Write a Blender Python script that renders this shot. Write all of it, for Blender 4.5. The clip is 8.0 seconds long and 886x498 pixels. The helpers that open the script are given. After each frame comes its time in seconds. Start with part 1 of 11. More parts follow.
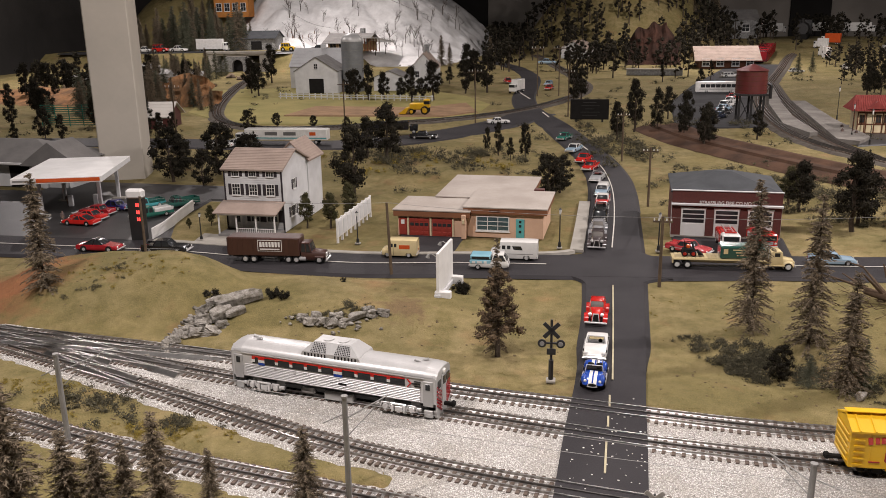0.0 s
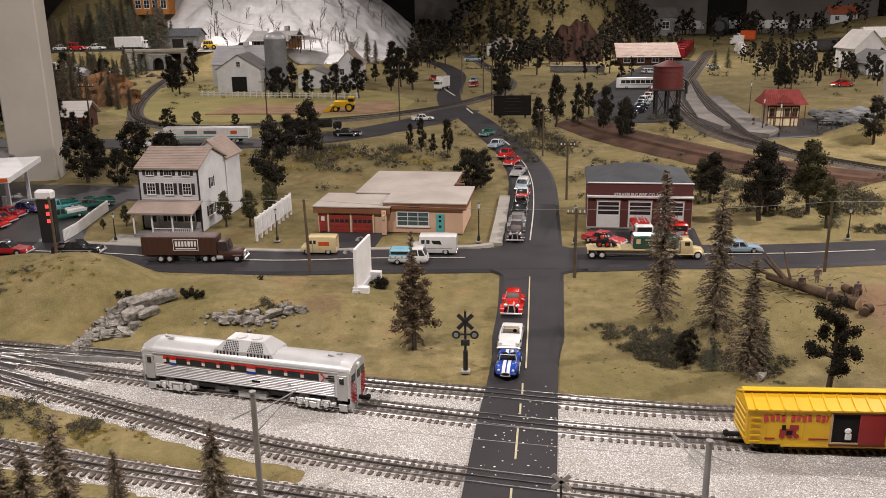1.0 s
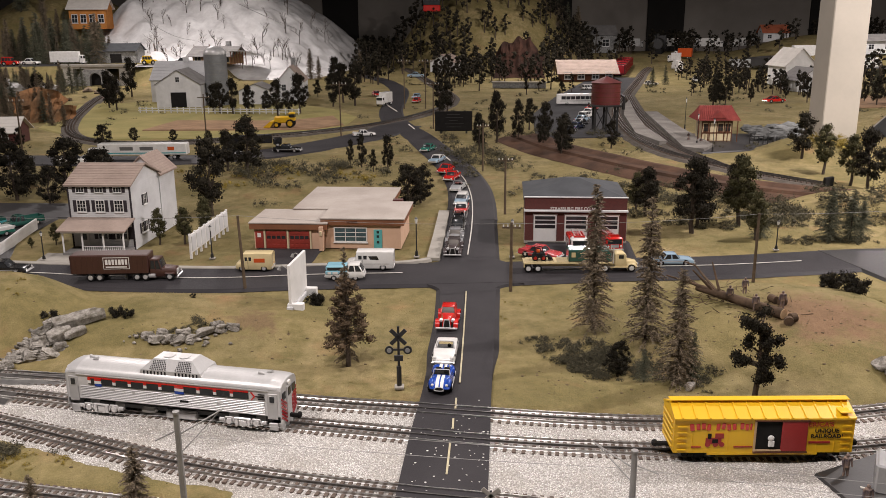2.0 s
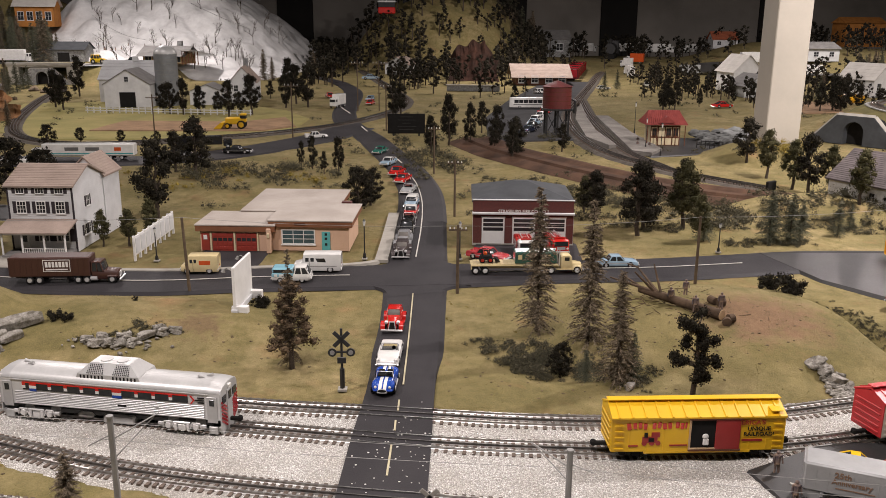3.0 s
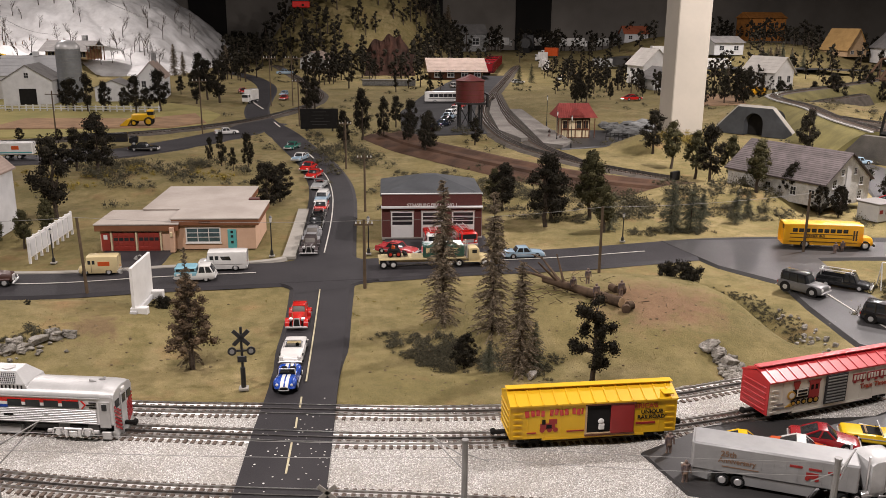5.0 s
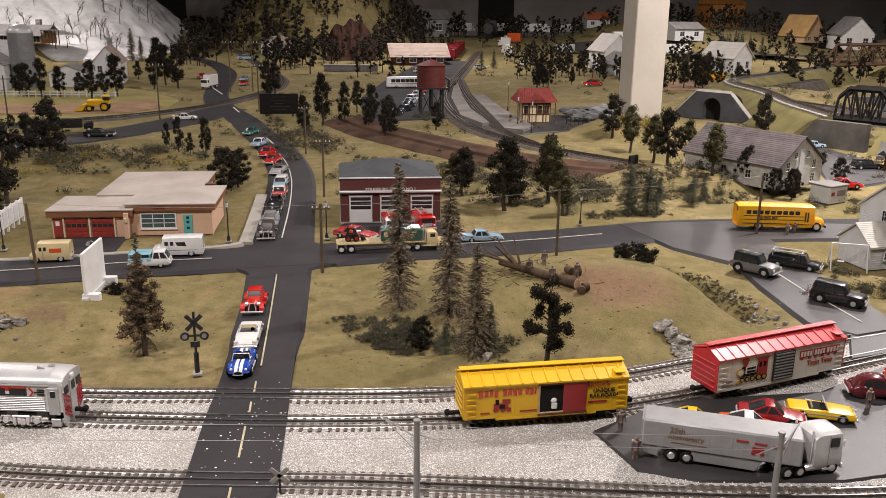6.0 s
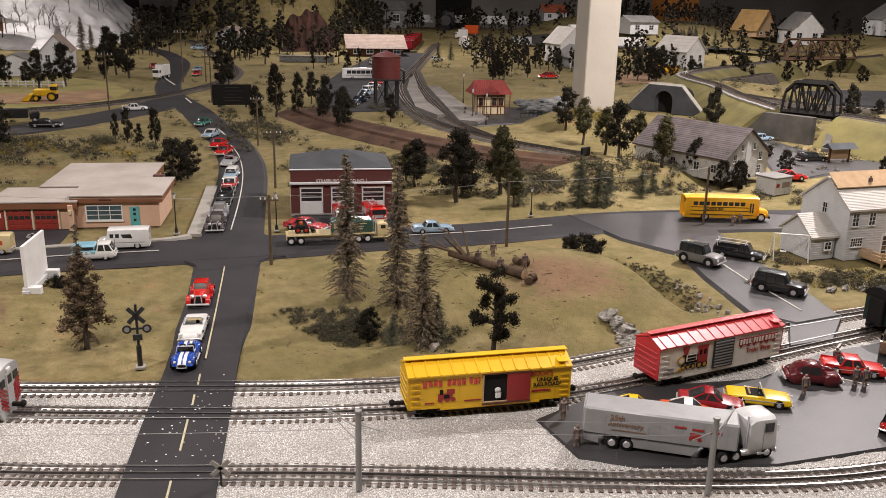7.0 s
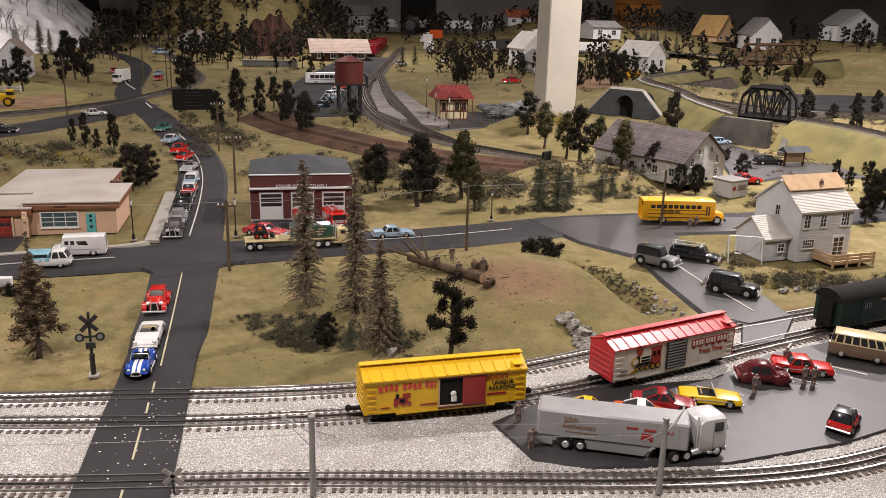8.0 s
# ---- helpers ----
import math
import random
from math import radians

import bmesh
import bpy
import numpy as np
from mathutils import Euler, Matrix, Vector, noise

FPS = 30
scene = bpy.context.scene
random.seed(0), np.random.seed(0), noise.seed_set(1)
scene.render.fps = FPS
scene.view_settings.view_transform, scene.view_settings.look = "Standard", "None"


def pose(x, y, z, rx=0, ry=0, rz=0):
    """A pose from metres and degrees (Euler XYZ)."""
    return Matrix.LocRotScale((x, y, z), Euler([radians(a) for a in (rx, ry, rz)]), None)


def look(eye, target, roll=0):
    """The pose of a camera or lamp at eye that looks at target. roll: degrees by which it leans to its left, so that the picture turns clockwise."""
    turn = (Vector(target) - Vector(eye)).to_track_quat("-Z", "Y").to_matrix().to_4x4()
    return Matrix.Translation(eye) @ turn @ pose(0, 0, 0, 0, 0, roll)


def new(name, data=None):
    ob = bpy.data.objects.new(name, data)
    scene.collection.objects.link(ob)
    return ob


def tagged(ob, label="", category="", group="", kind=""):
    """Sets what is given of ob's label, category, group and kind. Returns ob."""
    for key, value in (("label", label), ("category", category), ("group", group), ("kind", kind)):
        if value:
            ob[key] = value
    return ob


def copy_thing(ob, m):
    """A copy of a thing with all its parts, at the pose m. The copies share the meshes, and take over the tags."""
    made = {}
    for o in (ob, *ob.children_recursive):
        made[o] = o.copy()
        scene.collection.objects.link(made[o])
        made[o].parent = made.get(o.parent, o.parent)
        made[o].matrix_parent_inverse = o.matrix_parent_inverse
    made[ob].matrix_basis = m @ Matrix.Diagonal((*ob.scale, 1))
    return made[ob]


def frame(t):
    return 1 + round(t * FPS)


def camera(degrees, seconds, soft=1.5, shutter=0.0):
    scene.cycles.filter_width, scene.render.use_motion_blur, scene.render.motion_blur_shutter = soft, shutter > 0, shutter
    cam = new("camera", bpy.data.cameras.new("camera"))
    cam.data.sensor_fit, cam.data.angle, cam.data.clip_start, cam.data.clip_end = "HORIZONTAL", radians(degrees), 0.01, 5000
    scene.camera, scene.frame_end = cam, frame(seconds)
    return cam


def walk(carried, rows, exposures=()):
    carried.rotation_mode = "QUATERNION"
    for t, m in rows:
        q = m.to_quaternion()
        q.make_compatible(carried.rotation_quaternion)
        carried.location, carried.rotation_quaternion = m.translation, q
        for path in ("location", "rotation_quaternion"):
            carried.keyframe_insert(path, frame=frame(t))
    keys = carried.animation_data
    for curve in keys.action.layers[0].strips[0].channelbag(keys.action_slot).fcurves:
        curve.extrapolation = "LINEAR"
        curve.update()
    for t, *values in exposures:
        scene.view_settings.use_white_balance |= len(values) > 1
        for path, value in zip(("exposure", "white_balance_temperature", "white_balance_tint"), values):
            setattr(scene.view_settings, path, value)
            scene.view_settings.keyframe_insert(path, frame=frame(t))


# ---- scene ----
cam = camera(55.0, 8.0, soft=0.7)
PATH = [
    (0, (-0.04, -1.278, 0.618), (-0.461, 0.598, 0.068), -0.9),
    (0.5, (-0.021, -1.284, 0.615), (-0.368, 0.606, 0.061), -1.1),
    (1, (-0.004, -1.283, 0.613), (-0.271, 0.62, 0.056), -0.8),
    (1.5, (0.009, -1.279, 0.611), (-0.193, 0.637, 0.074), -0.6),
    (3, (0.045, -1.283, 0.612), (0.001, 0.648, 0.095), 0.4),
    (3.5, (0.054, -1.285, 0.612), (0.057, 0.646, 0.093), 0.9),
    (4, (0.066, -1.28, 0.61), (0.115, 0.65, 0.086), 0.9),
    (4.5, (0.076, -1.282, 0.612), (0.169, 0.647, 0.092), 0.7),
    (6, (0.104, -1.288, 0.604), (0.318, 0.621, 0.047), 0.7),
    (6.5, (0.115, -1.291, 0.603), (0.372, 0.611, 0.039), 1.2),
    (7, (0.127, -1.294, 0.603), (0.434, 0.598, 0.03), 1.3),
    (7.5, (0.135, -1.297, 0.603), (0.485, 0.588, 0.032), 1.5),
    (8, (0.145, -1.303, 0.606), (0.527, 0.579, 0.044), 1.5),
]
walk(cam, [(t, look(eye, target, roll)) for t, eye, target, roll in PATH])

# ---- light: a dim exhibition hall with unseen lamps added under the ceiling ----
world = bpy.data.worlds.new("hall_air")
scene.world = world
world.use_nodes = True
world.node_tree.nodes["Background"].inputs[0].default_value = (1.0, 0.93, 0.85, 1)
world.node_tree.nodes["Background"].inputs[1].default_value = 0.007
CEIL = 2.1
FLOOR_Z = -0.95


def ceiling_lamp(x, y, watts, size=0.06, colour=(1.0, 0.905, 0.885)):
    data = bpy.data.lights.new("ceiling_lamp_light", "AREA")
    data.shape, data.size, data.energy, data.color = "DISK", size, watts * 1.07, colour
    ob = new("ceiling_lamp_light", data)
    ob.matrix_basis = pose(x, y, CEIL - 0.10)
    LAMPS.append((x, y))


LAMPS = []
# Unseen lamps: some placed from cast shadows, others added to brighten dim areas.
for lx, ly, lw in ((-1.3, -0.8, 42), (-0.1, -0.9, 32), (2.3, -0.55, 22), (2.05, 1.25, 96), (-0.55, 1.0, 13), (2.9, 2.3, 54),
                   (-2.2, 3.4, 27), (0.2, 3.7, 18), (3.6, 4.6, 34), (-3.4, 7.2, 62), (-4.8, 5.0, 62), (0.8, 7.6, 76), (4.4, 8.0, 80), (6.4, 5.2, 36)):
    ceiling_lamp(lx, ly, lw)

# ---- mesh building ----
class Geo:
    """Vertices and faces of one part."""

    def __init__(self):
        self.v, self.f = [], []

    def add(self, verts, faces, m=None):
        n = len(self.v)
        self.v += [tuple(m @ Vector(p)) if m is not None else tuple(p) for p in verts]
        self.f += [tuple(n + i for i in face) for face in faces]
        return self

    def box(self, c, s, m=None, b=0.0):
        x, y, z = (a / 2 for a in s)
        mm = Matrix.Translation(c) @ (m if m is not None else Matrix())
        if not b:
            vs = [(i * x, j * y, k * z) for i in (-1, 1) for j in (-1, 1) for k in (-1, 1)]
            return self.add(vs, [(0, 1, 3, 2), (4, 6, 7, 5), (0, 4, 5, 1), (2, 3, 7, 6), (0, 2, 6, 4), (1, 5, 7, 3)], mm)
        b = min(b, x * 0.9, y * 0.9, z * 0.9)
        rings = []
        for k, cut in ((-z, b), (-z + b, 0), (z - b, 0), (z, b)):
            xi, yi = x - cut, y - cut
            e = b if cut == 0 else b * 0.5
            rings.append([(xi - e, -yi, k), (xi, -yi + e, k), (xi, yi - e, k), (xi - e, yi, k), (-xi + e, yi, k), (-xi, yi - e, k), (-xi, -yi + e, k), (-xi + e, -yi, k)])
        return self.loft(rings, mm)

    def loft(self, rings, m=None, closed=True, caps=True):
        n = len(rings[0])
        faces = []
        for r in range(len(rings) - 1):
            for i in range(n if closed else n - 1):
                j = (i + 1) % n
                faces.append((r * n + i, r * n + j, (r + 1) * n + j, (r + 1) * n + i))
        if caps:
            faces.append(tuple(range(n - 1, -1, -1)))
            faces.append(tuple((len(rings) - 1) * n + i for i in range(n)))
        return self.add([p for r in rings for p in r], faces, m)

    def cyl(self, p0, p1, r0, r1=None, n=10, caps=True):
        p0, p1 = Vector(p0), Vector(p1)
        r1 = r0 if r1 is None else r1
        q = (p1 - p0).to_track_quat("Z", "Y")
        ring = lambda p, r: [tuple(p + q @ Vector((r * math.cos(a * math.tau / n), r * math.sin(a * math.tau / n), 0))) for a in range(n)]
        return self.loft([ring(p0, r0), ring(p1, r1)], caps=caps)

    def tube(self, pts, r, n=6):
        for a, b in zip(pts, pts[1:]):
            self.cyl(a, b, r, n=n)
        return self

    def prism(self, poly, a, b, axis="y", m=None):
        """A polygon of (u, v) drawn out from a to b along an axis: y takes (x, z), x takes (y, z), z takes (x, y)."""
        put = {"y": lambda p, t: (p[0], t, p[1]), "x": lambda p, t: (t, p[0], p[1]), "z": lambda p, t: (p[0], p[1], t)}[axis]
        n = len(poly)
        vs = [put(p, a) for p in poly] + [put(p, b) for p in poly]
        fs = [tuple(range(n)), tuple(range(2 * n - 1, n - 1, -1))] + [(i, n + i, n + (i + 1) % n, (i + 1) % n) for i in range(n)]
        return self.add(vs, fs, m)

    def ball(self, c, r, seg=8, rings=5, squash=(1, 1, 1), rough=0.0, rng=None):
        vs = [(0, 0, -1)]
        for k in range(1, rings):
            t = math.pi * k / rings
            vs += [(math.sin(t) * math.cos(a * math.tau / seg), math.sin(t) * math.sin(a * math.tau / seg), -math.cos(t)) for a in range(seg)]
        vs.append((0, 0, 1))
        out = []
        for p in vs:
            s = r * (1 + (rng.uniform(-rough, rough) if rng else 0))
            out.append((c[0] + p[0] * s * squash[0], c[1] + p[1] * s * squash[1], c[2] + p[2] * s * squash[2]))
        fs = [(0, 1 + (a + 1) % seg, 1 + a) for a in range(seg)]
        for k in range(rings - 2):
            o = 1 + k * seg
            fs += [(o + a, o + (a + 1) % seg, o + seg + (a + 1) % seg, o + seg + a) for a in range(seg)]
        o, top = 1 + (rings - 2) * seg, len(vs) - 1
        fs += [(o + a, o + (a + 1) % seg, top) for a in range(seg)]
        return self.add(out, fs)

    def disc(self, c, r, axis="y", n=16):
        q = {"y": lambda a: (c[0] + r * math.cos(a), c[1], c[2] + r * math.sin(a)), "x": lambda a: (c[0], c[1] + r * math.cos(a), c[2] + r * math.sin(a)), "z": lambda a: (c[0] + r * math.cos(a), c[1] + r * math.sin(a), c[2])}[axis]
        return self.add([q(i * math.tau / n) for i in range(n)], [tuple(range(n))])

    def mesh(self, name, material, smooth=False):
        me = bpy.data.meshes.new(name)
        me.from_pydata(self.v, [], self.f)
        bm = bmesh.new()
        bm.from_mesh(me)
        if len(bm.faces) < 60000:
            bmesh.ops.recalc_face_normals(bm, faces=bm.faces)
        bm.to_mesh(me)
        bm.free()
        me.materials.append(material)
        if smooth:
            me.shade_smooth()
            me.set_sharp_from_angle(angle=radians(38))
        return me


def part(name, geo, material, parent, label="", smooth=False):
    ob = new(name, geo.mesh(name, material, smooth))
    ob.parent = parent
    return tagged(ob, label)


def thing(name, label, category, group="", kind="", m=None):
    ob = new(name)
    ob.empty_display_size = 0.02
    ob.matrix_basis = m if m is not None else Matrix()
    return tagged(ob, label, category, group, kind)


def solo(name, geo, material, label, category, m=None, group="", kind="", smooth=False):
    ob = new(name, geo.mesh(name, material, smooth))
    ob.matrix_basis = m if m is not None else Matrix()
    return tagged(ob, label, category, group, kind)


def structure(name, geo, material, label="", smooth=False, category="setting"):
    return solo(name, geo, material, label, category, kind="structure", smooth=smooth)


def bump(x, y, cx, cy, rx, ry):
    d = ((x - cx) / rx) ** 2 + ((y - cy) / ry) ** 2
    return 0.0 if d >= 1 else (1 - d) ** 2 * (1 + 2 * d)


def ease(u):
    u = min(1.0, max(0.0, u))
    return u * u * (3 - 2 * u)


def hz(x, y):
    """The height of the scenery."""
    z = 0.078 * bump(x, y, -1.17, 0.36, 0.34, 0.23) + 0.036 * bump(x, y, -0.72, 0.36, 0.5, 0.21)
    z += 0.052 * bump(x, y, 0.60, 0.41, 0.46, 0.30) * ease((0.885 + (0.40 - y) * 0.2 - x) / 0.09) - 0.014 * bump(x, y, 0.24, 0.2, 0.13, 0.11)
    if 0.75 < x < 1.0 and 0.2 < y < 0.62:
        z -= 0.034 * math.exp(-((x - 0.868 - (0.40 - y) * 0.2) / 0.034) ** 2) * ease((y - 0.2) / 0.1) * ease((0.62 - y) / 0.08)
    z += 0.012 * bump(x, y, 0.62, 0.16, 0.14, 0.10) - 0.012 * bump(x, y, 0.70, 0.12, 0.06, 0.08) + 0.03 * bump(x, y, -0.85, 2.0, 0.6, 0.4)
    z += 0.10 * bump(x, y, 2.75, 3.9, 0.75, 0.7) + 0.10 * bump(x, y, 2.95, 2.3, 0.55, 0.45)
    z += 0.09 * bump(x, y, -5.0, 5.9, 1.0, 1.0) + 0.07 * bump(x, y, -3.75, 4.6, 0.55, 0.7) + 0.75 * bump(x, y, -5.75, 9.9, 1.15, 1.9) + 0.24 * bump(x, y, 7.6, 8.7, 1.5, 2.2)
    z += 0.17 * ease((y - 6.93) / 0.25) * ease((-2.75 - x) / 0.4) + 0.07 * bump(x, y, 1.5, 2.75, 0.35, 0.35)
    z += 0.95 * bump(x, y, -0.25, 11.0, 1.5, 2.0) + 0.12 * bump(x, y, 2.2, 11.5, 3.5, 2.0) + 0.3 * bump(x, y, 5.0, 10.8, 2.0, 2.5) + 0.2 * bump(x, y, 6.6, 6.5, 1.4, 1.6)
    z += 0.03 * bump(x, y, 0.24, 1.8, 0.22, 0.3) + 0.05 * bump(x, y, 1.25, 1.55, 0.35, 0.25)
    return z


def at(x, y, turn=0.0, up=0.0):
    return pose(x, y, hz(x, y) + up, 0, 0, turn)

# ---- materials ----
def node_mat(name):
    ma = bpy.data.materials.new(name)
    ma.use_nodes = True
    nt = ma.node_tree
    return ma, nt, nt.nodes["Principled BSDF"]


def mix_node(nt, fac, a, b, blend="MIX"):
    n = nt.nodes.new("ShaderNodeMix")
    n.data_type, n.blend_type = "RGBA", blend
    for socket, v in ((n.inputs[0], fac), (n.inputs[6], a), (n.inputs[7], b)):
        if hasattr(v, "links"):
            nt.links.new(v, socket)
        else:
            socket.default_value = v if isinstance(v, (int, float)) else (*v, 1)
    return n.outputs[2]


def noise_node(nt, co, scale, detail=4, rough=0.6):
    n = nt.nodes.new("ShaderNodeTexNoise")
    n.inputs["Scale"].default_value, n.inputs["Detail"].default_value, n.inputs["Roughness"].default_value = scale, detail, rough
    nt.links.new(co, n.inputs["Vector"])
    return n.outputs[0]


def ramp_node(nt, fac, lo, hi, a=(0, 0, 0), b=(1, 1, 1)):
    n = nt.nodes.new("ShaderNodeValToRGB")
    n.color_ramp.elements[0].position, n.color_ramp.elements[1].position = lo, hi
    n.color_ramp.elements[0].color, n.color_ramp.elements[1].color = (*a, 1), (*b, 1)
    nt.links.new(fac, n.inputs[0])
    return n.outputs[0]


def mat(name, col, col2=None, big=14.0, fine=160.0, rough=0.7, metal=0.0, bumpy=0.15, vary=0.0, coat=0.0, spec=0.5, grain=0.18):
    """A surface with stains at one scale, grain at another and a fine relief."""
    ma, nt, p = node_mat(name)
    co = nt.nodes.new("ShaderNodeTexCoord").outputs["Object"]
    a = noise_node(nt, co, big, 3)
    b = noise_node(nt, co, fine, 4, 0.65)
    col2 = col2 or tuple(c * 0.78 for c in col)
    c = mix_node(nt, ramp_node(nt, a, 0.35, 0.68), col, col2)
    c = mix_node(nt, grain, c, ramp_node(nt, b, 0.25, 0.75, (0.25, 0.25, 0.25), (1.0, 1.0, 1.0)), "MULTIPLY")
    if vary:
        info = nt.nodes.new("ShaderNodeObjectInfo")
        c = mix_node(nt, vary, c, ramp_node(nt, info.outputs["Random"], 0, 1, (0.35, 0.35, 0.35), (1.0, 1.0, 1.0)), "MULTIPLY")
    nt.links.new(c, p.inputs["Base Color"])
    r = nt.nodes.new("ShaderNodeMapRange")
    r.inputs[3].default_value, r.inputs[4].default_value = max(0.03, rough - 0.1), min(1, rough + 0.12)
    nt.links.new(b, r.inputs[0])
    nt.links.new(r.outputs[0], p.inputs["Roughness"])
    p.inputs["Metallic"].default_value, p.inputs["Coat Weight"].default_value = metal, coat
    p.inputs["Specular IOR Level"].default_value = spec if rough < 0.6 else min(spec, 0.10)
    if bumpy:
        bn = nt.nodes.new("ShaderNodeBump")
        bn.inputs["Strength"].default_value, bn.inputs["Distance"].default_value = bumpy, 0.002
        nt.links.new(b, bn.inputs["Height"])
        nt.links.new(bn.outputs[0], p.inputs["Normal"])
    return ma


PAINTS = {}


def paint(r, g, b, rough=0.22, coat=0.6):
    key = (r, g, b, rough)
    if key not in PAINTS:
        PAINTS[key] = mat("paint", (r, g, b), (r * 0.86, g * 0.86, b * 0.86), 40, 400, rough, 0, 0.03, coat=coat, grain=0.08)
    return PAINTS[key]


def ground_mat():
    """Static grass over painted plaster: olive turf, straw tufts, bare clay patches."""
    ma, nt, p = node_mat("turf")
    co = nt.nodes.new("ShaderNodeTexCoord").outputs["Object"]
    n1, n2, n3 = noise_node(nt, co, 3.2, 4), noise_node(nt, co, 22, 5, 0.65), noise_node(nt, co, 420, 3, 0.7)
    n4 = noise_node(nt, co, 7.5, 3)
    c = mix_node(nt, ramp_node(nt, n1, 0.38, 0.64), (0.205, 0.168, 0.074), (0.290, 0.232, 0.122))
    c = mix_node(nt, ramp_node(nt, n2, 0.40, 0.66), c, (0.170, 0.143, 0.062))
    c = mix_node(nt, ramp_node(nt, n4, 0.58, 0.78), c, (0.26, 0.165, 0.085))
    # bare reddish clay where the timber was dragged
    for cx, cy, rad, col in ((0.64, 0.34, 0.16, (0.215, 0.135, 0.082)), (-1.4, 0.3, 0.22, (0.26, 0.12, 0.06)), (-0.47, 0.31, 0.06, (0.165, 0.118, 0.066))):
        d = nt.nodes.new("ShaderNodeVectorMath")
        d.operation = "DISTANCE"
        d.inputs[1].default_value = (cx, cy, 0.03)
        nt.links.new(co, d.inputs[0])
        add = nt.nodes.new("ShaderNodeMath")
        add.operation = "MULTIPLY_ADD"
        nt.links.new(n2, add.inputs[0])
        add.inputs[1].default_value = 0.25
        nt.links.new(d.outputs["Value"], add.inputs[2])
        c = mix_node(nt, ramp_node(nt, add.outputs[0], rad * 0.45 + 0.12, rad + 0.12, (1, 1, 1), (0, 0, 0)), c, col)
    n5, n6 = noise_node(nt, co, 70, 4, 0.7), noise_node(nt, co, 5, 3, 0.6)
    c = mix_node(nt, 0.35, c, ramp_node(nt, n5, 0.32, 0.68, (0.55, 0.56, 0.52), (1.15, 1.12, 1.05)), "MULTIPLY")
    c = mix_node(nt, 0.6, c, ramp_node(nt, n6, 0.36, 0.62, (0.68, 0.71, 0.66), (1.08, 1.06, 1.03)), "MULTIPLY")
    c = mix_node(nt, 0.32, c, ramp_node(nt, n3, 0.30, 0.70, (0.30, 0.30, 0.26), (1.3, 1.25, 1.15)), "MULTIPLY")
    nt.links.new(c, p.inputs["Base Color"])
    p.inputs["Roughness"].default_value = 0.95
    p.inputs["Specular IOR Level"].default_value = 0.15
    bn = nt.nodes.new("ShaderNodeBump")
    bn.inputs["Strength"].default_value, bn.inputs["Distance"].default_value = 0.6, 0.004
    nt.links.new(n3, bn.inputs["Height"])
    nt.links.new(bn.outputs[0], p.inputs["Normal"])
    return ma


def ballast_mat():
    ma, nt, p = node_mat("ballast")
    co = nt.nodes.new("ShaderNodeTexCoord").outputs["Object"]
    vo = nt.nodes.new("ShaderNodeTexVoronoi")
    vo.inputs["Scale"].default_value = 480
    nt.links.new(co, vo.inputs["Vector"])
    sep = nt.nodes.new("ShaderNodeSeparateColor")
    nt.links.new(vo.outputs["Color"], sep.inputs[0])
    c = ramp_node(nt, sep.outputs[0], 0.0, 1.0, (0.40, 0.38, 0.355), (0.93, 0.91, 0.87))
    c = mix_node(nt, ramp_node(nt, noise_node(nt, co, 9, 3), 0.45, 0.75), c, (0.66, 0.62, 0.56), "MULTIPLY")
    # Darker towards the stone edges: shade in the gaps put into the colour.
    c = mix_node(nt, ramp_node(nt, vo.outputs["Distance"], 0.25, 0.75), c, (0.30, 0.28, 0.25))
    nt.links.new(c, p.inputs["Base Color"])
    p.inputs["Roughness"].default_value = 0.85
    bn = nt.nodes.new("ShaderNodeBump")
    bn.inputs["Strength"].default_value, bn.inputs["Distance"].default_value = 0.9, 0.003
    bn.invert = True
    nt.links.new(vo.outputs["Distance"], bn.inputs["Height"])
    nt.links.new(bn.outputs[0], p.inputs["Normal"])
    return ma


def leaf_mat(name, a, b, vary=0.5):
    ma, nt, p = node_mat(name)
    geo = nt.nodes.new("ShaderNodeNewGeometry")
    c = ramp_node(nt, geo.outputs["Random Per Island"], 0, 1, a, b)
    info = nt.nodes.new("ShaderNodeObjectInfo")
    c = mix_node(nt, vary, c, ramp_node(nt, info.outputs["Random"], 0, 1, (0.45, 0.45, 0.42), (1.0, 1.0, 1.0)), "MULTIPLY")
    nt.links.new(c, p.inputs["Base Color"])
    p.inputs["Roughness"].default_value = 0.9
    p.inputs["Specular IOR Level"].default_value = 0.08
    return ma


def brick_mat(name, a, b, joint, scale):
    ma, nt, p = node_mat(name)
    tc = nt.nodes.new("ShaderNodeTexCoord")
    mp = nt.nodes.new("ShaderNodeMapping")
    mp.inputs["Rotation"].default_value = (radians(90), 0, 0)
    nt.links.new(tc.outputs["Object"], mp.inputs[0])
    br = nt.nodes.new("ShaderNodeTexBrick")
    br.inputs["Color1"].default_value, br.inputs["Color2"].default_value, br.inputs["Mortar"].default_value = (*a, 1), (*b, 1), (*joint, 1)
    br.inputs["Scale"].default_value, br.inputs["Mortar Size"].default_value = scale, 0.015
    nt.links.new(mp.outputs[0], br.inputs["Vector"])
    nt.links.new(br.outputs[0], p.inputs["Base Color"])
    p.inputs["Roughness"].default_value = 0.8
    return ma


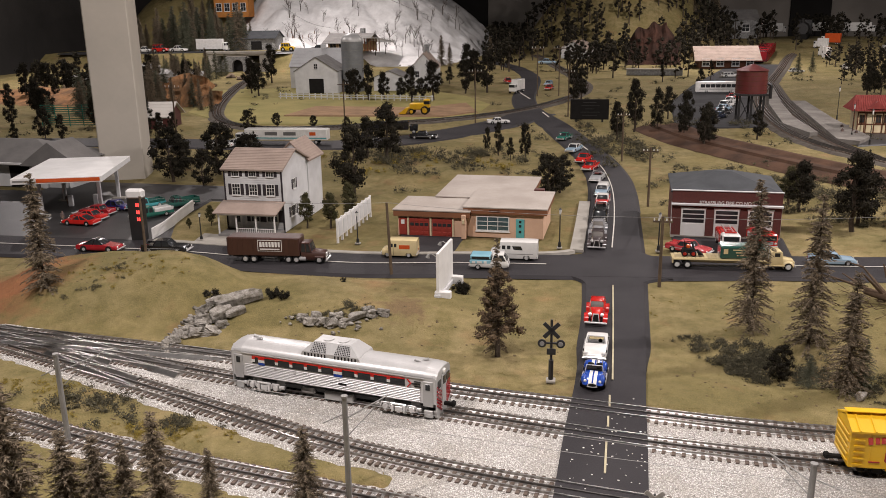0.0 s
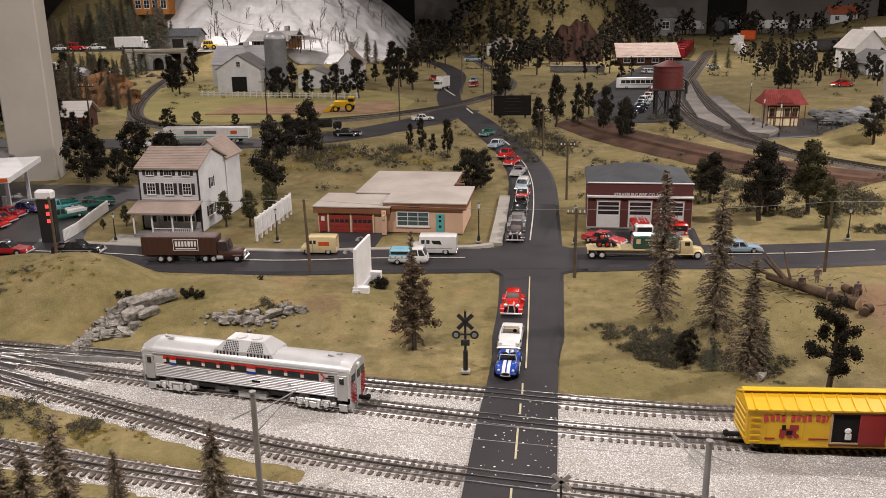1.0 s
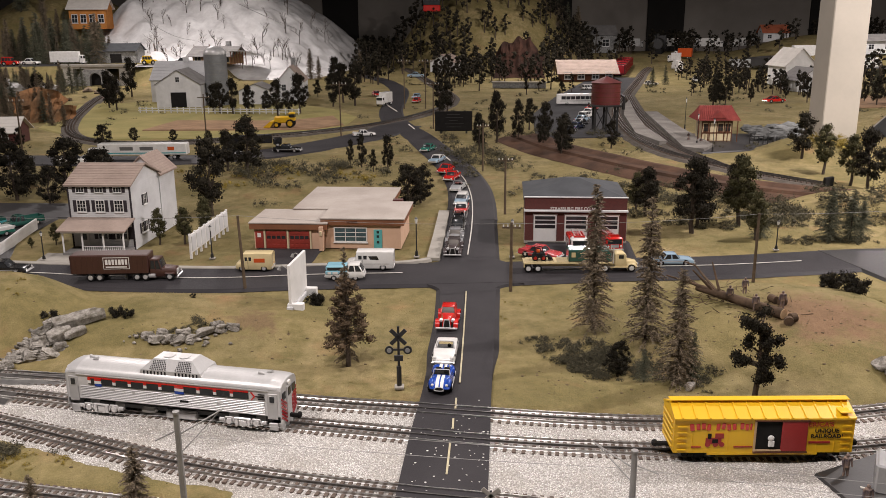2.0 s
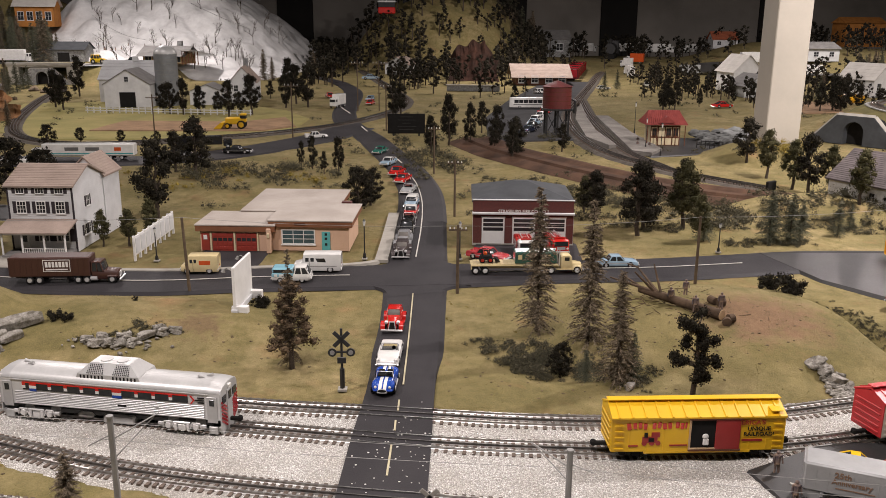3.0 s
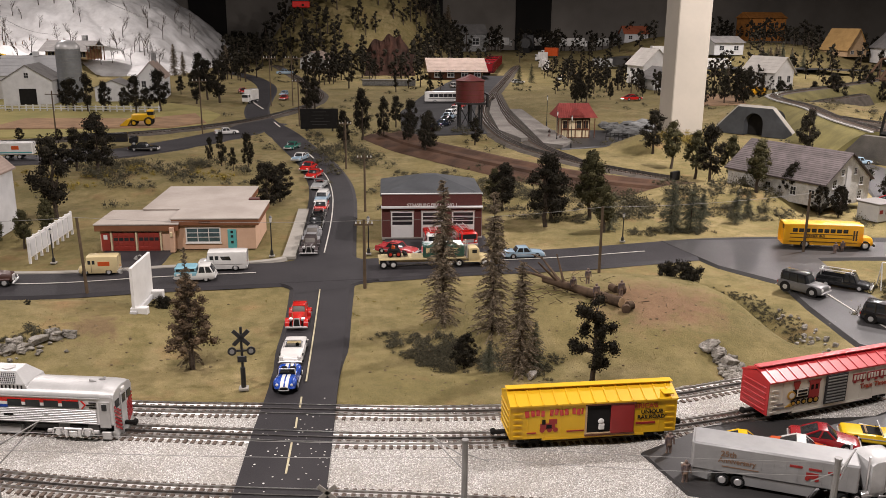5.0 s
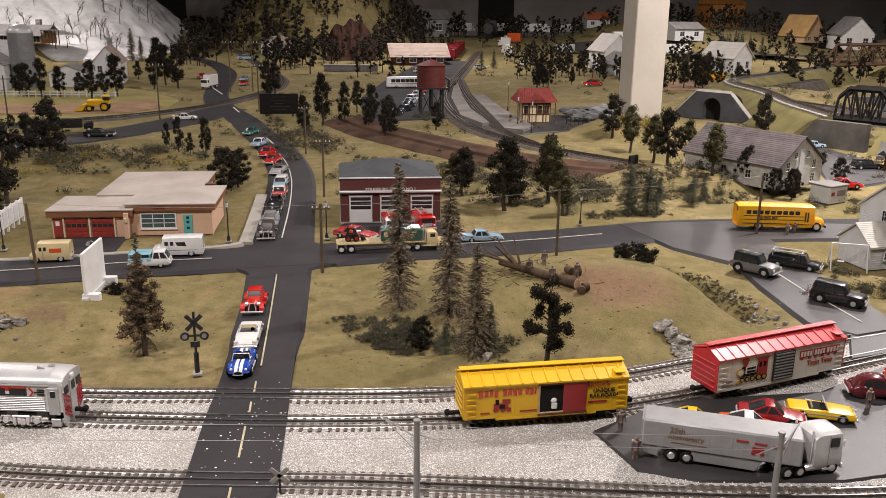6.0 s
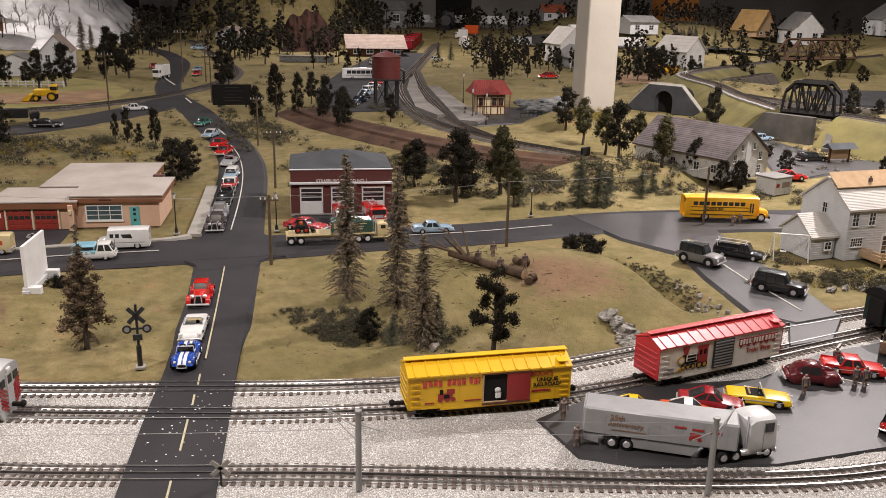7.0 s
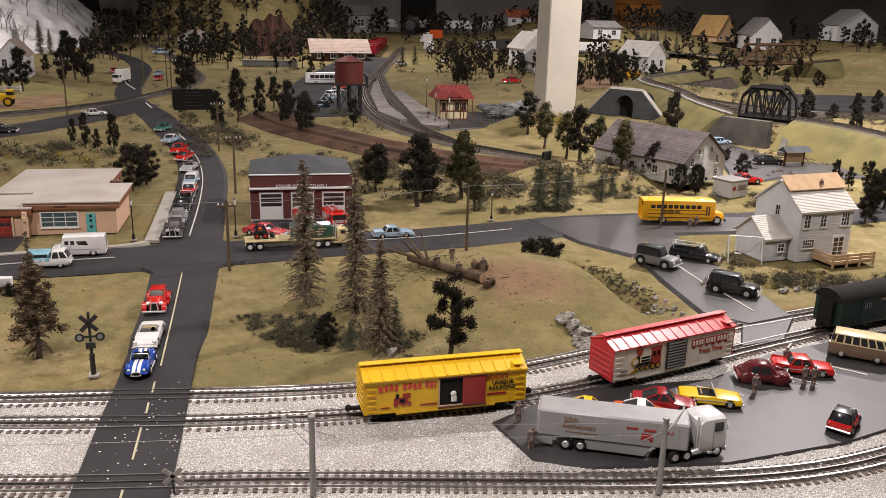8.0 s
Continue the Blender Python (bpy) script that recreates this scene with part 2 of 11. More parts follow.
TURF, BALLAST = ground_mat(), ballast_mat()
ASPHALT = mat("asphalt", (0.042, 0.039, 0.041), (0.030, 0.028, 0.030), 6, 500, 0.60, bumpy=0.25, grain=0.3)
LOT = mat("lot_paint", (0.050, 0.048, 0.048), (0.028, 0.027, 0.027), 4, 300, 0.46, bumpy=0.1, spec=0.35)
CONCRETE = mat("concrete", (0.36, 0.34, 0.30), (0.27, 0.25, 0.22), 12, 260, 0.8)
LINE = mat("road_line", (0.62, 0.60, 0.54), (0.42, 0.40, 0.36), 60, 500, 0.6)
YLINE = mat("yellow_line", (0.50, 0.45, 0.30), (0.36, 0.32, 0.22), 60, 500, 0.6)
STEEL = mat("rail_steel", (0.60, 0.585, 0.56), (0.40, 0.385, 0.37), 30, 300, 0.32, 1.0, 0.05)
DARKRAIL = mat("dark_rail", (0.15, 0.14, 0.13), (0.085, 0.08, 0.075), 30, 300, 0.35, 0.6, 0.05)
TIE = mat("tie_wood", (0.175, 0.135, 0.11), (0.10, 0.078, 0.064), 60, 500, 0.85, vary=0.4)
CLAY = mat("clay", (0.100, 0.056, 0.036), (0.048, 0.029, 0.020), 9, 200, 0.95, bumpy=0.5, grain=0.35)
FIELD = mat("stubble", (0.34, 0.22, 0.13), (0.22, 0.14, 0.085), 8, 260, 0.95, bumpy=0.6, grain=0.4)
LAWN = mat("lawn", (0.30, 0.25, 0.10), (0.22, 0.20, 0.075), 5, 300, 0.95, bumpy=0.3, grain=0.35)
SNOW = mat("snow", (0.82, 0.81, 0.80), (0.62, 0.605, 0.595), 4, 14, 0.85, bumpy=1.0, grain=0.28)
ROCK = mat("rock", (0.46, 0.43, 0.385), (0.16, 0.142, 0.11), 70, 330, 0.9, bumpy=1.0, vary=0.45, grain=0.6)
ROCKWALL = mat("rock_wall", (0.33, 0.25, 0.17), (0.14, 0.11, 0.085), 12, 90, 0.95, bumpy=0.9, grain=0.5)
BARK = mat("bark", (0.085, 0.065, 0.05), (0.05, 0.04, 0.032), 80, 400, 0.95, bumpy=0.5)
WOODLOG = mat("log_wood", (0.115, 0.078, 0.052), (0.055, 0.038, 0.026), 40, 260, 0.9, bumpy=0.6)
SAWN = mat("sawn_wood", (0.50, 0.35, 0.21), (0.42, 0.285, 0.165), 60, 300, 0.8)
POLEWOOD = mat("pole_wood", (0.13, 0.095, 0.065), (0.08, 0.06, 0.042), 50, 300, 0.85)
WHITE = mat("white_paint", (0.72, 0.71, 0.69), (0.62, 0.61, 0.59), 20, 300, 0.55, grain=0.08)
CLAPBOARD = mat("clapboard", (0.62, 0.62, 0.62), (0.52, 0.52, 0.52), 18, 300, 0.6, grain=0.1)
DIMCONCRETE = mat("dim_concrete", (0.125, 0.115, 0.10), (0.075, 0.07, 0.062), 10, 200, 0.9, bumpy=0.5, grain=0.35)
REDCUT = mat("red_cut", (0.055, 0.026, 0.018), (0.022, 0.014, 0.011), 4, 50, 0.95, bumpy=0.9, grain=0.5)
GREYSIDE = mat("grey_siding", (0.60, 0.605, 0.60), (0.52, 0.525, 0.52), 18, 300, 0.65, grain=0.1)
GREYSTONE = mat("grey_stone", (0.34, 0.34, 0.33), (0.17, 0.17, 0.17), 45, 220, 0.9, bumpy=0.7, grain=0.4)
DIMPLAT = mat("platform_stone", (0.27, 0.25, 0.225), (0.17, 0.155, 0.14), 9, 140, 0.9, bumpy=0.5, grain=0.4)
TANROOF = mat("tan_shingle", (0.36, 0.285, 0.24), (0.28, 0.22, 0.185), 16, 260, 0.85, grain=0.25)
PURPLEROOF = mat("slate_plank", (0.150, 0.128, 0.126), (0.105, 0.090, 0.089), 30, 260, 0.8, vary=0.45, grain=0.3)
GREYROOF = mat("grey_roof", (0.225, 0.215, 0.205), (0.17, 0.163, 0.157), 14, 260, 0.85, grain=0.25)
DARKROOF = mat("dark_roof", (0.075, 0.079, 0.084), (0.055, 0.058, 0.062), 14, 260, 0.8, grain=0.25)
PALEROOF = mat("pale_roof", (0.60, 0.57, 0.52), (0.52, 0.49, 0.45), 16, 260, 0.8, grain=0.2)
PALESTONE = mat("pale_stone", (0.44, 0.43, 0.41), (0.27, 0.26, 0.25), 55, 240, 0.9, bumpy=0.7, grain=0.4)
SILVERROOF = mat("silver_roof", (0.52, 0.515, 0.505), (0.40, 0.395, 0.385), 9, 260, 0.34, 0.25, 0.05, grain=0.15)
CLIFF = mat("cliff_rock", (0.40, 0.205, 0.095), (0.17, 0.105, 0.06), 9, 60, 0.95, bumpy=0.9, grain=0.55)
FLATROOF = mat("gravel_roof", (0.47, 0.42, 0.375), (0.38, 0.335, 0.295), 9, 320, 0.9, grain=0.35)
SALMON = mat("salmon_stucco", (0.62, 0.42, 0.30), (0.55, 0.36, 0.25), 15, 300, 0.75, grain=0.12)
FASCIA = mat("brown_fascia", (0.24, 0.105, 0.055), (0.19, 0.085, 0.048), 20, 300, 0.6)
REDDOOR = mat("red_door", (0.30, 0.035, 0.022), (0.24, 0.03, 0.02), 30, 300, 0.5)
TEAL = mat("teal_door", (0.11, 0.42, 0.42), (0.09, 0.36, 0.36), 30, 300, 0.5)
REDBRICK = brick_mat("red_brick", (0.115, 0.026, 0.021), (0.080, 0.020, 0.017), (0.095, 0.045, 0.038), 150)
REDROOF = mat("red_roof", (0.27, 0.060, 0.052), (0.20, 0.045, 0.040), 30, 300, 0.6)
REDTANK = mat("red_tank", (0.130, 0.018, 0.017), (0.085, 0.013, 0.012), 20, 300, 0.45)
CREAM = mat("cream_paint", (0.64, 0.55, 0.36), (0.56, 0.47, 0.30), 20, 300, 0.6)
BROWNTRIM = mat("brown_trim", (0.13, 0.055, 0.032), None, 30, 300, 0.6)
BLACK = mat("black_paint", (0.022, 0.021, 0.021), (0.015, 0.015, 0.015), 40, 300, 0.4, grain=0.1)
MATTBLACK = mat("matt_black", (0.018, 0.017, 0.016), None, 40, 300, 0.85)
RUBBER = mat("tyre_rubber", (0.018, 0.018, 0.018), None, 60, 400, 0.75)
CHROME = mat("chrome", (0.80, 0.79, 0.78), (0.68, 0.67, 0.66), 60, 300, 0.18, 0.55, 0.02, grain=0.05)
SILVER = mat("silver_plate", (0.64, 0.635, 0.625), (0.54, 0.535, 0.53), 12, 300, 0.34, 0.30, 0.03, grain=0.08)
SILVERDULL = mat("silver_dull", (0.50, 0.495, 0.48), (0.38, 0.375, 0.37), 12, 300, 0.42, 0.25, 0.05, grain=0.1)
GREYMETAL = mat("grey_metal", (0.30, 0.295, 0.28), (0.22, 0.215, 0.205), 20, 260, 0.55, 0.3)
GLASS = mat("dark_glass", (0.018, 0.02, 0.022), (0.03, 0.032, 0.034), 30, 200, 0.20, 0, 0.0, grain=0.05)
CLEARGLASS = bpy.data.materials.new("clear_glass")
CLEARGLASS.use_nodes = True
CLEARGLASS.node_tree.nodes["Principled BSDF"].inputs["Transmission Weight"].default_value = 1.0
CLEARGLASS.node_tree.nodes["Principled BSDF"].inputs["Roughness"].default_value = 0.03
CLEARGLASS.node_tree.nodes["Principled BSDF"].inputs["IOR"].default_value = 1.12
BLUEGLASS = mat("pale_glass", (0.055, 0.10, 0.11), (0.035, 0.06, 0.07), 30, 200, 0.10, 0, 0.0, coat=0.4, grain=0.05)
LAMPGLASS = mat("lamp_glass", (0.75, 0.74, 0.70), None, 60, 300, 0.12, coat=0.5)
DARKLENS = mat("dark_lens", (0.10, 0.012, 0.010), None, 60, 300, 0.2, coat=0.5)
REDLENS = mat("red_lens", (0.40, 0.02, 0.015), None, 60, 300, 0.15, coat=0.5)
YELLOWBOX = mat("yellow_plastic", (0.73, 0.43, 0.012), (0.66, 0.38, 0.012), 14, 300, 0.36, bumpy=0.03, grain=0.06)
REDBOX = mat("red_plastic", (0.50, 0.030, 0.035), (0.43, 0.026, 0.03), 14, 300, 0.34, bumpy=0.03, grain=0.06)
IVORY = mat("ivory_plastic", (0.66, 0.62, 0.53), (0.60, 0.56, 0.48), 14, 300, 0.42, bumpy=0.03, grain=0.06)
DOORRED = mat("door_red", (0.33, 0.024, 0.022), None, 14, 300, 0.4)
GREENCAR = mat("green_plastic", (0.014, 0.030, 0.022), None, 14, 300, 0.32)
BUSYELLOW = mat("bus_yellow", (0.80, 0.40, 0.012), (0.75, 0.36, 0.012), 20, 300, 0.3, bumpy=0.02, coat=0.4, grain=0.05)
OAK = leaf_mat("dark_leaf", (0.009, 0.008, 0.006), (0.042, 0.037, 0.026))
OLIVE = leaf_mat("olive_leaf", (0.034, 0.034, 0.016), (0.098, 0.088, 0.044))
TAWNY = leaf_mat("tawny_leaf", (0.055, 0.040, 0.026), (0.170, 0.120, 0.075))
FIRGREY = leaf_mat("fir_needles", (0.085, 0.068, 0.048), (0.275, 0.220, 0.155), 0.3)
FIRGREEN = leaf_mat("fir_green", (0.050, 0.055, 0.036), (0.165, 0.165, 0.115), 0.3)
BRUSH = leaf_mat("brush_leaf", (0.042, 0.038, 0.026), (0.125, 0.114, 0.074), 0.2)
MOSS = leaf_mat("moss_tuft", (0.15, 0.115, 0.03), (0.33, 0.25, 0.06), 0.3)
FIGURE = mat("figure_paint", (0.40, 0.28, 0.20), (0.04, 0.045, 0.08), 3.2, 30, 0.6, vary=0.5)
COLUMN = mat("column_paint", (0.47, 0.43, 0.37), (0.40, 0.37, 0.32), 3, 60, 0.7, bumpy=0.08, grain=0.06)
HALLWALL = mat("hall_wall", (0.34, 0.31, 0.275), (0.24, 0.22, 0.195), 1.2, 40, 0.8, grain=0.1)
HALLDARK = mat("hall_dark", (0.030, 0.028, 0.026), None, 1.2, 40, 0.8, grain=0.1)
CARPET = mat("carpet", (0.06, 0.05, 0.045), None, 8, 300, 0.95)

# ---- hall ----
def slab(name, c, s, material, label):
    return structure(name, Geo().box(c, s), material, label)


X0, X1, Y0, Y1 = -8.0, 11.0, -4.0, 14.0
slab("floor", (1.5, 5, FLOOR_Z - 0.05), (19, 18, 0.1), CARPET, "dark carpeted hall floor")
slab("ceiling", (1.5, 5, CEIL + 0.05), (19, 18, 0.1), HALLDARK, "dark painted hall ceiling")
slab("wall_north", (1.5, Y1 + 0.05, 0.55), (19, 0.1, 3.0), HALLWALL, "dim grey-brown hall wall")
slab("wall_south", (1.5, Y0 - 0.05, 0.55), (19, 0.1, 3.0), HALLWALL, "dim grey-brown hall wall")
slab("wall_west", (X0 - 0.05, 5, 0.55), (0.1, 18, 3.0), mat("west_paint", (0.13, 0.12, 0.11), (0.08, 0.075, 0.07), 0.8, 20, 0.6), "dark brown hall wall")
slab("wall_east", (X1 + 0.05, 5, 0.55), (0.1, 18, 3.0), HALLWALL, "dim grey-brown hall wall")
for k, (px, py, pw, turn) in enumerate(((-1.955, 1.66, 0.16, 20), (1.522, 2.79, 0.16, 4))):
    col = structure("column_%d" % (k + 1), Geo().box((0, 0, 0), (pw, pw, CEIL + 0.05), b=0.004), COLUMN, "cream painted square column rising through the layout")
    col.matrix_basis = pose(px, py, CEIL / 2 - 0.04, 0, 0, turn)
for px in (-5.2, -2.9, 0.8, 2.7, 5.4):
    structure("door_1" if px == -2.9 else "wall_panel", Geo().box((px, Y1 - 0.02, 0.3), (0.62, 0.05, 2.0), b=0.01), HALLDARK, "dark brown door in the hall wall")
# Housings added above the view, one for each lamp.
for k, (lx, ly) in enumerate(LAMPS):
    can = thing("ceiling_light", "round black lamp can added under the unseen ceiling", "lamp", "ceiling lamps", m=pose(lx, ly, CEIL))
    g = Geo()
    g.cyl((0, 0, 0), (0, 0, -0.085), 0.10, n=20)
    part("housing", g, MATTBLACK, can)


# ---- plans of the tracks ----
T1 = [(-2.3, 0.20), (-1.7, 0.145), (-1.28, 0.107), (-0.757, 0.062), (-0.315, 0.000), (-0.122, -0.018), (0.0, -0.030), (0.132, -0.041), (0.27, -0.043), (0.42, -0.028), (0.563, 0.000), (0.678, 0.034), (0.88, 0.092), (1.082, 0.144), (1.305, 0.198), (1.7, 0.28), (2.4, 0.38)]
T2 = [(-2.3, 0.15), (-1.7, 0.098), (-1.24, 0.052), (-0.95, 0.020), (-0.665, -0.028), (-0.48, -0.057), (-0.30, -0.083), (-0.118, -0.108), (0.0, -0.122), (0.123, -0.131), (0.26, -0.134), (0.39, -0.128), (0.52, -0.114), (0.654, -0.082), (0.793, -0.045), (0.993, 0.022), (1.2, 0.084), (1.45, 0.150), (1.9, 0.23), (2.4, 0.29)]
T3 = [(-1.24, 0.045), (-1.055, -0.012), (-0.92, -0.055), (-0.786, -0.100), (-0.60, -0.164), (-0.439, -0.215), (-0.263, -0.252), (-0.105, -0.274), (0.02, -0.288), (0.157, -0.305), (0.433, -0.350), (0.62, -0.378), (0.76, -0.390), (0.87, -0.388), (0.98, -0.370), (1.15, -0.325), (1.4, -0.25), (2.2, 0.0)]
T4 = [(-2.0, 0.02), (-1.5, -0.11), (-1.2, -0.18), (-1.007, -0.226), (-0.82, -0.270), (-0.667, -0.298), (-0.484, -0.324), (-0.323, -0.346), (0.0, -0.390), (0.35, -0.45), (0.8, -0.52), (1.5, -0.55)]
FAR1 = [(-4.3, 7.9), (-3.9, 7.0), (-3.538, 6.28), (-3.272, 5.441), (-2.959, 4.567), (-2.690, 3.888), (-2.43, 3.36), (-2.157, 3.04), (-1.868, 2.93), (-1.578, 3.03), (-1.328, 3.2), (-1.055, 3.40), (-0.790, 3.716), (-0.610, 4.1), (-0.44, 4.75), (-0.403, 5.27), (-0.468, 5.92), (-0.814, 7.617), (-1.322, 9.94), (-1.9, 12.0)]
FAR2 = [(2.52, 13.0), (1.720, 9.434), (1.338, 7.514), (1.009, 5.891), (0.84, 5.05), (0.735, 4.4), (0.69, 3.7), (0.70, 3.1), (0.77, 2.69), (0.886, 2.42), (1.002, 2.19), (1.20, 1.93)]
FAR3 = [(0.99, 5.75), (0.90, 4.7), (0.855, 3.937), (0.835, 3.2), (0.85, 2.75), (0.92, 2.38)]


def curve_y(pts, x):
    for (xa, ya), (xb, yb) in zip(pts, pts[1:]):
        if xa <= x <= xb:
            return ya + (yb - ya) * (x - xa) / (xb - xa)
    return -9.0


def bed_depth(x, y):
    """How far a place lies inside the ballast bed; below zero outside it."""
    w = noise.noise((x * 12, y * 12, 8)) * 0.009 + noise.noise((x * 45, y * 45, 2)) * 0.005
    t1, t2, t3, t4 = (curve_y(t, x) for t in (T1, T2, T3, T4))
    low = y - t2 + 0.040 if x < -1.24 else max(y - t3 + 0.040, min(x + 0.34 + min(0.0, y + 0.31) * 0.8, y + 0.64))
    return max(0.036 - abs(y - t4), min(t1 + 0.036 - y, low)) + w


# ---- ground ----
def axis(lo, hi, stops):
    """Coordinates from lo to hi, in steps that widen past the stops."""
    out, x = [], lo
    while x < hi:
        out.append(x)
        x += next(step for a, b, step in stops if a <= x < b)
    return out + [hi]


def sheet(xs, ys, z, keep=None):
    g, nx = Geo(), len(xs)
    g.v = [(x, y, z(x, y)) for y in ys for x in xs]
    for j in range(len(ys) - 1):
        for i in range(nx - 1):
            if keep is None or keep((xs[i] + xs[i + 1]) / 2, (ys[j] + ys[j + 1]) / 2):
                g.f.append((j * nx + i, j * nx + i + 1, (j + 1) * nx + i + 1, (j + 1) * nx + i))
    return g


def turf_z(x, y):
    lump = noise.noise((x * 9, y * 9, 0)) * 0.006 + noise.noise((x * 40, y * 40, 3)) * 0.0016
    calm = min(1.0, max(0.0, (hz(x, y) - 0.004) / 0.03)) if y < 0.85 else 0.35
    dip = min(1.0, max(0.0, (bed_depth(x, y) + 0.004) / 0.010)) if y < 0.5 and abs(x) < 2.25 else 0.0
    return hz(x, y) + lump * (0.25 + 0.75 * calm) - 0.003 - 0.011 * dip


gx = axis(-6.4, 9.0, ((-9, -1.9, 0.07), (-1.9, 1.9, 0.012), (1.9, 9, 0.07)))
gy = axis(-0.95, 13.2, ((-1, 0.7, 0.011), (0.7, 1.4, 0.016), (1.4, 4, 0.035), (4, 14, 0.09)))
structure("ground", sheet(gx, gy, turf_z), TURF, "olive and straw model turf with bare clay", smooth=True)
structure("table_edge", Geo().box((1.3, -0.96, -0.45), (15.4, 0.03, 0.95)), BROWNTRIM, "dark wooden front of the layout table")


def spline(pts, step=0.02):
    """Points along a smooth curve through pts, about a step apart."""
    p = [Vector((*q, 0)) for q in pts]
    p = [2 * p[0] - p[1]] + p + [2 * p[-1] - p[-2]]
    out = []
    for a, b, c, d in zip(p, p[1:], p[2:], p[3:]):
        n = max(2, int((c - b).length / step))
        for i in range(n):
            t = i / n
            out.append(0.5 * (2 * b + (c - a) * t + (2 * a - 5 * b + 4 * c - d) * t * t + (3 * b - a - 3 * c + d) * t ** 3))
    return out + [p[-2]]


def ribbon(pts, offsets, step=0.03):
    """Cross-sections along a curve: offsets are (side, up) or a function of the way along."""
    line, rings = spline(pts, step), []
    for i, q in enumerate(line):
        way = (line[min(i + 1, len(line) - 1)] - line[max(i - 1, 0)]).normalized()
        left = Vector((-way.y, way.x, 0))
        rings.append([tuple(q + left * s + Vector((0, 0, hz(q.x, q.y) * 0 + u))) for s, u in offsets])
    return rings


def strip(pts, width, z, thick=0.006, step=0.03, flare=0.012):
    w = width / 2
    return Geo().loft(ribbon(pts, [(w, z), (-w, z), (-w - flare, z - thick), (w + flare, z - thick)], step))


def outline(poly, z, thick=0.006, flare=0.010):
    """A paved patch whose edges slope down into the ground."""
    n = len(poly)
    turn = 1 if sum(a[0] * b[1] - b[0] * a[1] for a, b in zip(poly, poly[1:] + poly[:1])) > 0 else -1
    foot = []
    for i in range(n):
        p, a, b = Vector(poly[i]), Vector(poly[i - 1]), Vector(poly[(i + 1) % n])
        d = (p - a).normalized() + (b - p).normalized()
        foot.append(p + Vector((d.y, -d.x)).normalized() * flare * turn)
    return Geo().loft([[(q.x, q.y, z - thick) for q in foot], [(p[0], p[1], z) for p in poly]])


# ---- roads ----
main_street = [(-0.058, -0.70), (-0.058, -0.30), (-0.058, -0.10), (-0.0565, 0.10), (-0.056, 0.35), (-0.064, 0.65), (-0.074, 0.95), (-0.084, 1.32), (-0.096, 1.62), (-0.125, 1.92), (-0.205, 2.35), (-0.335, 2.85), (-0.47, 3.35), (-0.66, 3.95), (-0.775, 4.6), (-0.83, 5.3), (-0.90, 6.1), (-1.03, 6.8), (-1.30, 7.7), (-1.75, 8.6)]
cross_street = [(-2.6, 0.66), (-1.9, 0.66), (-1.3, 0.682), (-1.0, 0.664), (-0.70, 0.655), (-0.45, 0.695), (-0.16, 0.728), (0.05, 0.755), (0.3, 0.80), (0.55, 0.83), (0.8, 0.885), (1.0, 0.93), (1.25, 0.94), (1.6, 0.92), (2.0, 1.0), (2.6, 1.2)]
upper_street = [(-3.4, 2.3), (-2.4, 2.42), (-1.8, 2.42), (-1.4, 2.47), (-1.1, 2.66), (-0.9, 2.95), (-0.72, 3.32), (-0.60, 3.75)]
crossing = Geo().loft([[(x - w, y, z), (x + w, y, z), (x + w, y, -0.014), (x - w, y, -0.014)] for x, y, z, w in (
    (-0.058, -0.72, 0.0012, 0.0610), (-0.058, -0.10, 0.0012, 0.0610), (-0.057, 0.0, 0.0012, 0.0590), (-0.0565, 0.05, 0.0024, 0.0585), (-0.0565, 0.125, 0.0040, 0.0590))])
structure("road_crossing", crossing, ASPHALT, "black asphalt road over the tracks")
near = ribbon(main_street[3:8], [(0, 0)], 0.03)
road = []
for i, (q,) in enumerate(near):
    w = 0.0585 + 0.0115 * ease((q[1] - 0.35) / 0.5)
    e = 0.0005 + 0.0095 * ease((q[1] - 0.10) / 0.15)
    road.append([(q[0] - w, q[1], 0.0035), (q[0] + w, q[1], 0.0035), (q[0] + w + e, q[1], -0.0025), (q[0] - w - e, q[1], -0.0025)])
structure("road_main_near", Geo().loft(road), ASPHALT, "dark grey asphalt model road at the crossing")
structure("road_main", strip(main_street[7:], 0.140, 0.0035), ASPHALT, "dark grey asphalt model road")
structure("road_cross", strip(cross_street, 0.172, 0.0042), ASPHALT, "dark grey asphalt cross street")
structure("road_upper", strip(upper_street, 0.24, 0.0028), ASPHALT, "dark grey asphalt upper road")
for sx, sy in ((-1, -1), (-1, 1), (1, -1), (1, 1)):
    cx, cy = -0.066 + sx * 0.058, 0.738 + sy * 0.083 + sx * 0.006
    pts = [(cx, cy), (cx + sx * 0.075, cy)] + [(cx + sx * 0.075 * (1 - math.sin(a)), cy + sy * 0.075 * (1 - math.cos(a))) for a in (0.2, 0.45, 0.7, 0.95, 1.2, 1.57)]
    structure("road_corner", outline(pts, 0.0038, 0.006, 0.004), ASPHALT, "rounded asphalt street corner")
structure("road_apron", outline([(0.86, 0.99), (0.93, 0.74), (1.03, 0.60), (1.01, 0.42), (1.00, 0.20), (1.06, 0.13), (1.17, 0.16), (1.19, 0.36), (1.19, 0.62), (1.22, 0.80), (1.6, 0.80), (1.6, 0.93), (1.2, 1.0)], 0.0050, 0.012), LOT, "grey paved road to the level crossing")
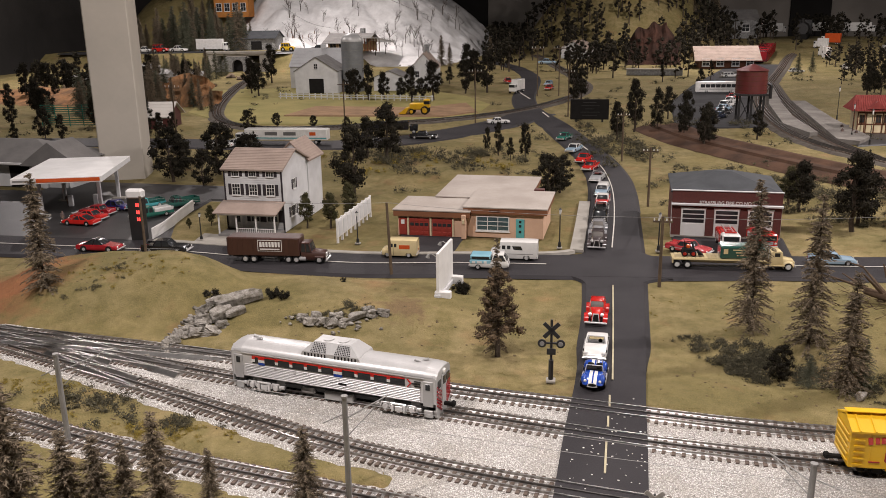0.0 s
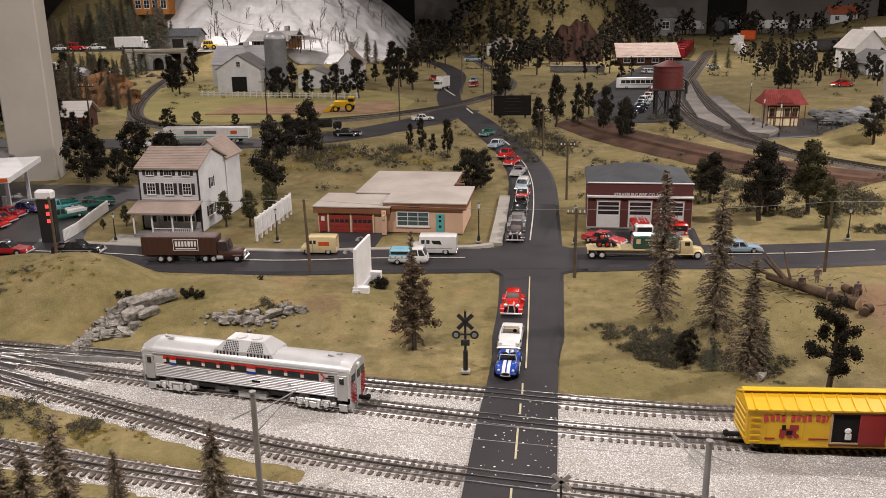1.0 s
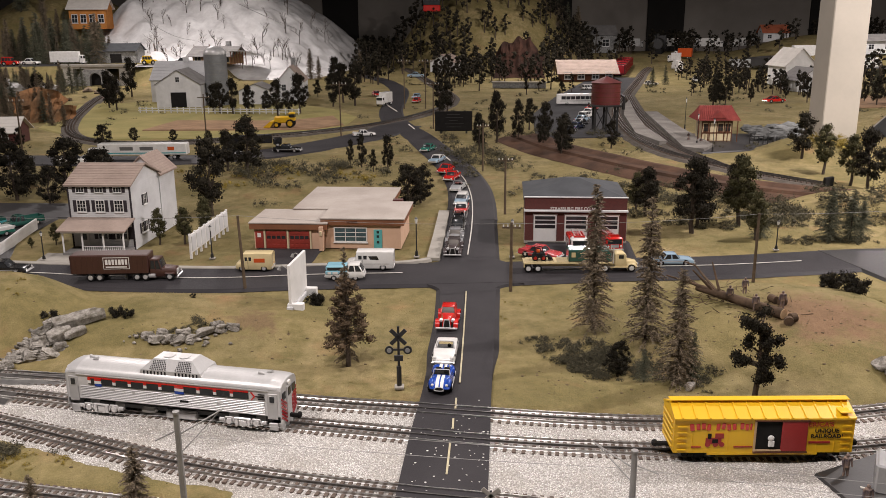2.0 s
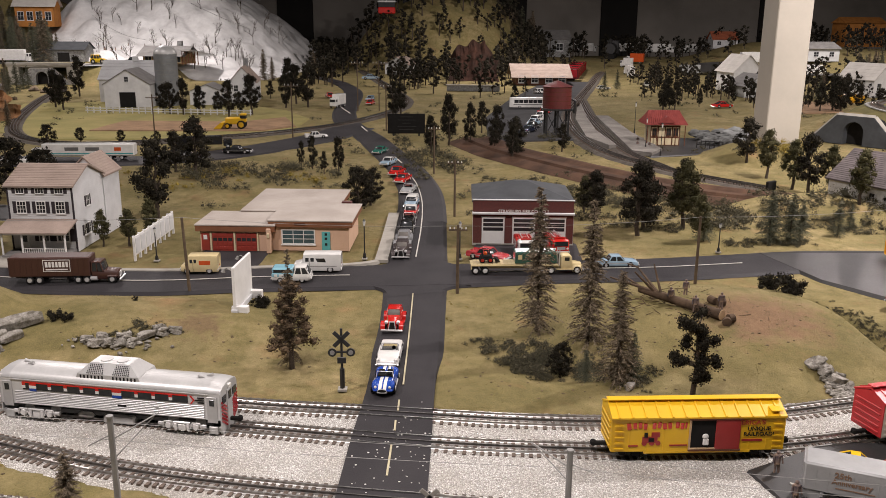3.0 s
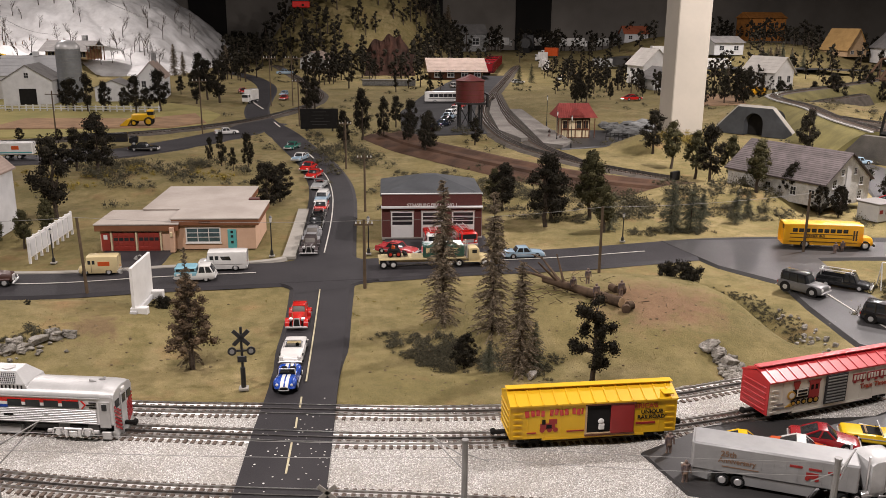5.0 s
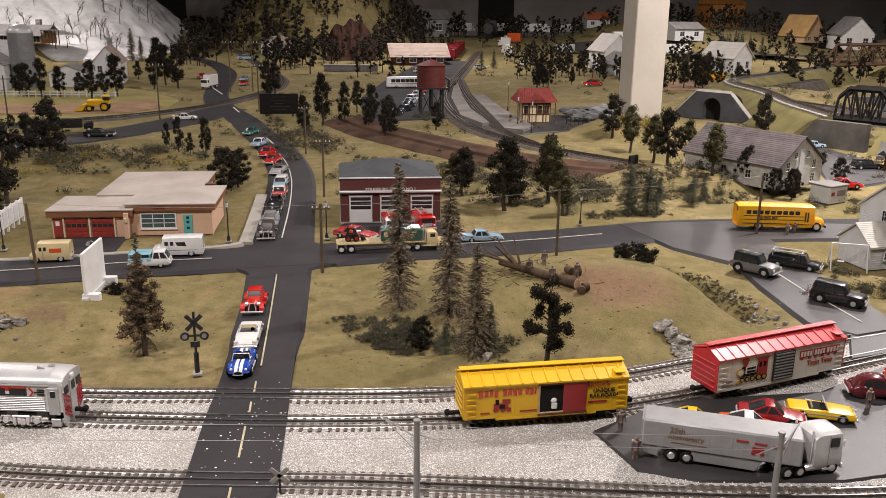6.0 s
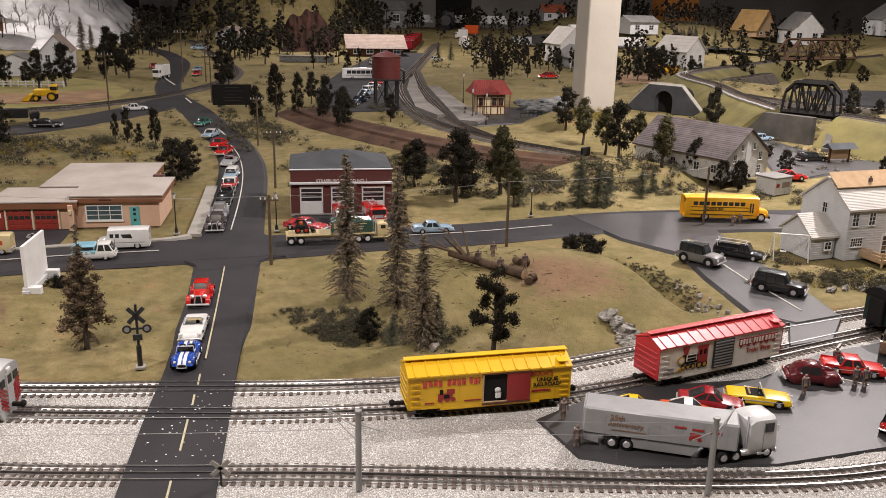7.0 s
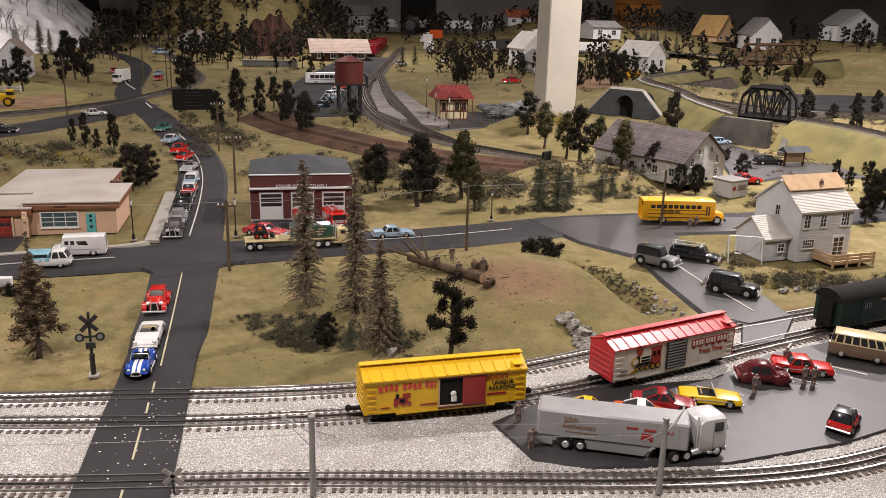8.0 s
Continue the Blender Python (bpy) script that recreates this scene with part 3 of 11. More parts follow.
structure("parking_lot", outline([(0.455, -0.19), (0.60, -0.105), (0.86, -0.095), (1.02, -0.01), (1.3, 0.06), (2.0, 0.1), (2.0, -0.25), (1.2, -0.25), (0.95, -0.325), (0.75, -0.352), (0.56, -0.335), (0.485, -0.30)], 0.0012, 0.016), LOT, "smooth grey parking lot beside the tracks")
structure("crossing_deck", outline([(0.99, 0.03), (1.09, 0.055), (1.18, 0.165), (1.05, 0.135)], 0.0020, 0.012), LOT, "grey boards between the rails")
structure("gas_lot", outline([(-1.34, 0.735), (-1.30, 0.80), (-1.40, 1.02), (-1.42, 1.32), (-2.5, 1.32), (-2.5, 0.735)], 0.0030), LOT, "dark paved filling station forecourt")
structure("garage_drive", outline([(-0.645, 0.775), (-0.49, 0.78), (-0.485, 0.945), (-0.655, 0.945)], 0.0030), ASPHALT, "black asphalt driveway")
YARD = mat("yard_asphalt", (0.055, 0.054, 0.056), (0.036, 0.035, 0.036), 6, 300, 0.9, bumpy=0.2, grain=0.3)
structure("station_lot", outline([(0.18, 3.2), (0.66, 3.30), (0.70, 4.2), (0.95, 5.6), (1.45, 7.9), (0.9, 7.9), (0.4, 5.6), (0.2, 4.4)], 0.0030), YARD, "dark paved station yard")
structure("fire_drive", outline([(0.09, 0.86), (0.36, 0.89), (0.365, 1.075), (0.085, 1.075)], 0.0030), ASPHALT, "dark asphalt firehouse apron")
structure("house_path", outline([(-1.21, 0.80), (-1.02, 0.80), (-1.03, 0.85), (-1.22, 0.87)], 0.0030), CONCRETE, "grey paved path")
structure("yard_path", outline([(-2.1, 1.28), (-1.2, 1.30), (-1.25, 1.50), (-2.1, 1.5)], 0.0026), LOT, "grey yard")
structure("platform", outline([(0.705, 3.30), (0.775, 2.98), (0.815, 3.0), (0.80, 3.6), (0.845, 4.3), (0.93, 5.2), (0.86, 4.9), (0.76, 4.2)], 0.02, 0.022, 0.001), DIMPLAT, "pale stone station platform between two tracks")
structure("platform", outline([(0.86, 2.82), (0.94, 2.75), (1.02, 2.9), (0.99, 3.5), (1.0, 4.4), (0.92, 4.4), (0.89, 3.6)], 0.018, 0.02, 0.001), DIMPLAT, "pale stone station platform")
structure("station_walk", outline([(0.93, 2.72), (1.38, 2.9), (1.45, 3.4), (1.0, 3.4)], 0.004), LOT, "dark paved path by the station")
structure("tunnel_road", outline([(1.75, 1.4), (2.05, 1.55), (2.9, 1.35), (2.9, 1.5), (2.22, 1.83), (2.2, 2.3), (2.45, 2.75), (2.3, 2.8), (2.02, 2.2), (1.9, 1.75)], 0.003), LOT, "grey road under the railway bridge")
structure("sidewalk", strip([(-0.166, 0.86), (-0.168, 1.0), (-0.172, 1.2), (-0.178, 1.43)], 0.034, 0.0065, 0.008, 0.03, 0.002), CONCRETE, "pale concrete sidewalk")
structure("sidewalk", strip([(-1.32, 0.773), (-1.0, 0.754), (-0.70, 0.746), (-0.45, 0.786), (-0.24, 0.820), (-0.175, 0.856)], 0.018, 0.0065, 0.008, 0.03, 0.002), CONCRETE, "pale concrete kerb and sidewalk")
structure("dirt_track", Geo().loft(ribbon([(0.1, 3.2), (0.24, 2.80), (0.40, 2.52), (0.58, 2.22), (0.80, 1.93), (1.05, 1.74), (1.4, 1.58)], [(0.15, -0.002), (0.115, 0.020), (0.06, 0.026), (0.045, 0.018), (0.0, 0.017), (-0.012, 0.025), (-0.055, 0.026), (-0.065, 0.016), (-0.10, 0.014), (-0.15, -0.002)], 0.05)), CLAY, "red-brown graded earth track bed", smooth=True)
structure("field", outline([(-2.05, 3.45), (-2.03, 3.92), (-1.32, 3.92), (-1.10, 4.20), (-0.95, 3.75), (-1.1, 3.52)], 0.010, 0.013), FIELD, "ploughed brown stubble field")
structure("barn_lawn", outline([(-2.75, 3.6), (-2.45, 3.32), (-2.1, 3.12), (-1.4, 3.20), (-0.95, 3.55), (-0.95, 4.2), (-1.2, 4.7), (-1.8, 5.3), (-2.6, 5.3), (-3.2, 5.0)], 0.0028), LAWN, "straw-green farm lawn")


def street_line(pts, width=0.0027, z=0.0058, material=LINE, label="painted white road line"):
    structure("road_line", strip(pts, width, z, 0.0012, 0.05, 0.0002), material, label)


street_line([(-0.053, 0.075), (-0.058, 0.30), (-0.066, 0.585)], label="pale yellow painted centre line", material=YLINE)
for a, b in ((-0.02, 0.02), (-0.225, -0.135), (-0.09, -0.055), (-0.40, -0.30)):
    street_line([(-0.055, a), (-0.056, b)], 0.0028, z=0.0024, material=YLINE, label="worn yellow centre line")
street_line([(-0.077, 0.90), (-0.079, 1.2), (-0.087, 1.47), (-0.102, 1.70), (-0.135, 1.97), (-0.180, 2.19)], 0.0032)
street_line([(-0.225, 2.45), (-0.27, 2.62)], 0.006), street_line([(-0.50, 3.55), (-0.56, 3.78)], 0.008), street_line([(-0.72, 4.5), (-0.86, 5.0), (-0.97, 5.6)], 0.01)
street_line([(-2.2, 0.655), (-1.3, 0.680), (-1.0, 0.662), (-0.70, 0.655), (-0.45, 0.697), (-0.23, 0.722)], z=0.0066)
street_line([(0.10, 0.765), (0.3, 0.80), (0.55, 0.83), (0.78, 0.88)], z=0.0066)
for a, b in (((1.09, 0.50), (1.09, 0.38)), ((1.10, 0.32), (1.105, 0.19)), ((0.50, -0.225), (0.60, -0.27)), ((0.82, -0.12), (0.88, -0.165)), ((0.95, -0.07), (1.03, -0.14)), ((1.04, -0.02), (1.14, -0.12)), ((1.15, 0.0), (1.22, -0.10)), ((1.06, 0.0), (1.09, 0.03))):
    street_line([a, b], 0.0032, 0.0066 if a[1] > 0.15 else 0.0026)

# ---- tracks ----
RAIL = 0.003  # height of the rail tops over the road


def track(name, pts, pieces, label, z=-0.0095):
    """Three-rail track: two bright running rails, a dark middle rail and wooden ties."""
    tr = thing(name, label, "railway track", "model tracks", "structure")
    for side, material in ((-0.016, STEEL if pieces else DARKRAIL), (0.016, STEEL if pieces else DARKRAIL), (0.0, DARKRAIL)):
        prof = [(side - 0.0019, z + 0.0075), (side + 0.0019, z + 0.0075), (side + 0.0007, z + 0.0088), (side + 0.0012, z + 0.0125), (side - 0.0012, z + 0.0125), (side - 0.0007, z + 0.0088)]
        part("rail", Geo().loft(ribbon(pts, prof, 0.03)), material, tr, "dark centre rail" if side == 0 else "bright steel rail")
    rng, line = random.Random(7), spline(pts, 0.0028)
    me, count, last, rest = None, 0, None, Geo()
    tie = Geo().box((0, 0, 0), (0.0056, 0.054, 0.006)).mesh("tie", TIE)
    for q, nxt in zip(line, line[1:]):
        if last is not None and (q - last).length < (0.0112 if pieces else 0.021):
            continue
        last = q
        ang = math.degrees(math.atan2(nxt.y - q.y, nxt.x - q.x)) + rng.uniform(-2, 2)
        near = pieces and -1.25 < q.x < 1.35 and not (-0.121 < q.x < 0.005 and q.y < 0.05) and count < 290
        m = pose(q.x, q.y, z + 0.0055, 0, 0, ang)
        if near:
            t = new("tie", tie)
            t.parent, t.matrix_basis = tr, m
            count += 1
        elif not (-0.121 < q.x < 0.005 and q.y < 0.05):
            rest.box((0, 0, 0), (0.0056, 0.054, 0.006), m)
    if rest.v:
        tagged(part("tie_row", rest, TIE, tr), kind="stuff")


track("track", T1, True, "three-rail model track with dark wooden ties")
track("track", T2, True, "three-rail model track with dark wooden ties")
track("track", T3, True, "three-rail model track with dark wooden ties")
track("track", T4, True, "three-rail model track with dark wooden ties")
BED = mat("track_bed", (0.115, 0.10, 0.085), (0.07, 0.06, 0.05), 20, 200, 0.95, bumpy=0.6, grain=0.4)
for way in (FAR1, FAR2, FAR3):
    structure("track_bed", strip(way, 0.085, 0.0046, 0.008, 0.05, 0.02), BED, "dark cinder bed of a far track")
track("track", FAR1, False, "curving single track behind the town", 0.002)
track("track", FAR2, False, "straight track past the station", 0.002)
track("track", FAR3, False, "siding track by the station platform", 0.002)
# the sharp diverging rails of the turnouts
for a, b in (((-1.28, 0.107), (-0.95, 0.010)), ((-1.15, 0.095), (-0.80, -0.018)), ((-1.3, 0.058), (-0.75, 0.062)), ((-1.1, 0.03), (-0.86, -0.075))):
    sw = thing("turnout", "crossing rails of a track switch", "track switch", "track switches", "structure")
    for s in (-0.012, 0.012):
        part("rail", strip([(a[0], a[1] + s), ((a[0] + b[0]) / 2, (a[1] + b[1]) / 2 + s), (b[0], b[1] + s)], 0.0026, 0.0028, 0.006), DARKRAIL if s > 0 else STEEL, sw)


# ---- ballast ----
def bed_z(x, y):
    d = bed_depth(x, y)
    lump = noise.noise((x * 55, y * 55, 1)) * 0.0012 + noise.noise((x * 160, y * 160, 4)) * 0.0009
    return -0.0026 + lump + min(0.0, (d - 0.012) * 0.40)


def on_ballast(x, y):
    return bed_depth(x, y) > 0.004


bx, by = axis(-2.2, 2.2, ((-3, 3, 0.0085),)), axis(-0.62, 0.44, ((-1, 1, 0.0085),))
structure("ballast", sheet(bx, by, bed_z, lambda x, y: bed_depth(x, y) > -0.012), BALLAST, "pale grey crushed stone track ballast", smooth=True)
rng = random.Random(11)
grit = Geo()
while len(grit.v) < 6 * 14000:
    x, y = rng.uniform(-1.35, 1.3), rng.uniform(-0.5, 0.26)
    if on_ballast(x, y) and not (-0.128 < x < 0.006):
        r = rng.uniform(0.0007, 0.0016)
        q = Euler((rng.uniform(0, 6), rng.uniform(0, 6), rng.uniform(0, 6))).to_matrix()
        c = Vector((x, y, bed_z(x, y) + r * 0.4))
        vs = [tuple(c + q @ Vector(p) * r * rng.uniform(0.7, 1.3)) for p in ((1, 0, 0), (-1, 0, 0), (0, 1, 0), (0, -1, 0), (0, 0, 1), (0, 0, -1))]
        grit.add(vs, [(0, 2, 4), (2, 1, 4), (1, 3, 4), (3, 0, 4), (2, 0, 5), (1, 2, 5), (3, 1, 5), (0, 3, 5)])
solo("ballast_stones", grit, leaf_mat("ballast_stone", (0.34, 0.32, 0.30), (0.90, 0.88, 0.84), 0.0), "loose pale grey ballast stones between the tracks", "gravel", kind="stuff")
spill = Geo()
for k in range(70):
    x, y = rng.uniform(-0.112, 0.0), -0.15 + rng.gauss(0, 0.06)
    spill.ball((x, y, 0.0016), rng.uniform(0.0005, 0.0015), 5, 3, (1.3, 0.9, 0.6), 0.3, rng)
solo("spilled_stones", spill, leaf_mat("spilled_stone", (0.6, 0.58, 0.54), (0.9, 0.88, 0.84), 0.0), "white stones spilled on the road crossing", "gravel", kind="stuff")

# ---- snow mountain and far hills ----
def snow_z(x, y):
    """A broad ski hill: a gentle foot, a shelf for the skiers, a steeper face and a ragged ridge that falls to the east."""
    u = min(1.0, max(0.0, (-1.93 - x) / 1.75))
    ridge = 1.02 * (1 - (1 - u) ** 2.1) * ease((x + 6.3) / 1.9)
    rise = 0.26 * ease((y - 7.55) / 0.55) + 0.12 * ease((y - 8.2) / 0.5) + 0.62 * ease((y - 8.6) / 1.25)
    h = ridge * rise * ease((12.85 - y) / 1.2)
    rough = abs(noise.noise((x * 2.2, y * 2.2, 2))) * 0.16 - 0.05 + noise.noise((x * 7, y * 7, 5)) * 0.035 + noise.noise((x * 19, y * 19, 9)) * 0.012
    return h + rough * min(1, h * 4) - 0.03


structure("snow_mountain", sheet(axis(-6.3, -1.6, ((-9, 9, 0.035),)), axis(7.4, 12.9, ((0, 10.2, 0.035), (10.2, 20, 0.1))), snow_z), SNOW, "white plaster snow mountain with ski slopes", smooth=True)

# ---- road vehicles; x is forward, wheels stand at z = 0 ----
def wheel_pair(owner, x, w, r, rim=CHROME, thick=0.0075):
    for s in (-1, 1):
        wh = part("wheel", Geo().cyl((x, s * (w / 2 - thick), r), (x, s * (w / 2), r), r * 0.62, n=14), MATTBLACK, owner)
        ty = Geo()
        prof = [(-1, 0.72), (-0.9, 0.95), (-0.5, 1.0), (0.5, 1.0), (0.9, 0.95), (1, 0.72)]
        rings = []
        for a in range(18):
            t = a * math.tau / 18
            rings.append([(x + r * k * math.cos(t), s * (w / 2 - thick / 2) + u * thick / 2, r + r * k * math.sin(t)) for u, k in prof])
        ty.loft(rings + [rings[0]], caps=False)
        part("tyre", ty, RUBBER, wh)
        hub = Geo().cyl((x, s * (w / 2 - 0.001), r), (x, s * (w / 2 + 0.0008), r), r * 0.66, r * 0.5, n=14)
        part("rim", hub, rim, wh)


def hull(owner, stations, material, name="body", label=""):
    """A lofted body: stations of x, underside, waist, top, half width below and half width at the top edge."""
    st = [tuple(s) for s in stations]
    st = [tuple(2 * a - b for a, b in zip(st[0], st[1]))] + st + [tuple(2 * a - b for a, b in zip(st[-1], st[-2]))]
    fine = [tuple(0.5 * (2 * b + (c - a) * t + (2 * a - 5 * b + 4 * c - d) * t * t + (3 * b - a - 3 * c + d) * t ** 3) for a, b, c, d in zip(p0, p1, p2, p3))
            for p0, p1, p2, p3 in zip(st, st[1:], st[2:], st[3:]) for t in (0.0, 0.33, 0.66)] + [st[-2]]
    rings = []
    for x, z0, z1, z2, w, wt in fine:
        rings.append([(x, -w * 0.9, z0), (x, -w, z0 + (z1 - z0) * 0.35), (x, -w, z1), (x, -wt, z2 - (z2 - z1) * 0.12), (x, -wt * 0.72, z2), (x, wt * 0.72, z2), (x, wt, z2 - (z2 - z1) * 0.12), (x, w, z1), (x, w, z0 + (z1 - z0) * 0.35), (x, w * 0.9, z0)])
    return part(name, Geo().loft(rings), material, owner, label, smooth=True)


def cabin(owner, base0, base1, top0, top1, zb, zt, wb, wt, roof_mat, bars=1, glass=GLASS):
    """Glass house with a roof panel and pillars."""
    rings = []
    for u, fat in ((0.0, 0.0), (0.35, 0.03), (0.7, 0.035), (1.0, 0.0)):
        x0, x1, ww, zz = base0 + (top0 - base0) * u, base1 + (top1 - base1) * u, wb + (wt - wb) * u, zb + (zt - zb) * u
        ww, e = ww * (1 + fat), (x1 - x0) * 0.10
        x0, x1 = x0 - (x1 - x0) * fat, x1 + (x1 - x0) * fat
        rings.append([(x0, -ww * 0.72, zz), (x0 + e, -ww, zz), (x1 - e, -ww, zz), (x1, -ww * 0.72, zz), (x1, ww * 0.72, zz), (x1 - e, ww, zz), (x0 + e, ww, zz), (x0, ww * 0.72, zz)])
    part("window_glass", Geo().loft(rings), glass, owner, smooth=True)
    roof = Geo()
    t = (zt - zb) * 0.16
    roof.loft([[(top0 - 0.0004, -wt * 1.03, zt - t * 0.2), (top1 + 0.0004, -wt * 1.03, zt - t * 0.2), (top1 + 0.0004, wt * 1.03, zt - t * 0.2), (top0 - 0.0004, wt * 1.03, zt - t * 0.2)],
               [(top0, -wt, zt + t * 0.6), (top1, -wt, zt + t * 0.6), (top1, wt, zt + t * 0.6), (top0, wt, zt + t * 0.6)],
               [(top0 + 0.003, -wt * 0.8, zt + t), (top1 - 0.003, -wt * 0.8, zt + t), (top1 - 0.003, wt * 0.8, zt + t), (top0 + 0.003, wt * 0.8, zt + t)]])
    part("roof", roof, roof_mat, owner, smooth=True)
    for s in (-1, 1):
        for k in range(bars + 2):
            u = k / (bars + 1)
            part("pillar", Geo().cyl((base0 + (base1 - base0) * (0.06 + 0.88 * u), s * wb, zb), (top0 + (top1 - top0) * (0.06 + 0.88 * u), s * wt * 1.02, zt), 0.0016, 0.0014, 6), roof_mat, owner)


def lamps(owner, x0, x1, w, z, r=0.003, chrome=True):
    for s in (-1, 1):
        part("headlight", Geo().ball((x1, s * w * 0.72, z), r, 8, 5, (0.5, 1, 1)), LAMPGLASS, owner)
        part("taillight", Geo().box((x0, s * w * 0.75, z), (0.0018, r * 1.4, r * 1.3), b=0.0004), REDLENS, owner)
    if chrome:
        for x, d in ((x1, 0.0015), (x0, -0.0015)):
            part("bumper", Geo().box((x + d, 0, z - r * 1.7), (0.003, w * 2.02, 0.0032), b=0.001), CHROME, owner)


glass_of_car = GLASS


def car(label, colour, m, L=0.105, W=0.040, H=0.030, style="sedan", top=None, rim=CHROME, name="car", group="cars in line"):
    """A die-cast car of a style: sedan, fifties, coupe, convertible, beetle, suv or hatch."""
    v = thing(name, label, "toy car", group, m=m)
    top = top or colour
    l, w, r = L / 2, W / 2, H * 0.23
    waist = H * {"suv": 0.58, "beetle": 0.52, "hatch": 0.56}.get(style, 0.60)
    hood = waist * {"fifties": 0.98, "beetle": 0.86, "suv": 1.0, "coupe": 0.86, "hatch": 0.95}.get(style, 0.94)
    deck = waist * {"fifties": 1.02, "beetle": 0.80, "suv": 1.0, "coupe": 0.98}.get(style, 0.98)
    st = [(-l, H * 0.22, H * 0.34, deck * 0.80, w * 0.86, w * 0.74), (-l * 0.93, H * 0.16, H * 0.36, deck * 0.97, w * 0.97, w * 0.86), (-l * 0.55, H * 0.14, H * 0.38, deck, w, w * 0.90),
          (-l * 0.15, H * 0.13, H * 0.38, waist, w, w * 0.92), (l * 0.30, H * 0.13, H * 0.38, waist, w, w * 0.92), (l * 0.60, H * 0.14, H * 0.38, hood, w, w * 0.88), (l * 0.92, H * 0.16, H * 0.36, hood * 0.92, w * 0.95, w * 0.80), (l, H * 0.2, H * 0.32, hood * 0.72, w * 0.84, w * 0.70)]
    hull(v, st, colour)
    z = waist - 0.0006
    if style == "convertible":
        part("cockpit", Geo().box((-l * 0.13, 0, waist - 0.0002), (L * 0.27, W * 0.70, 0.0012), b=0.0004), GREYP if colour is WHITEP else MATTBLACK, v, "open cockpit")
        for sx in (-0.21, -0.36) if L > 0.1 else (-0.30,):
            part("seat_back", Geo().box((l * sx, 0, waist + H * 0.045), (L * 0.028, W * 0.62, H * 0.13), pose(0, 0, 0, 0, -12, 0), b=0.0012), SAWN if colour is YELLOWCAR else CREAMP if colour is WHITEP else SEATRED, v, "seat back")
        part("steering_wheel", Geo().cyl((l * 0.015, W * 0.18, waist + H * 0.10), (l * 0.03, W * 0.18, waist + H * 0.105), W * 0.085, n=10), MATTBLACK, v)
        part("windscreen", Geo().loft([[(l * 0.16, -w * 0.8, z), (l * 0.165, -w * 0.8, z), (l * 0.165, w * 0.8, z), (l * 0.16, w * 0.8, z)], [(l * 0.045, -w * 0.68, H), (l * 0.05, -w * 0.68, H), (l * 0.05, w * 0.68, H), (l * 0.045, w * 0.68, H)]]), CLEARGLASS, v)
        part("windscreen_frame", Geo().tube([(l * 0.17, -w * 0.8, z), (l * 0.05, -w * 0.68, H), (l * 0.05, w * 0.68, H), (l * 0.17, w * 0.8, z)], 0.0009), CHROME, v)
    elif style == "beetle":
        hull(v, [(-l * 0.86, waist * 0.7, waist * 0.76, waist * 0.82, w * 0.70, w * 0.52), (-l * 0.62, waist * 0.7, waist * 0.9, H * 0.80, w * 0.82, w * 0.62), (-l * 0.28, waist * 0.7, waist, H * 0.98, w * 0.86, w * 0.66), (l * 0.04, waist * 0.7, waist, H, w * 0.86, w * 0.66), (l * 0.26, waist * 0.7, waist, H * 0.86, w * 0.84, w * 0.66), (l * 0.46, waist * 0.7, waist * 0.9, waist * 0.96, w * 0.74, w * 0.6)], top, "roof", "rounded roof")
        part("windscreen", Geo().loft([[(l * 0.405, -w * 0.60, waist), (l * 0.405, w * 0.60, waist), (l * 0.415, w * 0.60, waist), (l * 0.415, -w * 0.60, waist)], [(l * 0.20, -w * 0.50, H * 0.94), (l * 0.20, w * 0.50, H * 0.94), (l * 0.215, w * 0.50, H * 0.94), (l * 0.215, -w * 0.50, H * 0.94)]]), glass_of_car, v)
        for s in (-1, 1):
            for x0, x1, k0, k1 in ((-0.20, 0.24, -0.16, 0.12), (-0.58, -0.26, -0.44, -0.22)):
                part("side_window", Geo().loft([[(x * l, s * w * u, z1) for x, u, z1 in ((x0, 0.80, waist), (x1, 0.80, waist), (x1, 0.87, waist), (x0, 0.87, waist))], [(x * l, s * w * u, H * 0.86) for x, u in ((k0, 0.66), (k1, 0.66), (k1, 0.76), (k0, 0.76))]]), glass_of_car, v)
            for x in (-0.60, 0.60):
                part("fender", Geo().ball((x * l, s * w * 0.78, waist * 0.52), H * 0.36, 10, 7, (1.25, 0.55, 0.95)), colour, v, smooth=True)
    else:
        b0, b1, t0, t1 = {"sedan": (-0.58, 0.34, -0.36, 0.12), "fifties": (-0.50, 0.36, -0.34, 0.16), "coupe": (-0.70, 0.36, -0.22, 0.05), "beetle": (-0.72, 0.38, -0.36, 0.14), "suv": (-0.93, 0.36, -0.88, 0.20), "hatch": (-0.86, 0.50, -0.66, 0.18)}[style]
        cabin(v, b0 * l, b1 * l, t0 * l, t1 * l, z, H * 0.955, w * 0.84, w * 0.70, top, 2 if style == "suv" else 1)
    for x in (-0.60, 0.60):
        wheel_pair(v, x * l, W * 0.99, r, rim)
        for s in (-1, 1):
            # Black disc for the shade in the wheel well, which is not cut out.
            part("arch_shade", Geo().cyl((x * l, s * w * 0.90, r * 1.02), (x * l, s * (w + 0.0001), r * 1.02), r * 1.22, n=14), MATTBLACK, v)
    lamps(v, -l, l, w, H * 0.40, H * 0.09)
    if style in ("fifties", "convertible", "sedan"):
        part("grille", Geo().box((l * 0.985, 0, H * 0.32), (0.002, W * 0.6, H * 0.12), b=0.0006), CHROME, v)
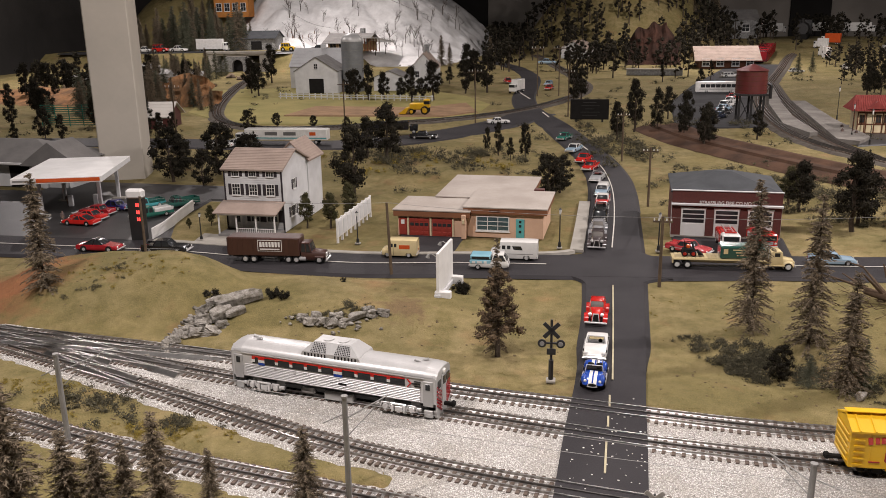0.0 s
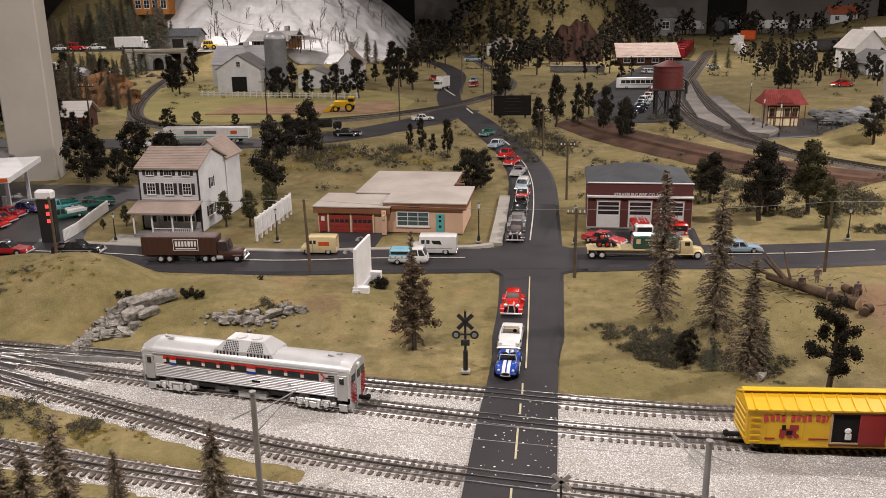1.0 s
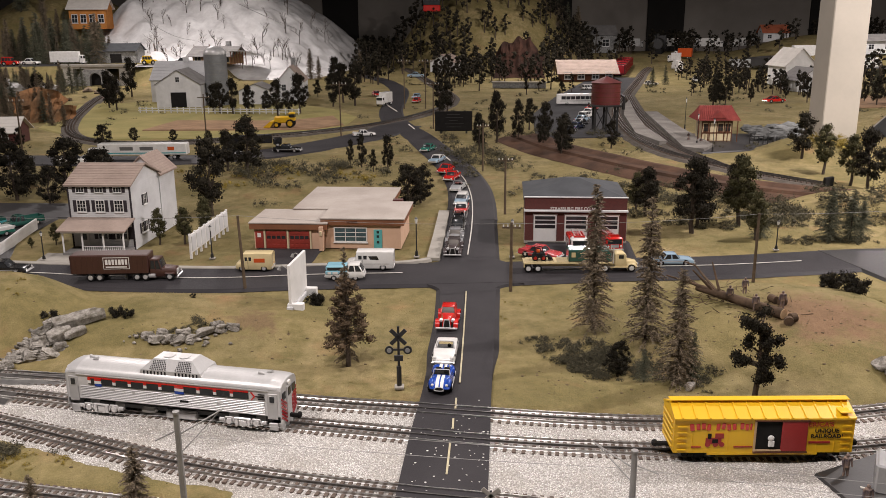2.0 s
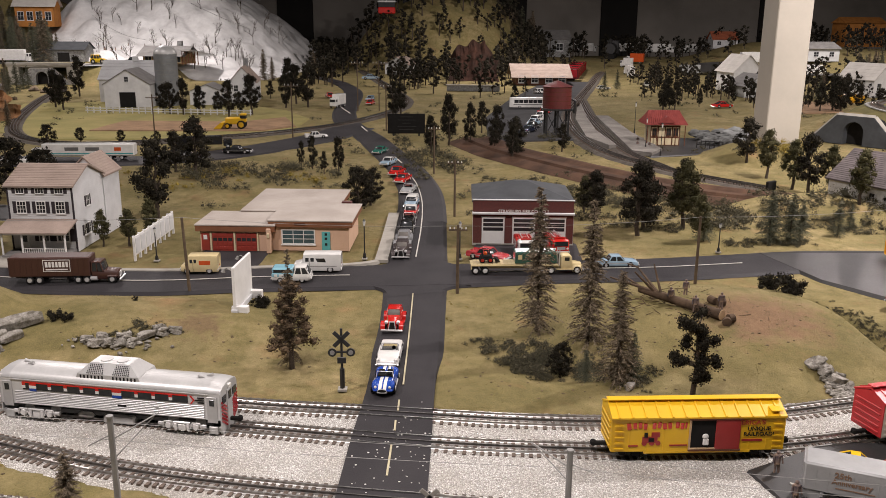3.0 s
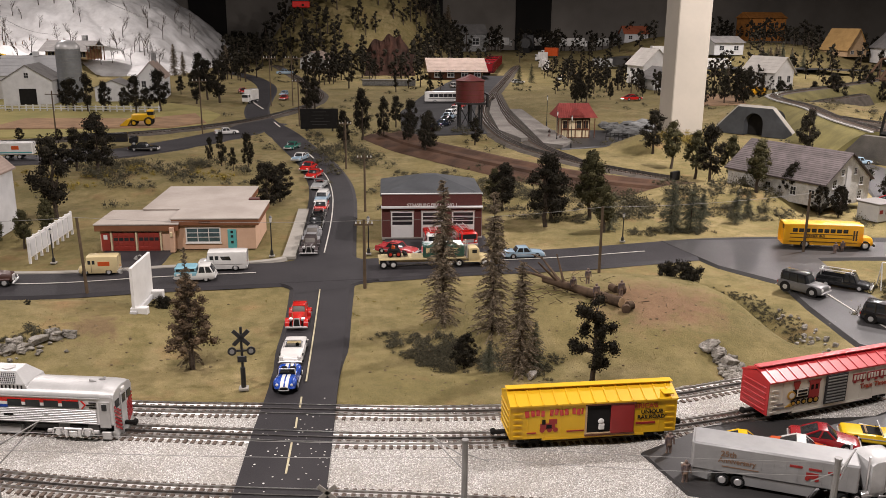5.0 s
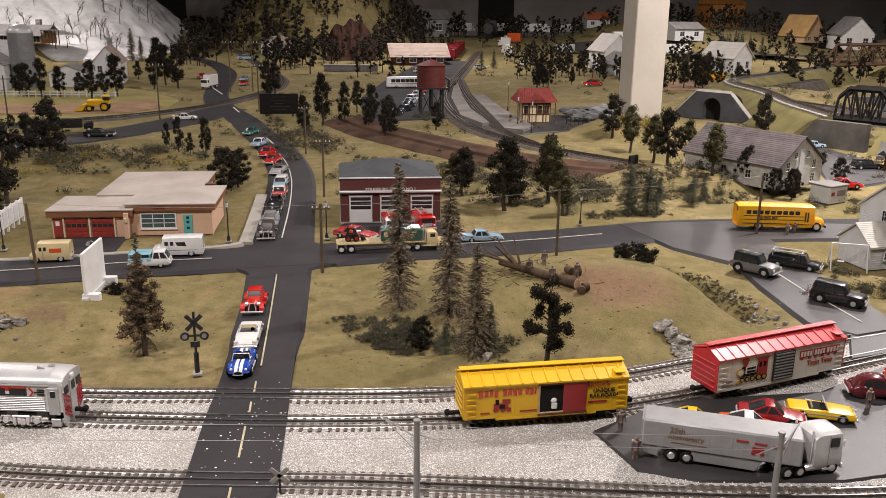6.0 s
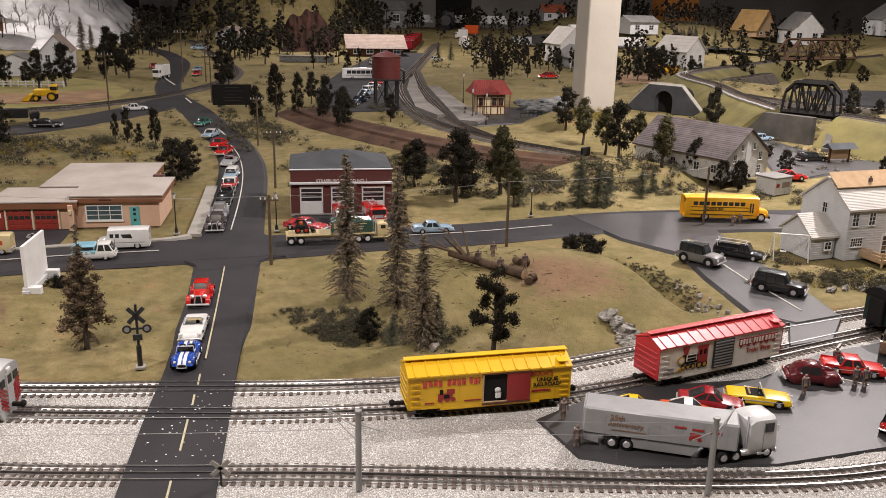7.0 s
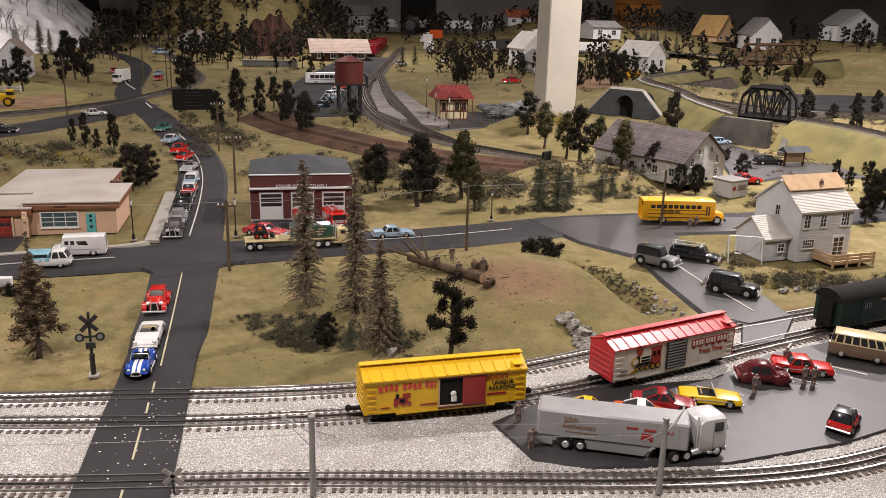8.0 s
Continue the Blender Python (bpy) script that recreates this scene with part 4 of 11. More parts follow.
        for s in (-1, 1):
            part("side_trim", Geo().box((0, s * (w + 0.0002), H * 0.40), (L * 0.72, 0.0008, 0.0012)), CHROME, v)
    if style == "fifties":
        for s in (-1, 1):
            part("fin", Geo().prism([(-l * 0.99, waist * 0.8), (-l * 0.94, waist * 1.14), (-l * 0.35, waist)], s * w * 0.86, s * w * 0.94), colour, v)
    return v


def lettering(text, size, m, material, owner=None, name="lettering", label=""):
    """Raised letters, facing -y with x to the right."""
    cu = bpy.data.curves.new(name, "FONT")
    cu.body, cu.size, cu.extrude, cu.align_x, cu.align_y = text, size, 0.0003, "CENTER", "CENTER"
    cu.offset = size * 0.018
    tmp = new("tmp", cu)
    me = bpy.data.meshes.new_from_object(tmp.evaluated_get(bpy.context.evaluated_depsgraph_get()))
    bpy.data.objects.remove(tmp)
    me.materials.append(material)
    ob = new(name, me)
    ob.parent = owner
    ob.matrix_basis = m @ pose(0, 0, 0, 90, 0, 0)
    return tagged(ob, label)


def box_body(owner, x0, x1, w, z0, z1, material, name="body", label="", b=0.002):
    return part(name, Geo().box(((x0 + x1) / 2, 0, (z0 + z1) / 2), (x1 - x0, w, z1 - z0), b=b), material, owner, label, smooth=True)


SEATRED = mat("seat_leather", (0.20, 0.045, 0.035), None, 60, 300, 0.5)
YELLOWCAR = paint(0.78, 0.50, 0.015)
RED, DKRED, MAROON = paint(0.52, 0.018, 0.014), paint(0.30, 0.012, 0.018), paint(0.10, 0.012, 0.016)
BLUE, SKY, TURQ = paint(0.015, 0.06, 0.33), paint(0.30, 0.41, 0.50), paint(0.07, 0.32, 0.34)
WHITEP, CREAMP, BLACKP = paint(0.74, 0.73, 0.70), paint(0.66, 0.54, 0.30), paint(0.012, 0.012, 0.013)
GREENP, DKGREEN, ORANGE = paint(0.03, 0.16, 0.12), paint(0.016, 0.075, 0.06), paint(0.55, 0.085, 0.018)
SILVERP, GREYP, BROWNP = paint(0.34, 0.35, 0.35, 0.3), paint(0.13, 0.13, 0.13, 0.3), paint(0.055, 0.022, 0.016, 0.4, 0.2)

# cars on the crossing street, nose to the tracks
def roadster(m):
    """Rounded open sports car with bulging fenders, an oval mouth and twin stripes."""
    v = thing("roadster", "blue open sports roadster with twin white stripes waiting at the crossing", "toy car", "cars in line", m=m)
    st = [(-0.046, 0.009, 0.012, 0.0150, 0.0135, 0.0095), (-0.037, 0.006, 0.012, 0.0205, 0.0185, 0.0145), (-0.026, 0.005, 0.012, 0.0222, 0.0202, 0.0162), (-0.010, 0.005, 0.011, 0.0192, 0.0180, 0.0155), (0.006, 0.005, 0.011, 0.0186, 0.0178, 0.0150), (0.022, 0.005, 0.011, 0.0196, 0.0192, 0.0150), (0.034, 0.006, 0.010, 0.0176, 0.0184, 0.0130), (0.042, 0.007, 0.009, 0.0142, 0.0155, 0.0100), (0.046, 0.009, 0.010, 0.0115, 0.0110, 0.0070)]
    hull(v, st, BLUE)
    for s in (-1, 1):
        for x, r in ((-0.027, 0.0118), (0.027, 0.0112)):
            part("fender", Geo().ball((x, s * 0.0150, 0.0115), r, 14, 9, (1.12, 0.50, 0.86)), BLUE, v, smooth=True)
            # Wheel well shade as a black disc round the wheel.
            part("arch_shade", Geo().cyl((x, s * 0.0186, 0.0078), (x, s * 0.0206, 0.0078), 0.0090, n=16), MATTBLACK, v)
        part("headlight", Geo().ball((0.0405, s * 0.0120, 0.0142), 0.0026, 10, 6, (0.8, 1, 1)), LAMPGLASS, v)
        part("side_pipe", Geo().cyl((-0.014, s * 0.0196, 0.0062), (0.016, s * 0.0196, 0.0068), 0.0016, n=8), CHROME, v)
        y = s * 0.0040
        part("stripe", Geo().loft([[(x, y - 0.0027, z), (x, y + 0.0027, z), (x, y + 0.0027, z - 0.002), (x, y - 0.0027, z - 0.002)] for x, z in ((0.0075, 0.0191), (0.014, 0.0196), (0.022, 0.0200), (0.029, 0.0194), (0.036, 0.0175), (0.0425, 0.0143), (0.0455, 0.0122))]), WHITEP, v, "white racing stripe")
        part("stripe", Geo().loft([[(x, y - 0.0027, z), (x, y + 0.0027, z), (x, y + 0.0027, z - 0.002), (x, y - 0.0027, z - 0.002)] for x, z in ((-0.0445, 0.0165), (-0.037, 0.0209), (-0.030, 0.0224), (-0.024, 0.0224), (-0.0175, 0.0212))]), WHITEP, v, "white racing stripe")
        part("seat", Geo().box((-0.0125, s * 0.0072, 0.0205), (0.0045, 0.0105, 0.0085), pose(0, 0, 0, 0, -14, 0), b=0.0016), MATTBLACK, v)
    part("cockpit", Geo().box((-0.005, 0, 0.0190), (0.020, 0.0265, 0.0016), b=0.0006), MATTBLACK, v, "dark open cockpit")
    part("grille", Geo().ball((0.0455, 0, 0.0098), 0.0062, 14, 7, (0.35, 1.25, 0.52)), MATTBLACK, v, "dark oval air intake")
    part("grille_ring", Geo().tube([(0.0470, 0.0078 * math.cos(t * math.tau / 14), 0.0098 + 0.0034 * math.sin(t * math.tau / 14)) for t in range(15)], 0.0006, 5), CHROME, v)
    part("windscreen", Geo().loft([[(0.0085, -0.0145, 0.0188), (0.0090, -0.0145, 0.0188), (0.0090, 0.0145, 0.0188), (0.0085, 0.0145, 0.0188)], [(0.0040, -0.0130, 0.0272), (0.0045, -0.0130, 0.0272), (0.0045, 0.0130, 0.0272), (0.0040, 0.0130, 0.0272)]]), CLEARGLASS, v)
    part("windscreen_frame", Geo().tube([(0.009, -0.0148, 0.0185), (0.0043, -0.0132, 0.0275), (0.0043, 0.0132, 0.0275), (0.009, 0.0148, 0.0185)], 0.0008, 5), CHROME, v)
    part("steering_wheel", Geo().cyl((-0.001, 0.0070, 0.0222), (-0.0004, 0.0070, 0.0225), 0.0040, n=12), MATTBLACK, v)
    part("roll_bar", Geo().tube([(-0.017, 0.0025, 0.020), (-0.017, 0.0035, 0.0295), (-0.017, 0.0110, 0.0295), (-0.017, 0.0120, 0.020)], 0.0009), CHROME, v)
    part("bumper", Geo().tube([(0.0470, -0.0085, 0.0072), (0.0485, 0.0, 0.0072), (0.0470, 0.0085, 0.0072)], 0.0009), CHROME, v)
    for x in (-0.027, 0.027):
        wheel_pair(v, x, 0.0412, 0.0078, SILVERDULL, 0.0085)
    return v


roadster(at(-0.0835, 0.072, -92, 0.0045))
c = car("white fifties convertible behind the blue roadster", WHITEP, at(-0.0865, 0.199, -91, 0.0045), 0.106, 0.043, 0.029, "convertible")
for s in (-1, 1):
    part("headlight_brow", Geo().ball((0.0500, s * 0.0160, 0.0150), 0.0044, 10, 6, (0.9, 0.9, 0.8)), WHITEP, c, smooth=True)
part("bumper_guard", Geo().box((0.0550, 0, 0.0085), (0.003, 0.036, 0.0030), b=0.001), CHROME, c)


SMOKE = mat("smoked_glass", (0.13, 0.115, 0.10), (0.08, 0.07, 0.06), 60, 300, 0.55)


def hot_rod(m, RED=RED, label="red thirties hot rod with chrome grille and bumper"):
    v = thing("hot_rod", label, "toy car", "cars in line", m=m)
    hull(v, [(-0.046, 0.010, 0.014, 0.020, 0.013, 0.010), (-0.036, 0.006, 0.014, 0.026, 0.017, 0.015), (-0.012, 0.006, 0.016, 0.026, 0.017, 0.015), (0.012, 0.006, 0.015, 0.025, 0.014, 0.011), (0.040, 0.007, 0.014, 0.022, 0.009, 0.007)], RED)
    cabin(v, -0.036, 0.004, -0.032, -0.003, 0.025, 0.0355, 0.0145, 0.0125, RED, 1, SMOKE)
    for s in (-1, 1):
        for x, l in ((-0.030, 0.026), (0.032, 0.026)):
            pts = [(x + l * 0.55 * math.cos(a), s * 0.0185, 0.010 + 0.012 * math.sin(a)) for a in [i * math.pi / 8 for i in range(9)]]
            part("fender", Geo().loft([[(p[0], p[1] - 0.0045, p[2]), (p[0], p[1] + 0.0045, p[2]), (p[0], p[1] + 0.004, p[2] - 0.002), (p[0], p[1] - 0.004, p[2] - 0.002)] for p in pts]), RED, v, smooth=True)
        part("running_board", Geo().box((0, s * 0.018, 0.008), (0.036, 0.008, 0.0016), b=0.0005), RED, v)
        part("headlight", Geo().ball((0.036, s * 0.012, 0.0205), 0.0044, 10, 6, (0.9, 1, 1)), CHROME, v)
    part("grille", Geo().loft([[(0.040, -0.008, 0.007), (0.043, -0.008, 0.007), (0.043, 0.008, 0.007), (0.040, 0.008, 0.007)], [(0.039, -0.0055, 0.024), (0.0405, -0.0055, 0.024), (0.0405, 0.0055, 0.024), (0.039, 0.0055, 0.024)]]), CHROME, v)
    part("grille_mesh", Geo().loft([[(0.0425, -0.0060, 0.009), (0.0440, -0.0060, 0.009), (0.0440, 0.0060, 0.009), (0.0425, 0.0060, 0.009)], [(0.0405, -0.0042, 0.0222), (0.0417, -0.0042, 0.0222), (0.0417, 0.0042, 0.0222), (0.0405, 0.0042, 0.0222)]]), MATTBLACK, v, "black radiator mesh")
    part("roof_panel", Geo().box((-0.017, 0, 0.0357), (0.024, 0.020, 0.0012), b=0.0004), MATTBLACK, v, "dark roof insert")
    part("bumper", Geo().box((0.049, 0, 0.008), (0.003, 0.044, 0.004), b=0.001), CHROME, v)
    for x, r in ((-0.030, 0.0098), (0.032, 0.0088)):
        wheel_pair(v, x, 0.042, r)
    return v


hot_rod(at(-0.0925, 0.368, -91, 0.0045))
LONG = Matrix.Diagonal((1.12, 1.08, 1.0, 1))
hot_rod(pose(-0.116, 0.925, 0.0036, 0, 0, -90) @ LONG, paint(0.075, 0.062, 0.062, 0.15), "dark grey vintage car with a tall chrome grille")
hot_rod(pose(-0.119, 1.035, 0.0036, 0, 0, -90) @ LONG, paint(0.26, 0.26, 0.265, 0.15), "silver-grey vintage car in line")

# the long line of cars coming down the main street
LINE_UP = [
    (-0.120, 1.191, -91, "fifties", "black fifties sedan with chrome trim", BLACKP, None),
    (-0.121, 1.305, -91, "convertible", "black open car with chrome bumpers in line", BLACKP, None),
    (-0.121, 1.411, -92, "fifties", "red and white fifties hardtop", RED, WHITEP),
    (-0.128, 1.563, -94, "suv", "pale blue wagon with a white roof", SKY, WHITEP),
    (-0.154, 1.795, -99, "convertible", "pale grey open car in line", SILVERP, None),
    (-0.190, 2.002, -104, "fifties", "bright red fifties hardtop", RED, None),
    (-0.226, 2.169, -106, "coupe", "red coupe in the line of cars", RED, None),
    (-0.282, 2.412, -107, "fifties", "sky blue fifties hardtop with white roof", SKY, WHITEP),
    (-0.350, 2.745, -107, "fifties", "dark green fifties sedan at the end of the line", GREENP, None),
]
for x, y, turn, style, label, colour, top in LINE_UP:
    car(label, colour, pose(x, y, 0.0036, 0, 0, turn), 0.112, 0.044, 0.033, style, top)

# far cars
FAR_CARS = [
    (-0.745, 3.27, 20, "fifties", "white fifties car turning at the upper junction", WHITEP, None, 0.12), (-1.02, 2.70, 0, "fifties", "black fifties sedan on the upper road", BLACKP, None, 0.13),
    (-1.28, 2.62, 4, "sedan", "black sedan on the upper road", BLACKP, None, 0.12), (-1.83, 2.36, 0, "sedan", "grey sedan on the upper road", SILVERP, None, 0.12),
    (0.42, 3.62, 60, "coupe", "dark blue car parked at the station yard", paint(0.02, 0.04, 0.10), None, 0.13), (0.46, 3.80, 60, "sedan", "black car parked at the station yard", BLACKP, None, 0.13),
    (0.48, 3.98, 60, "sedan", "pale blue car parked at the station yard", SKY, None, 0.13), (0.52, 4.18, 60, "suv", "white van parked at the station yard", WHITEP, None, 0.14),
    (0.56, 4.40, 60, "sedan", "white car parked at the station yard", WHITEP, None, 0.13), (0.60, 4.62, 60, "fifties", "red car parked at the station yard", RED, None, 0.13), (0.36, 3.45, 60, "suv", "black jeep parked at the station yard", BLACKP, None, 0.13),
    (0.75, 6.35, 10, "suv", "white car parked at the freight house", WHITEP, None, 0.15), (1.36, 6.9, 10, "hatch", "small white car beside the tracks", WHITEP, None, 0.13),
    (-0.66, 5.2, -100, "sedan", "red car on the far road", RED, None, 0.12), (-0.70, 5.55, -100, "suv", "pale blue car on the far road", SKY, None, 0.12), (-1.05, 5.75, -70, "coupe", "red car pulling a red load on the far road", RED, None, 0.14),
    (-0.95, 8.0, 0, "sedan", "pale blue car far behind the town", SKY, None, 0.2), (2.15, 2.27, 10, "suv", "pale blue car under the railway bridge", SKY, None, 0.11),
    (1.805, 1.44, -5, "coupe", "bright red sports car by the barn", RED, None, 0.12), (2.1, 1.78, 0, "suv", "black car behind the covered sign", BLACKP, None, 0.12), (2.35, 1.30, 10, "sedan", "white car parked by the trees", WHITEP, None, 0.12),
    (1.98, 5.2, 20, "coupe", "red car among the trees", RED, None, 0.16), (1.85, 7.3, 80, "suv", "white car beside the far track", WHITEP, None, 0.16),
]
for x, y, turn, style, label, colour, top, L in FAR_CARS:
    car(label, colour, at(x, y, turn, 0.002), L, L * 0.4, L * 0.29, style, top, group="cars behind the town")

# cars near the cross street and the filling station
car("long black fifties sedan on the cross street", BLACKP, at(-1.225, 0.672, 6, 0.0045), 0.125, 0.044, 0.034, "fifties", group="cars on the cross street")
car("dark red coupe on the cross street behind the mound", DKRED, at(-1.41, 0.655, 4, 0.0045), 0.118, 0.044, 0.034, "coupe", BLACKP, group="cars on the cross street")
car("pale blue sixties sedan on the cross street", SKY, at(0.445, 0.842, 4, 0.0045), 0.105, 0.042, 0.029, "fifties", group="cars on the cross street")
car("pink and red convertible parked by the firehouse", paint(0.45, 0.05, 0.055), at(0.115, 0.895, -28, 0.004), 0.112, 0.046, 0.030, "fifties", group="cars at the firehouse")
for x, y, st, col, lab in ((-1.64, 0.905, "coupe", RED, "red coupe under the canopy"), (-1.655, 0.965, "sedan", RED, "red sedan under the canopy"), (-1.67, 1.03, "fifties", DKRED, "dark red sedan under the canopy"), (-1.66, 1.10, "sedan", paint(0.03, 0.03, 0.14), "dark blue sedan under the canopy")):
    car(lab, col, at(x, y, 178, 0.0035), 0.11, 0.044, 0.031, st, group="cars at the filling station")

# parking lot
car("bright yellow convertible in the parking lot", YELLOWCAR, at(0.813, -0.176, -21, 0.0016), 0.096, 0.040, 0.028, "convertible", group="cars in the parking lot")
car("dark red fastback in the parking lot", DKRED, at(0.731, -0.182, -23, 0.0016), 0.096, 0.040, 0.029, "coupe", group="cars in the parking lot")
car("orange-red coupe with a white nose", ORANGE, at(0.684, -0.212, -25, 0.0016), 0.092, 0.040, 0.027, "coupe", WHITEP, group="cars in the parking lot")
car("yellow car mostly hidden behind the trailer", YELLOWCAR, at(0.606, -0.192, -20, 0.0016), 0.092, 0.040, 0.026, "coupe", group="cars in the parking lot")
car("maroon beetle in the parking lot", MAROON, at(0.943, -0.113, -18, 0.0016), 0.088, 0.042, 0.035, "beetle", group="cars in the parking lot")
car("red fifties hardtop in the parking lot", RED, at(1.032, -0.090, -22, 0.0016), 0.100, 0.042, 0.029, "fifties", group="cars in the parking lot")
car("small red hatchback with a black roof", RED, at(0.976, -0.284, 40, 0.0016), 0.062, 0.036, 0.032, "hatch", BLACKP, group="cars in the parking lot")
car("dark grey off-road car on the crossing road", GREYP, at(1.042, 0.52, -52, 0.005), 0.105, 0.048, 0.046, "suv", BLACKP, rim=SILVERDULL, group="cars on the crossing road")
car("black off-road car on the crossing road", BLACKP, at(1.122, 0.305, -40, 0.005), 0.108, 0.048, 0.044, "suv", rim=SILVERDULL, group="cars on the crossing road")


def camper(m):
    v = thing("camper_van", "cream and brown camper van in the parking lot", "toy van", m=m)
    hull(v, [(-0.049, 0.008, 0.022, 0.028, 0.020, 0.020), (-0.044, 0.005, 0.022, 0.028, 0.0225, 0.022), (0.044, 0.005, 0.022, 0.028, 0.0225, 0.022), (0.050, 0.008, 0.020, 0.026, 0.020, 0.018)], paint(0.20, 0.13, 0.085))
    cabin(v, -0.047, 0.046, -0.044, 0.039, 0.0275, 0.043, 0.0215, 0.0195, CREAMP, 5)
    part("waistband", Geo().box((0, 0, 0.0275), (0.095, 0.0452, 0.002)), CREAMP, v)
    for x in (-0.029, 0.030):
        wheel_pair(v, x, 0.045, 0.0075)
    lamps(v, -0.048, 0.049, 0.022, 0.017, 0.003)


camper(at(1.172, -0.052, -38, 0.005))


def step_van(label, colour, m, L, W, H, sign=None, roof=None):
    """Tall delivery van with a rounded roof, side windows and a small bonnet."""
    v = thing("delivery_van", label, "toy van", "vans on the cross street", m=m)
    l, w = L / 2, W / 2
    hull(v, [(-l, H * 0.16, H * 0.7, H * 0.92, w * 0.94, w * 0.80), (-l * 0.94, H * 0.12, H * 0.7, H, w, w * 0.9), (l * 0.42, H * 0.12, H * 0.7, H, w, w * 0.9), (l * 0.55, H * 0.12, H * 0.6, H * 0.95, w, w * 0.86), (l * 0.66, H * 0.12, H * 0.42, H * 0.56, w, w * 0.86), (l * 0.95, H * 0.14, H * 0.36, H * 0.48, w * 0.92, w * 0.75), (l, H * 0.2, H * 0.32, H * 0.40, w * 0.8, w * 0.6)], colour)
    for s in (-1, 1):
        for x in (0.18, 0.40):
            part("side_window", Geo().box((l * x, s * w * 0.985, H * 0.70), (l * 0.15, 0.0012, H * 0.20), b=0.0004), GLASS, v)
        part("door_line", Geo().box((l * 0.30, s * w * 1.0, H * 0.42), (0.0006, 0.0008, H * 0.5)), MATTBLACK, v)
        if sign:
            part("side_sign", Geo().box((-l * 0.35, s * w * 1.001, H * 0.62), (l * 0.62, 0.0010, H * 0.22), b=0.0003), sign, v, "coloured lettering panel")
    part("windscreen", Geo().box((l * 0.60, 0, H * 0.76), (0.0012, W * 0.74, H * 0.26), pose(0, 0, 0, 0, -18, 0), b=0.0004), GLASS, v)
    if roof:
        part("stripe", Geo().box((0, 0, H * 0.5), (L * 0.9, W * 1.004, H * 0.10)), roof, v)
    for x in (-0.58, 0.66):
        wheel_pair(v, x * l, W * 0.99, H * 0.17)
    lamps(v, -l, l, w, H * 0.32, 0.003)
    return v


step_van("cream delivery van with an orange side panel", CREAMP, at(-0.604, 0.735, 184, 0.0045), 0.088, 0.042, 0.047, ORANGE)
v = step_van("white mail truck with dark side emblem", WHITEP, at(-0.316, 0.760, 183, 0.0045), 0.115, 0.045, 0.049)
for s in (-1, 1):
    part("emblem", Geo().prism([(-0.024, 0.028), (-0.002, 0.029), (0.002, 0.038), (-0.020, 0.038)], s * 0.0218, s * 0.0228), BLACKP, v, "dark blue emblem")
    part("stripe", Geo().box((-0.012, s * 0.0227, 0.018), (0.076, 0.0006, 0.0012)), GREYMETAL, v)


def pickup(label, colour, m, bed, L=0.105, load=None, group="trucks on the cross street"):
    v = thing("pickup_truck", label, "toy truck", group, m=m)
    l, W = L / 2, 0.043
    w = W / 2
    hull(v, [(-l, 0.008, 0.013, 0.019, w * 0.94, w * 0.9), (-l * 0.02, 0.006, 0.014, 0.019, w, w * 0.94), (l * 0.45, 0.006, 0.014, 0.020, w, w * 0.9), (l * 0.9, 0.007, 0.013, 0.018, w * 0.9, w * 0.7), (l, 0.010, 0.012, 0.015, w * 0.8, w * 0.6)], colour)
    cabin(v, -l * 0.02, l * 0.52, l * 0.02, l * 0.38, 0.019, 0.034, w * 0.9, w * 0.74, colour)
    for s in (-1, 1):
        part("bed_side", Geo().box((-l * 0.5, s * w * 0.92, 0.022), (L * 0.46, 0.002, 0.009), b=0.0006), bed, v)
    part("tailgate", Geo().box((-l * 0.97, 0, 0.022), (0.002, W * 0.9, 0.009), b=0.0006), bed, v)
    if load:
        part("load", Geo().box((-l * 0.5, 0, 0.024), (L * 0.42, W * 0.78, 0.010), b=0.002), load, v, "load in the bed")
    for x in (-0.6, 0.62):
        wheel_pair(v, x * l, W * 0.98, 0.0075)
    lamps(v, -l, l, w, 0.014, 0.003)
    return v


POWDER = paint(0.26, 0.50, 0.60)


def blue_van(m):
    v = thing("pickup_truck", "powder-blue and white sixties forward-control pickup", "toy truck", m=m)
    hull(v, [(-0.046, 0.007, 0.018, 0.022, 0.020, 0.019), (0.0, 0.006, 0.018, 0.023, 0.0215, 0.020), (0.038, 0.006, 0.018, 0.023, 0.0215, 0.020), (0.046, 0.008, 0.017, 0.021, 0.019, 0.017)], WHITEP)
    part("bed_side", Geo().box((-0.020, 0, 0.020), (0.052, 0.0436, 0.010), b=0.002), POWDER, v, "powder-blue side panel")
    cabin(v, 0.006, 0.045, 0.010, 0.036, 0.0225, 0.037, 0.020, 0.0175, WHITEP)
    part("bed_cover", Geo().box((-0.020, 0, 0.031), (0.050, 0.040, 0.012), b=0.003), POWDER, v, "powder-blue canopy over the bed")
    part("bed_window", Geo().box((-0.020, 0, 0.030), (0.042, 0.0408, 0.006)), GLASS, v)
    for s in (-1, 1):
        for x, ww in ((-0.036, 0.008), (-0.022, 0.012), (-0.008, 0.007)):
            part("white_flash", Geo().box((x, s * 0.0219, 0.0195), (ww, 0.0008, 0.006), b=0.0003), WHITEP, v, "white flash on the side panel")
    for x in (-0.026, 0.026):
        wheel_pair(v, x, 0.043, 0.007)
    lamps(v, -0.046, 0.046, 0.021, 0.016, 0.003)


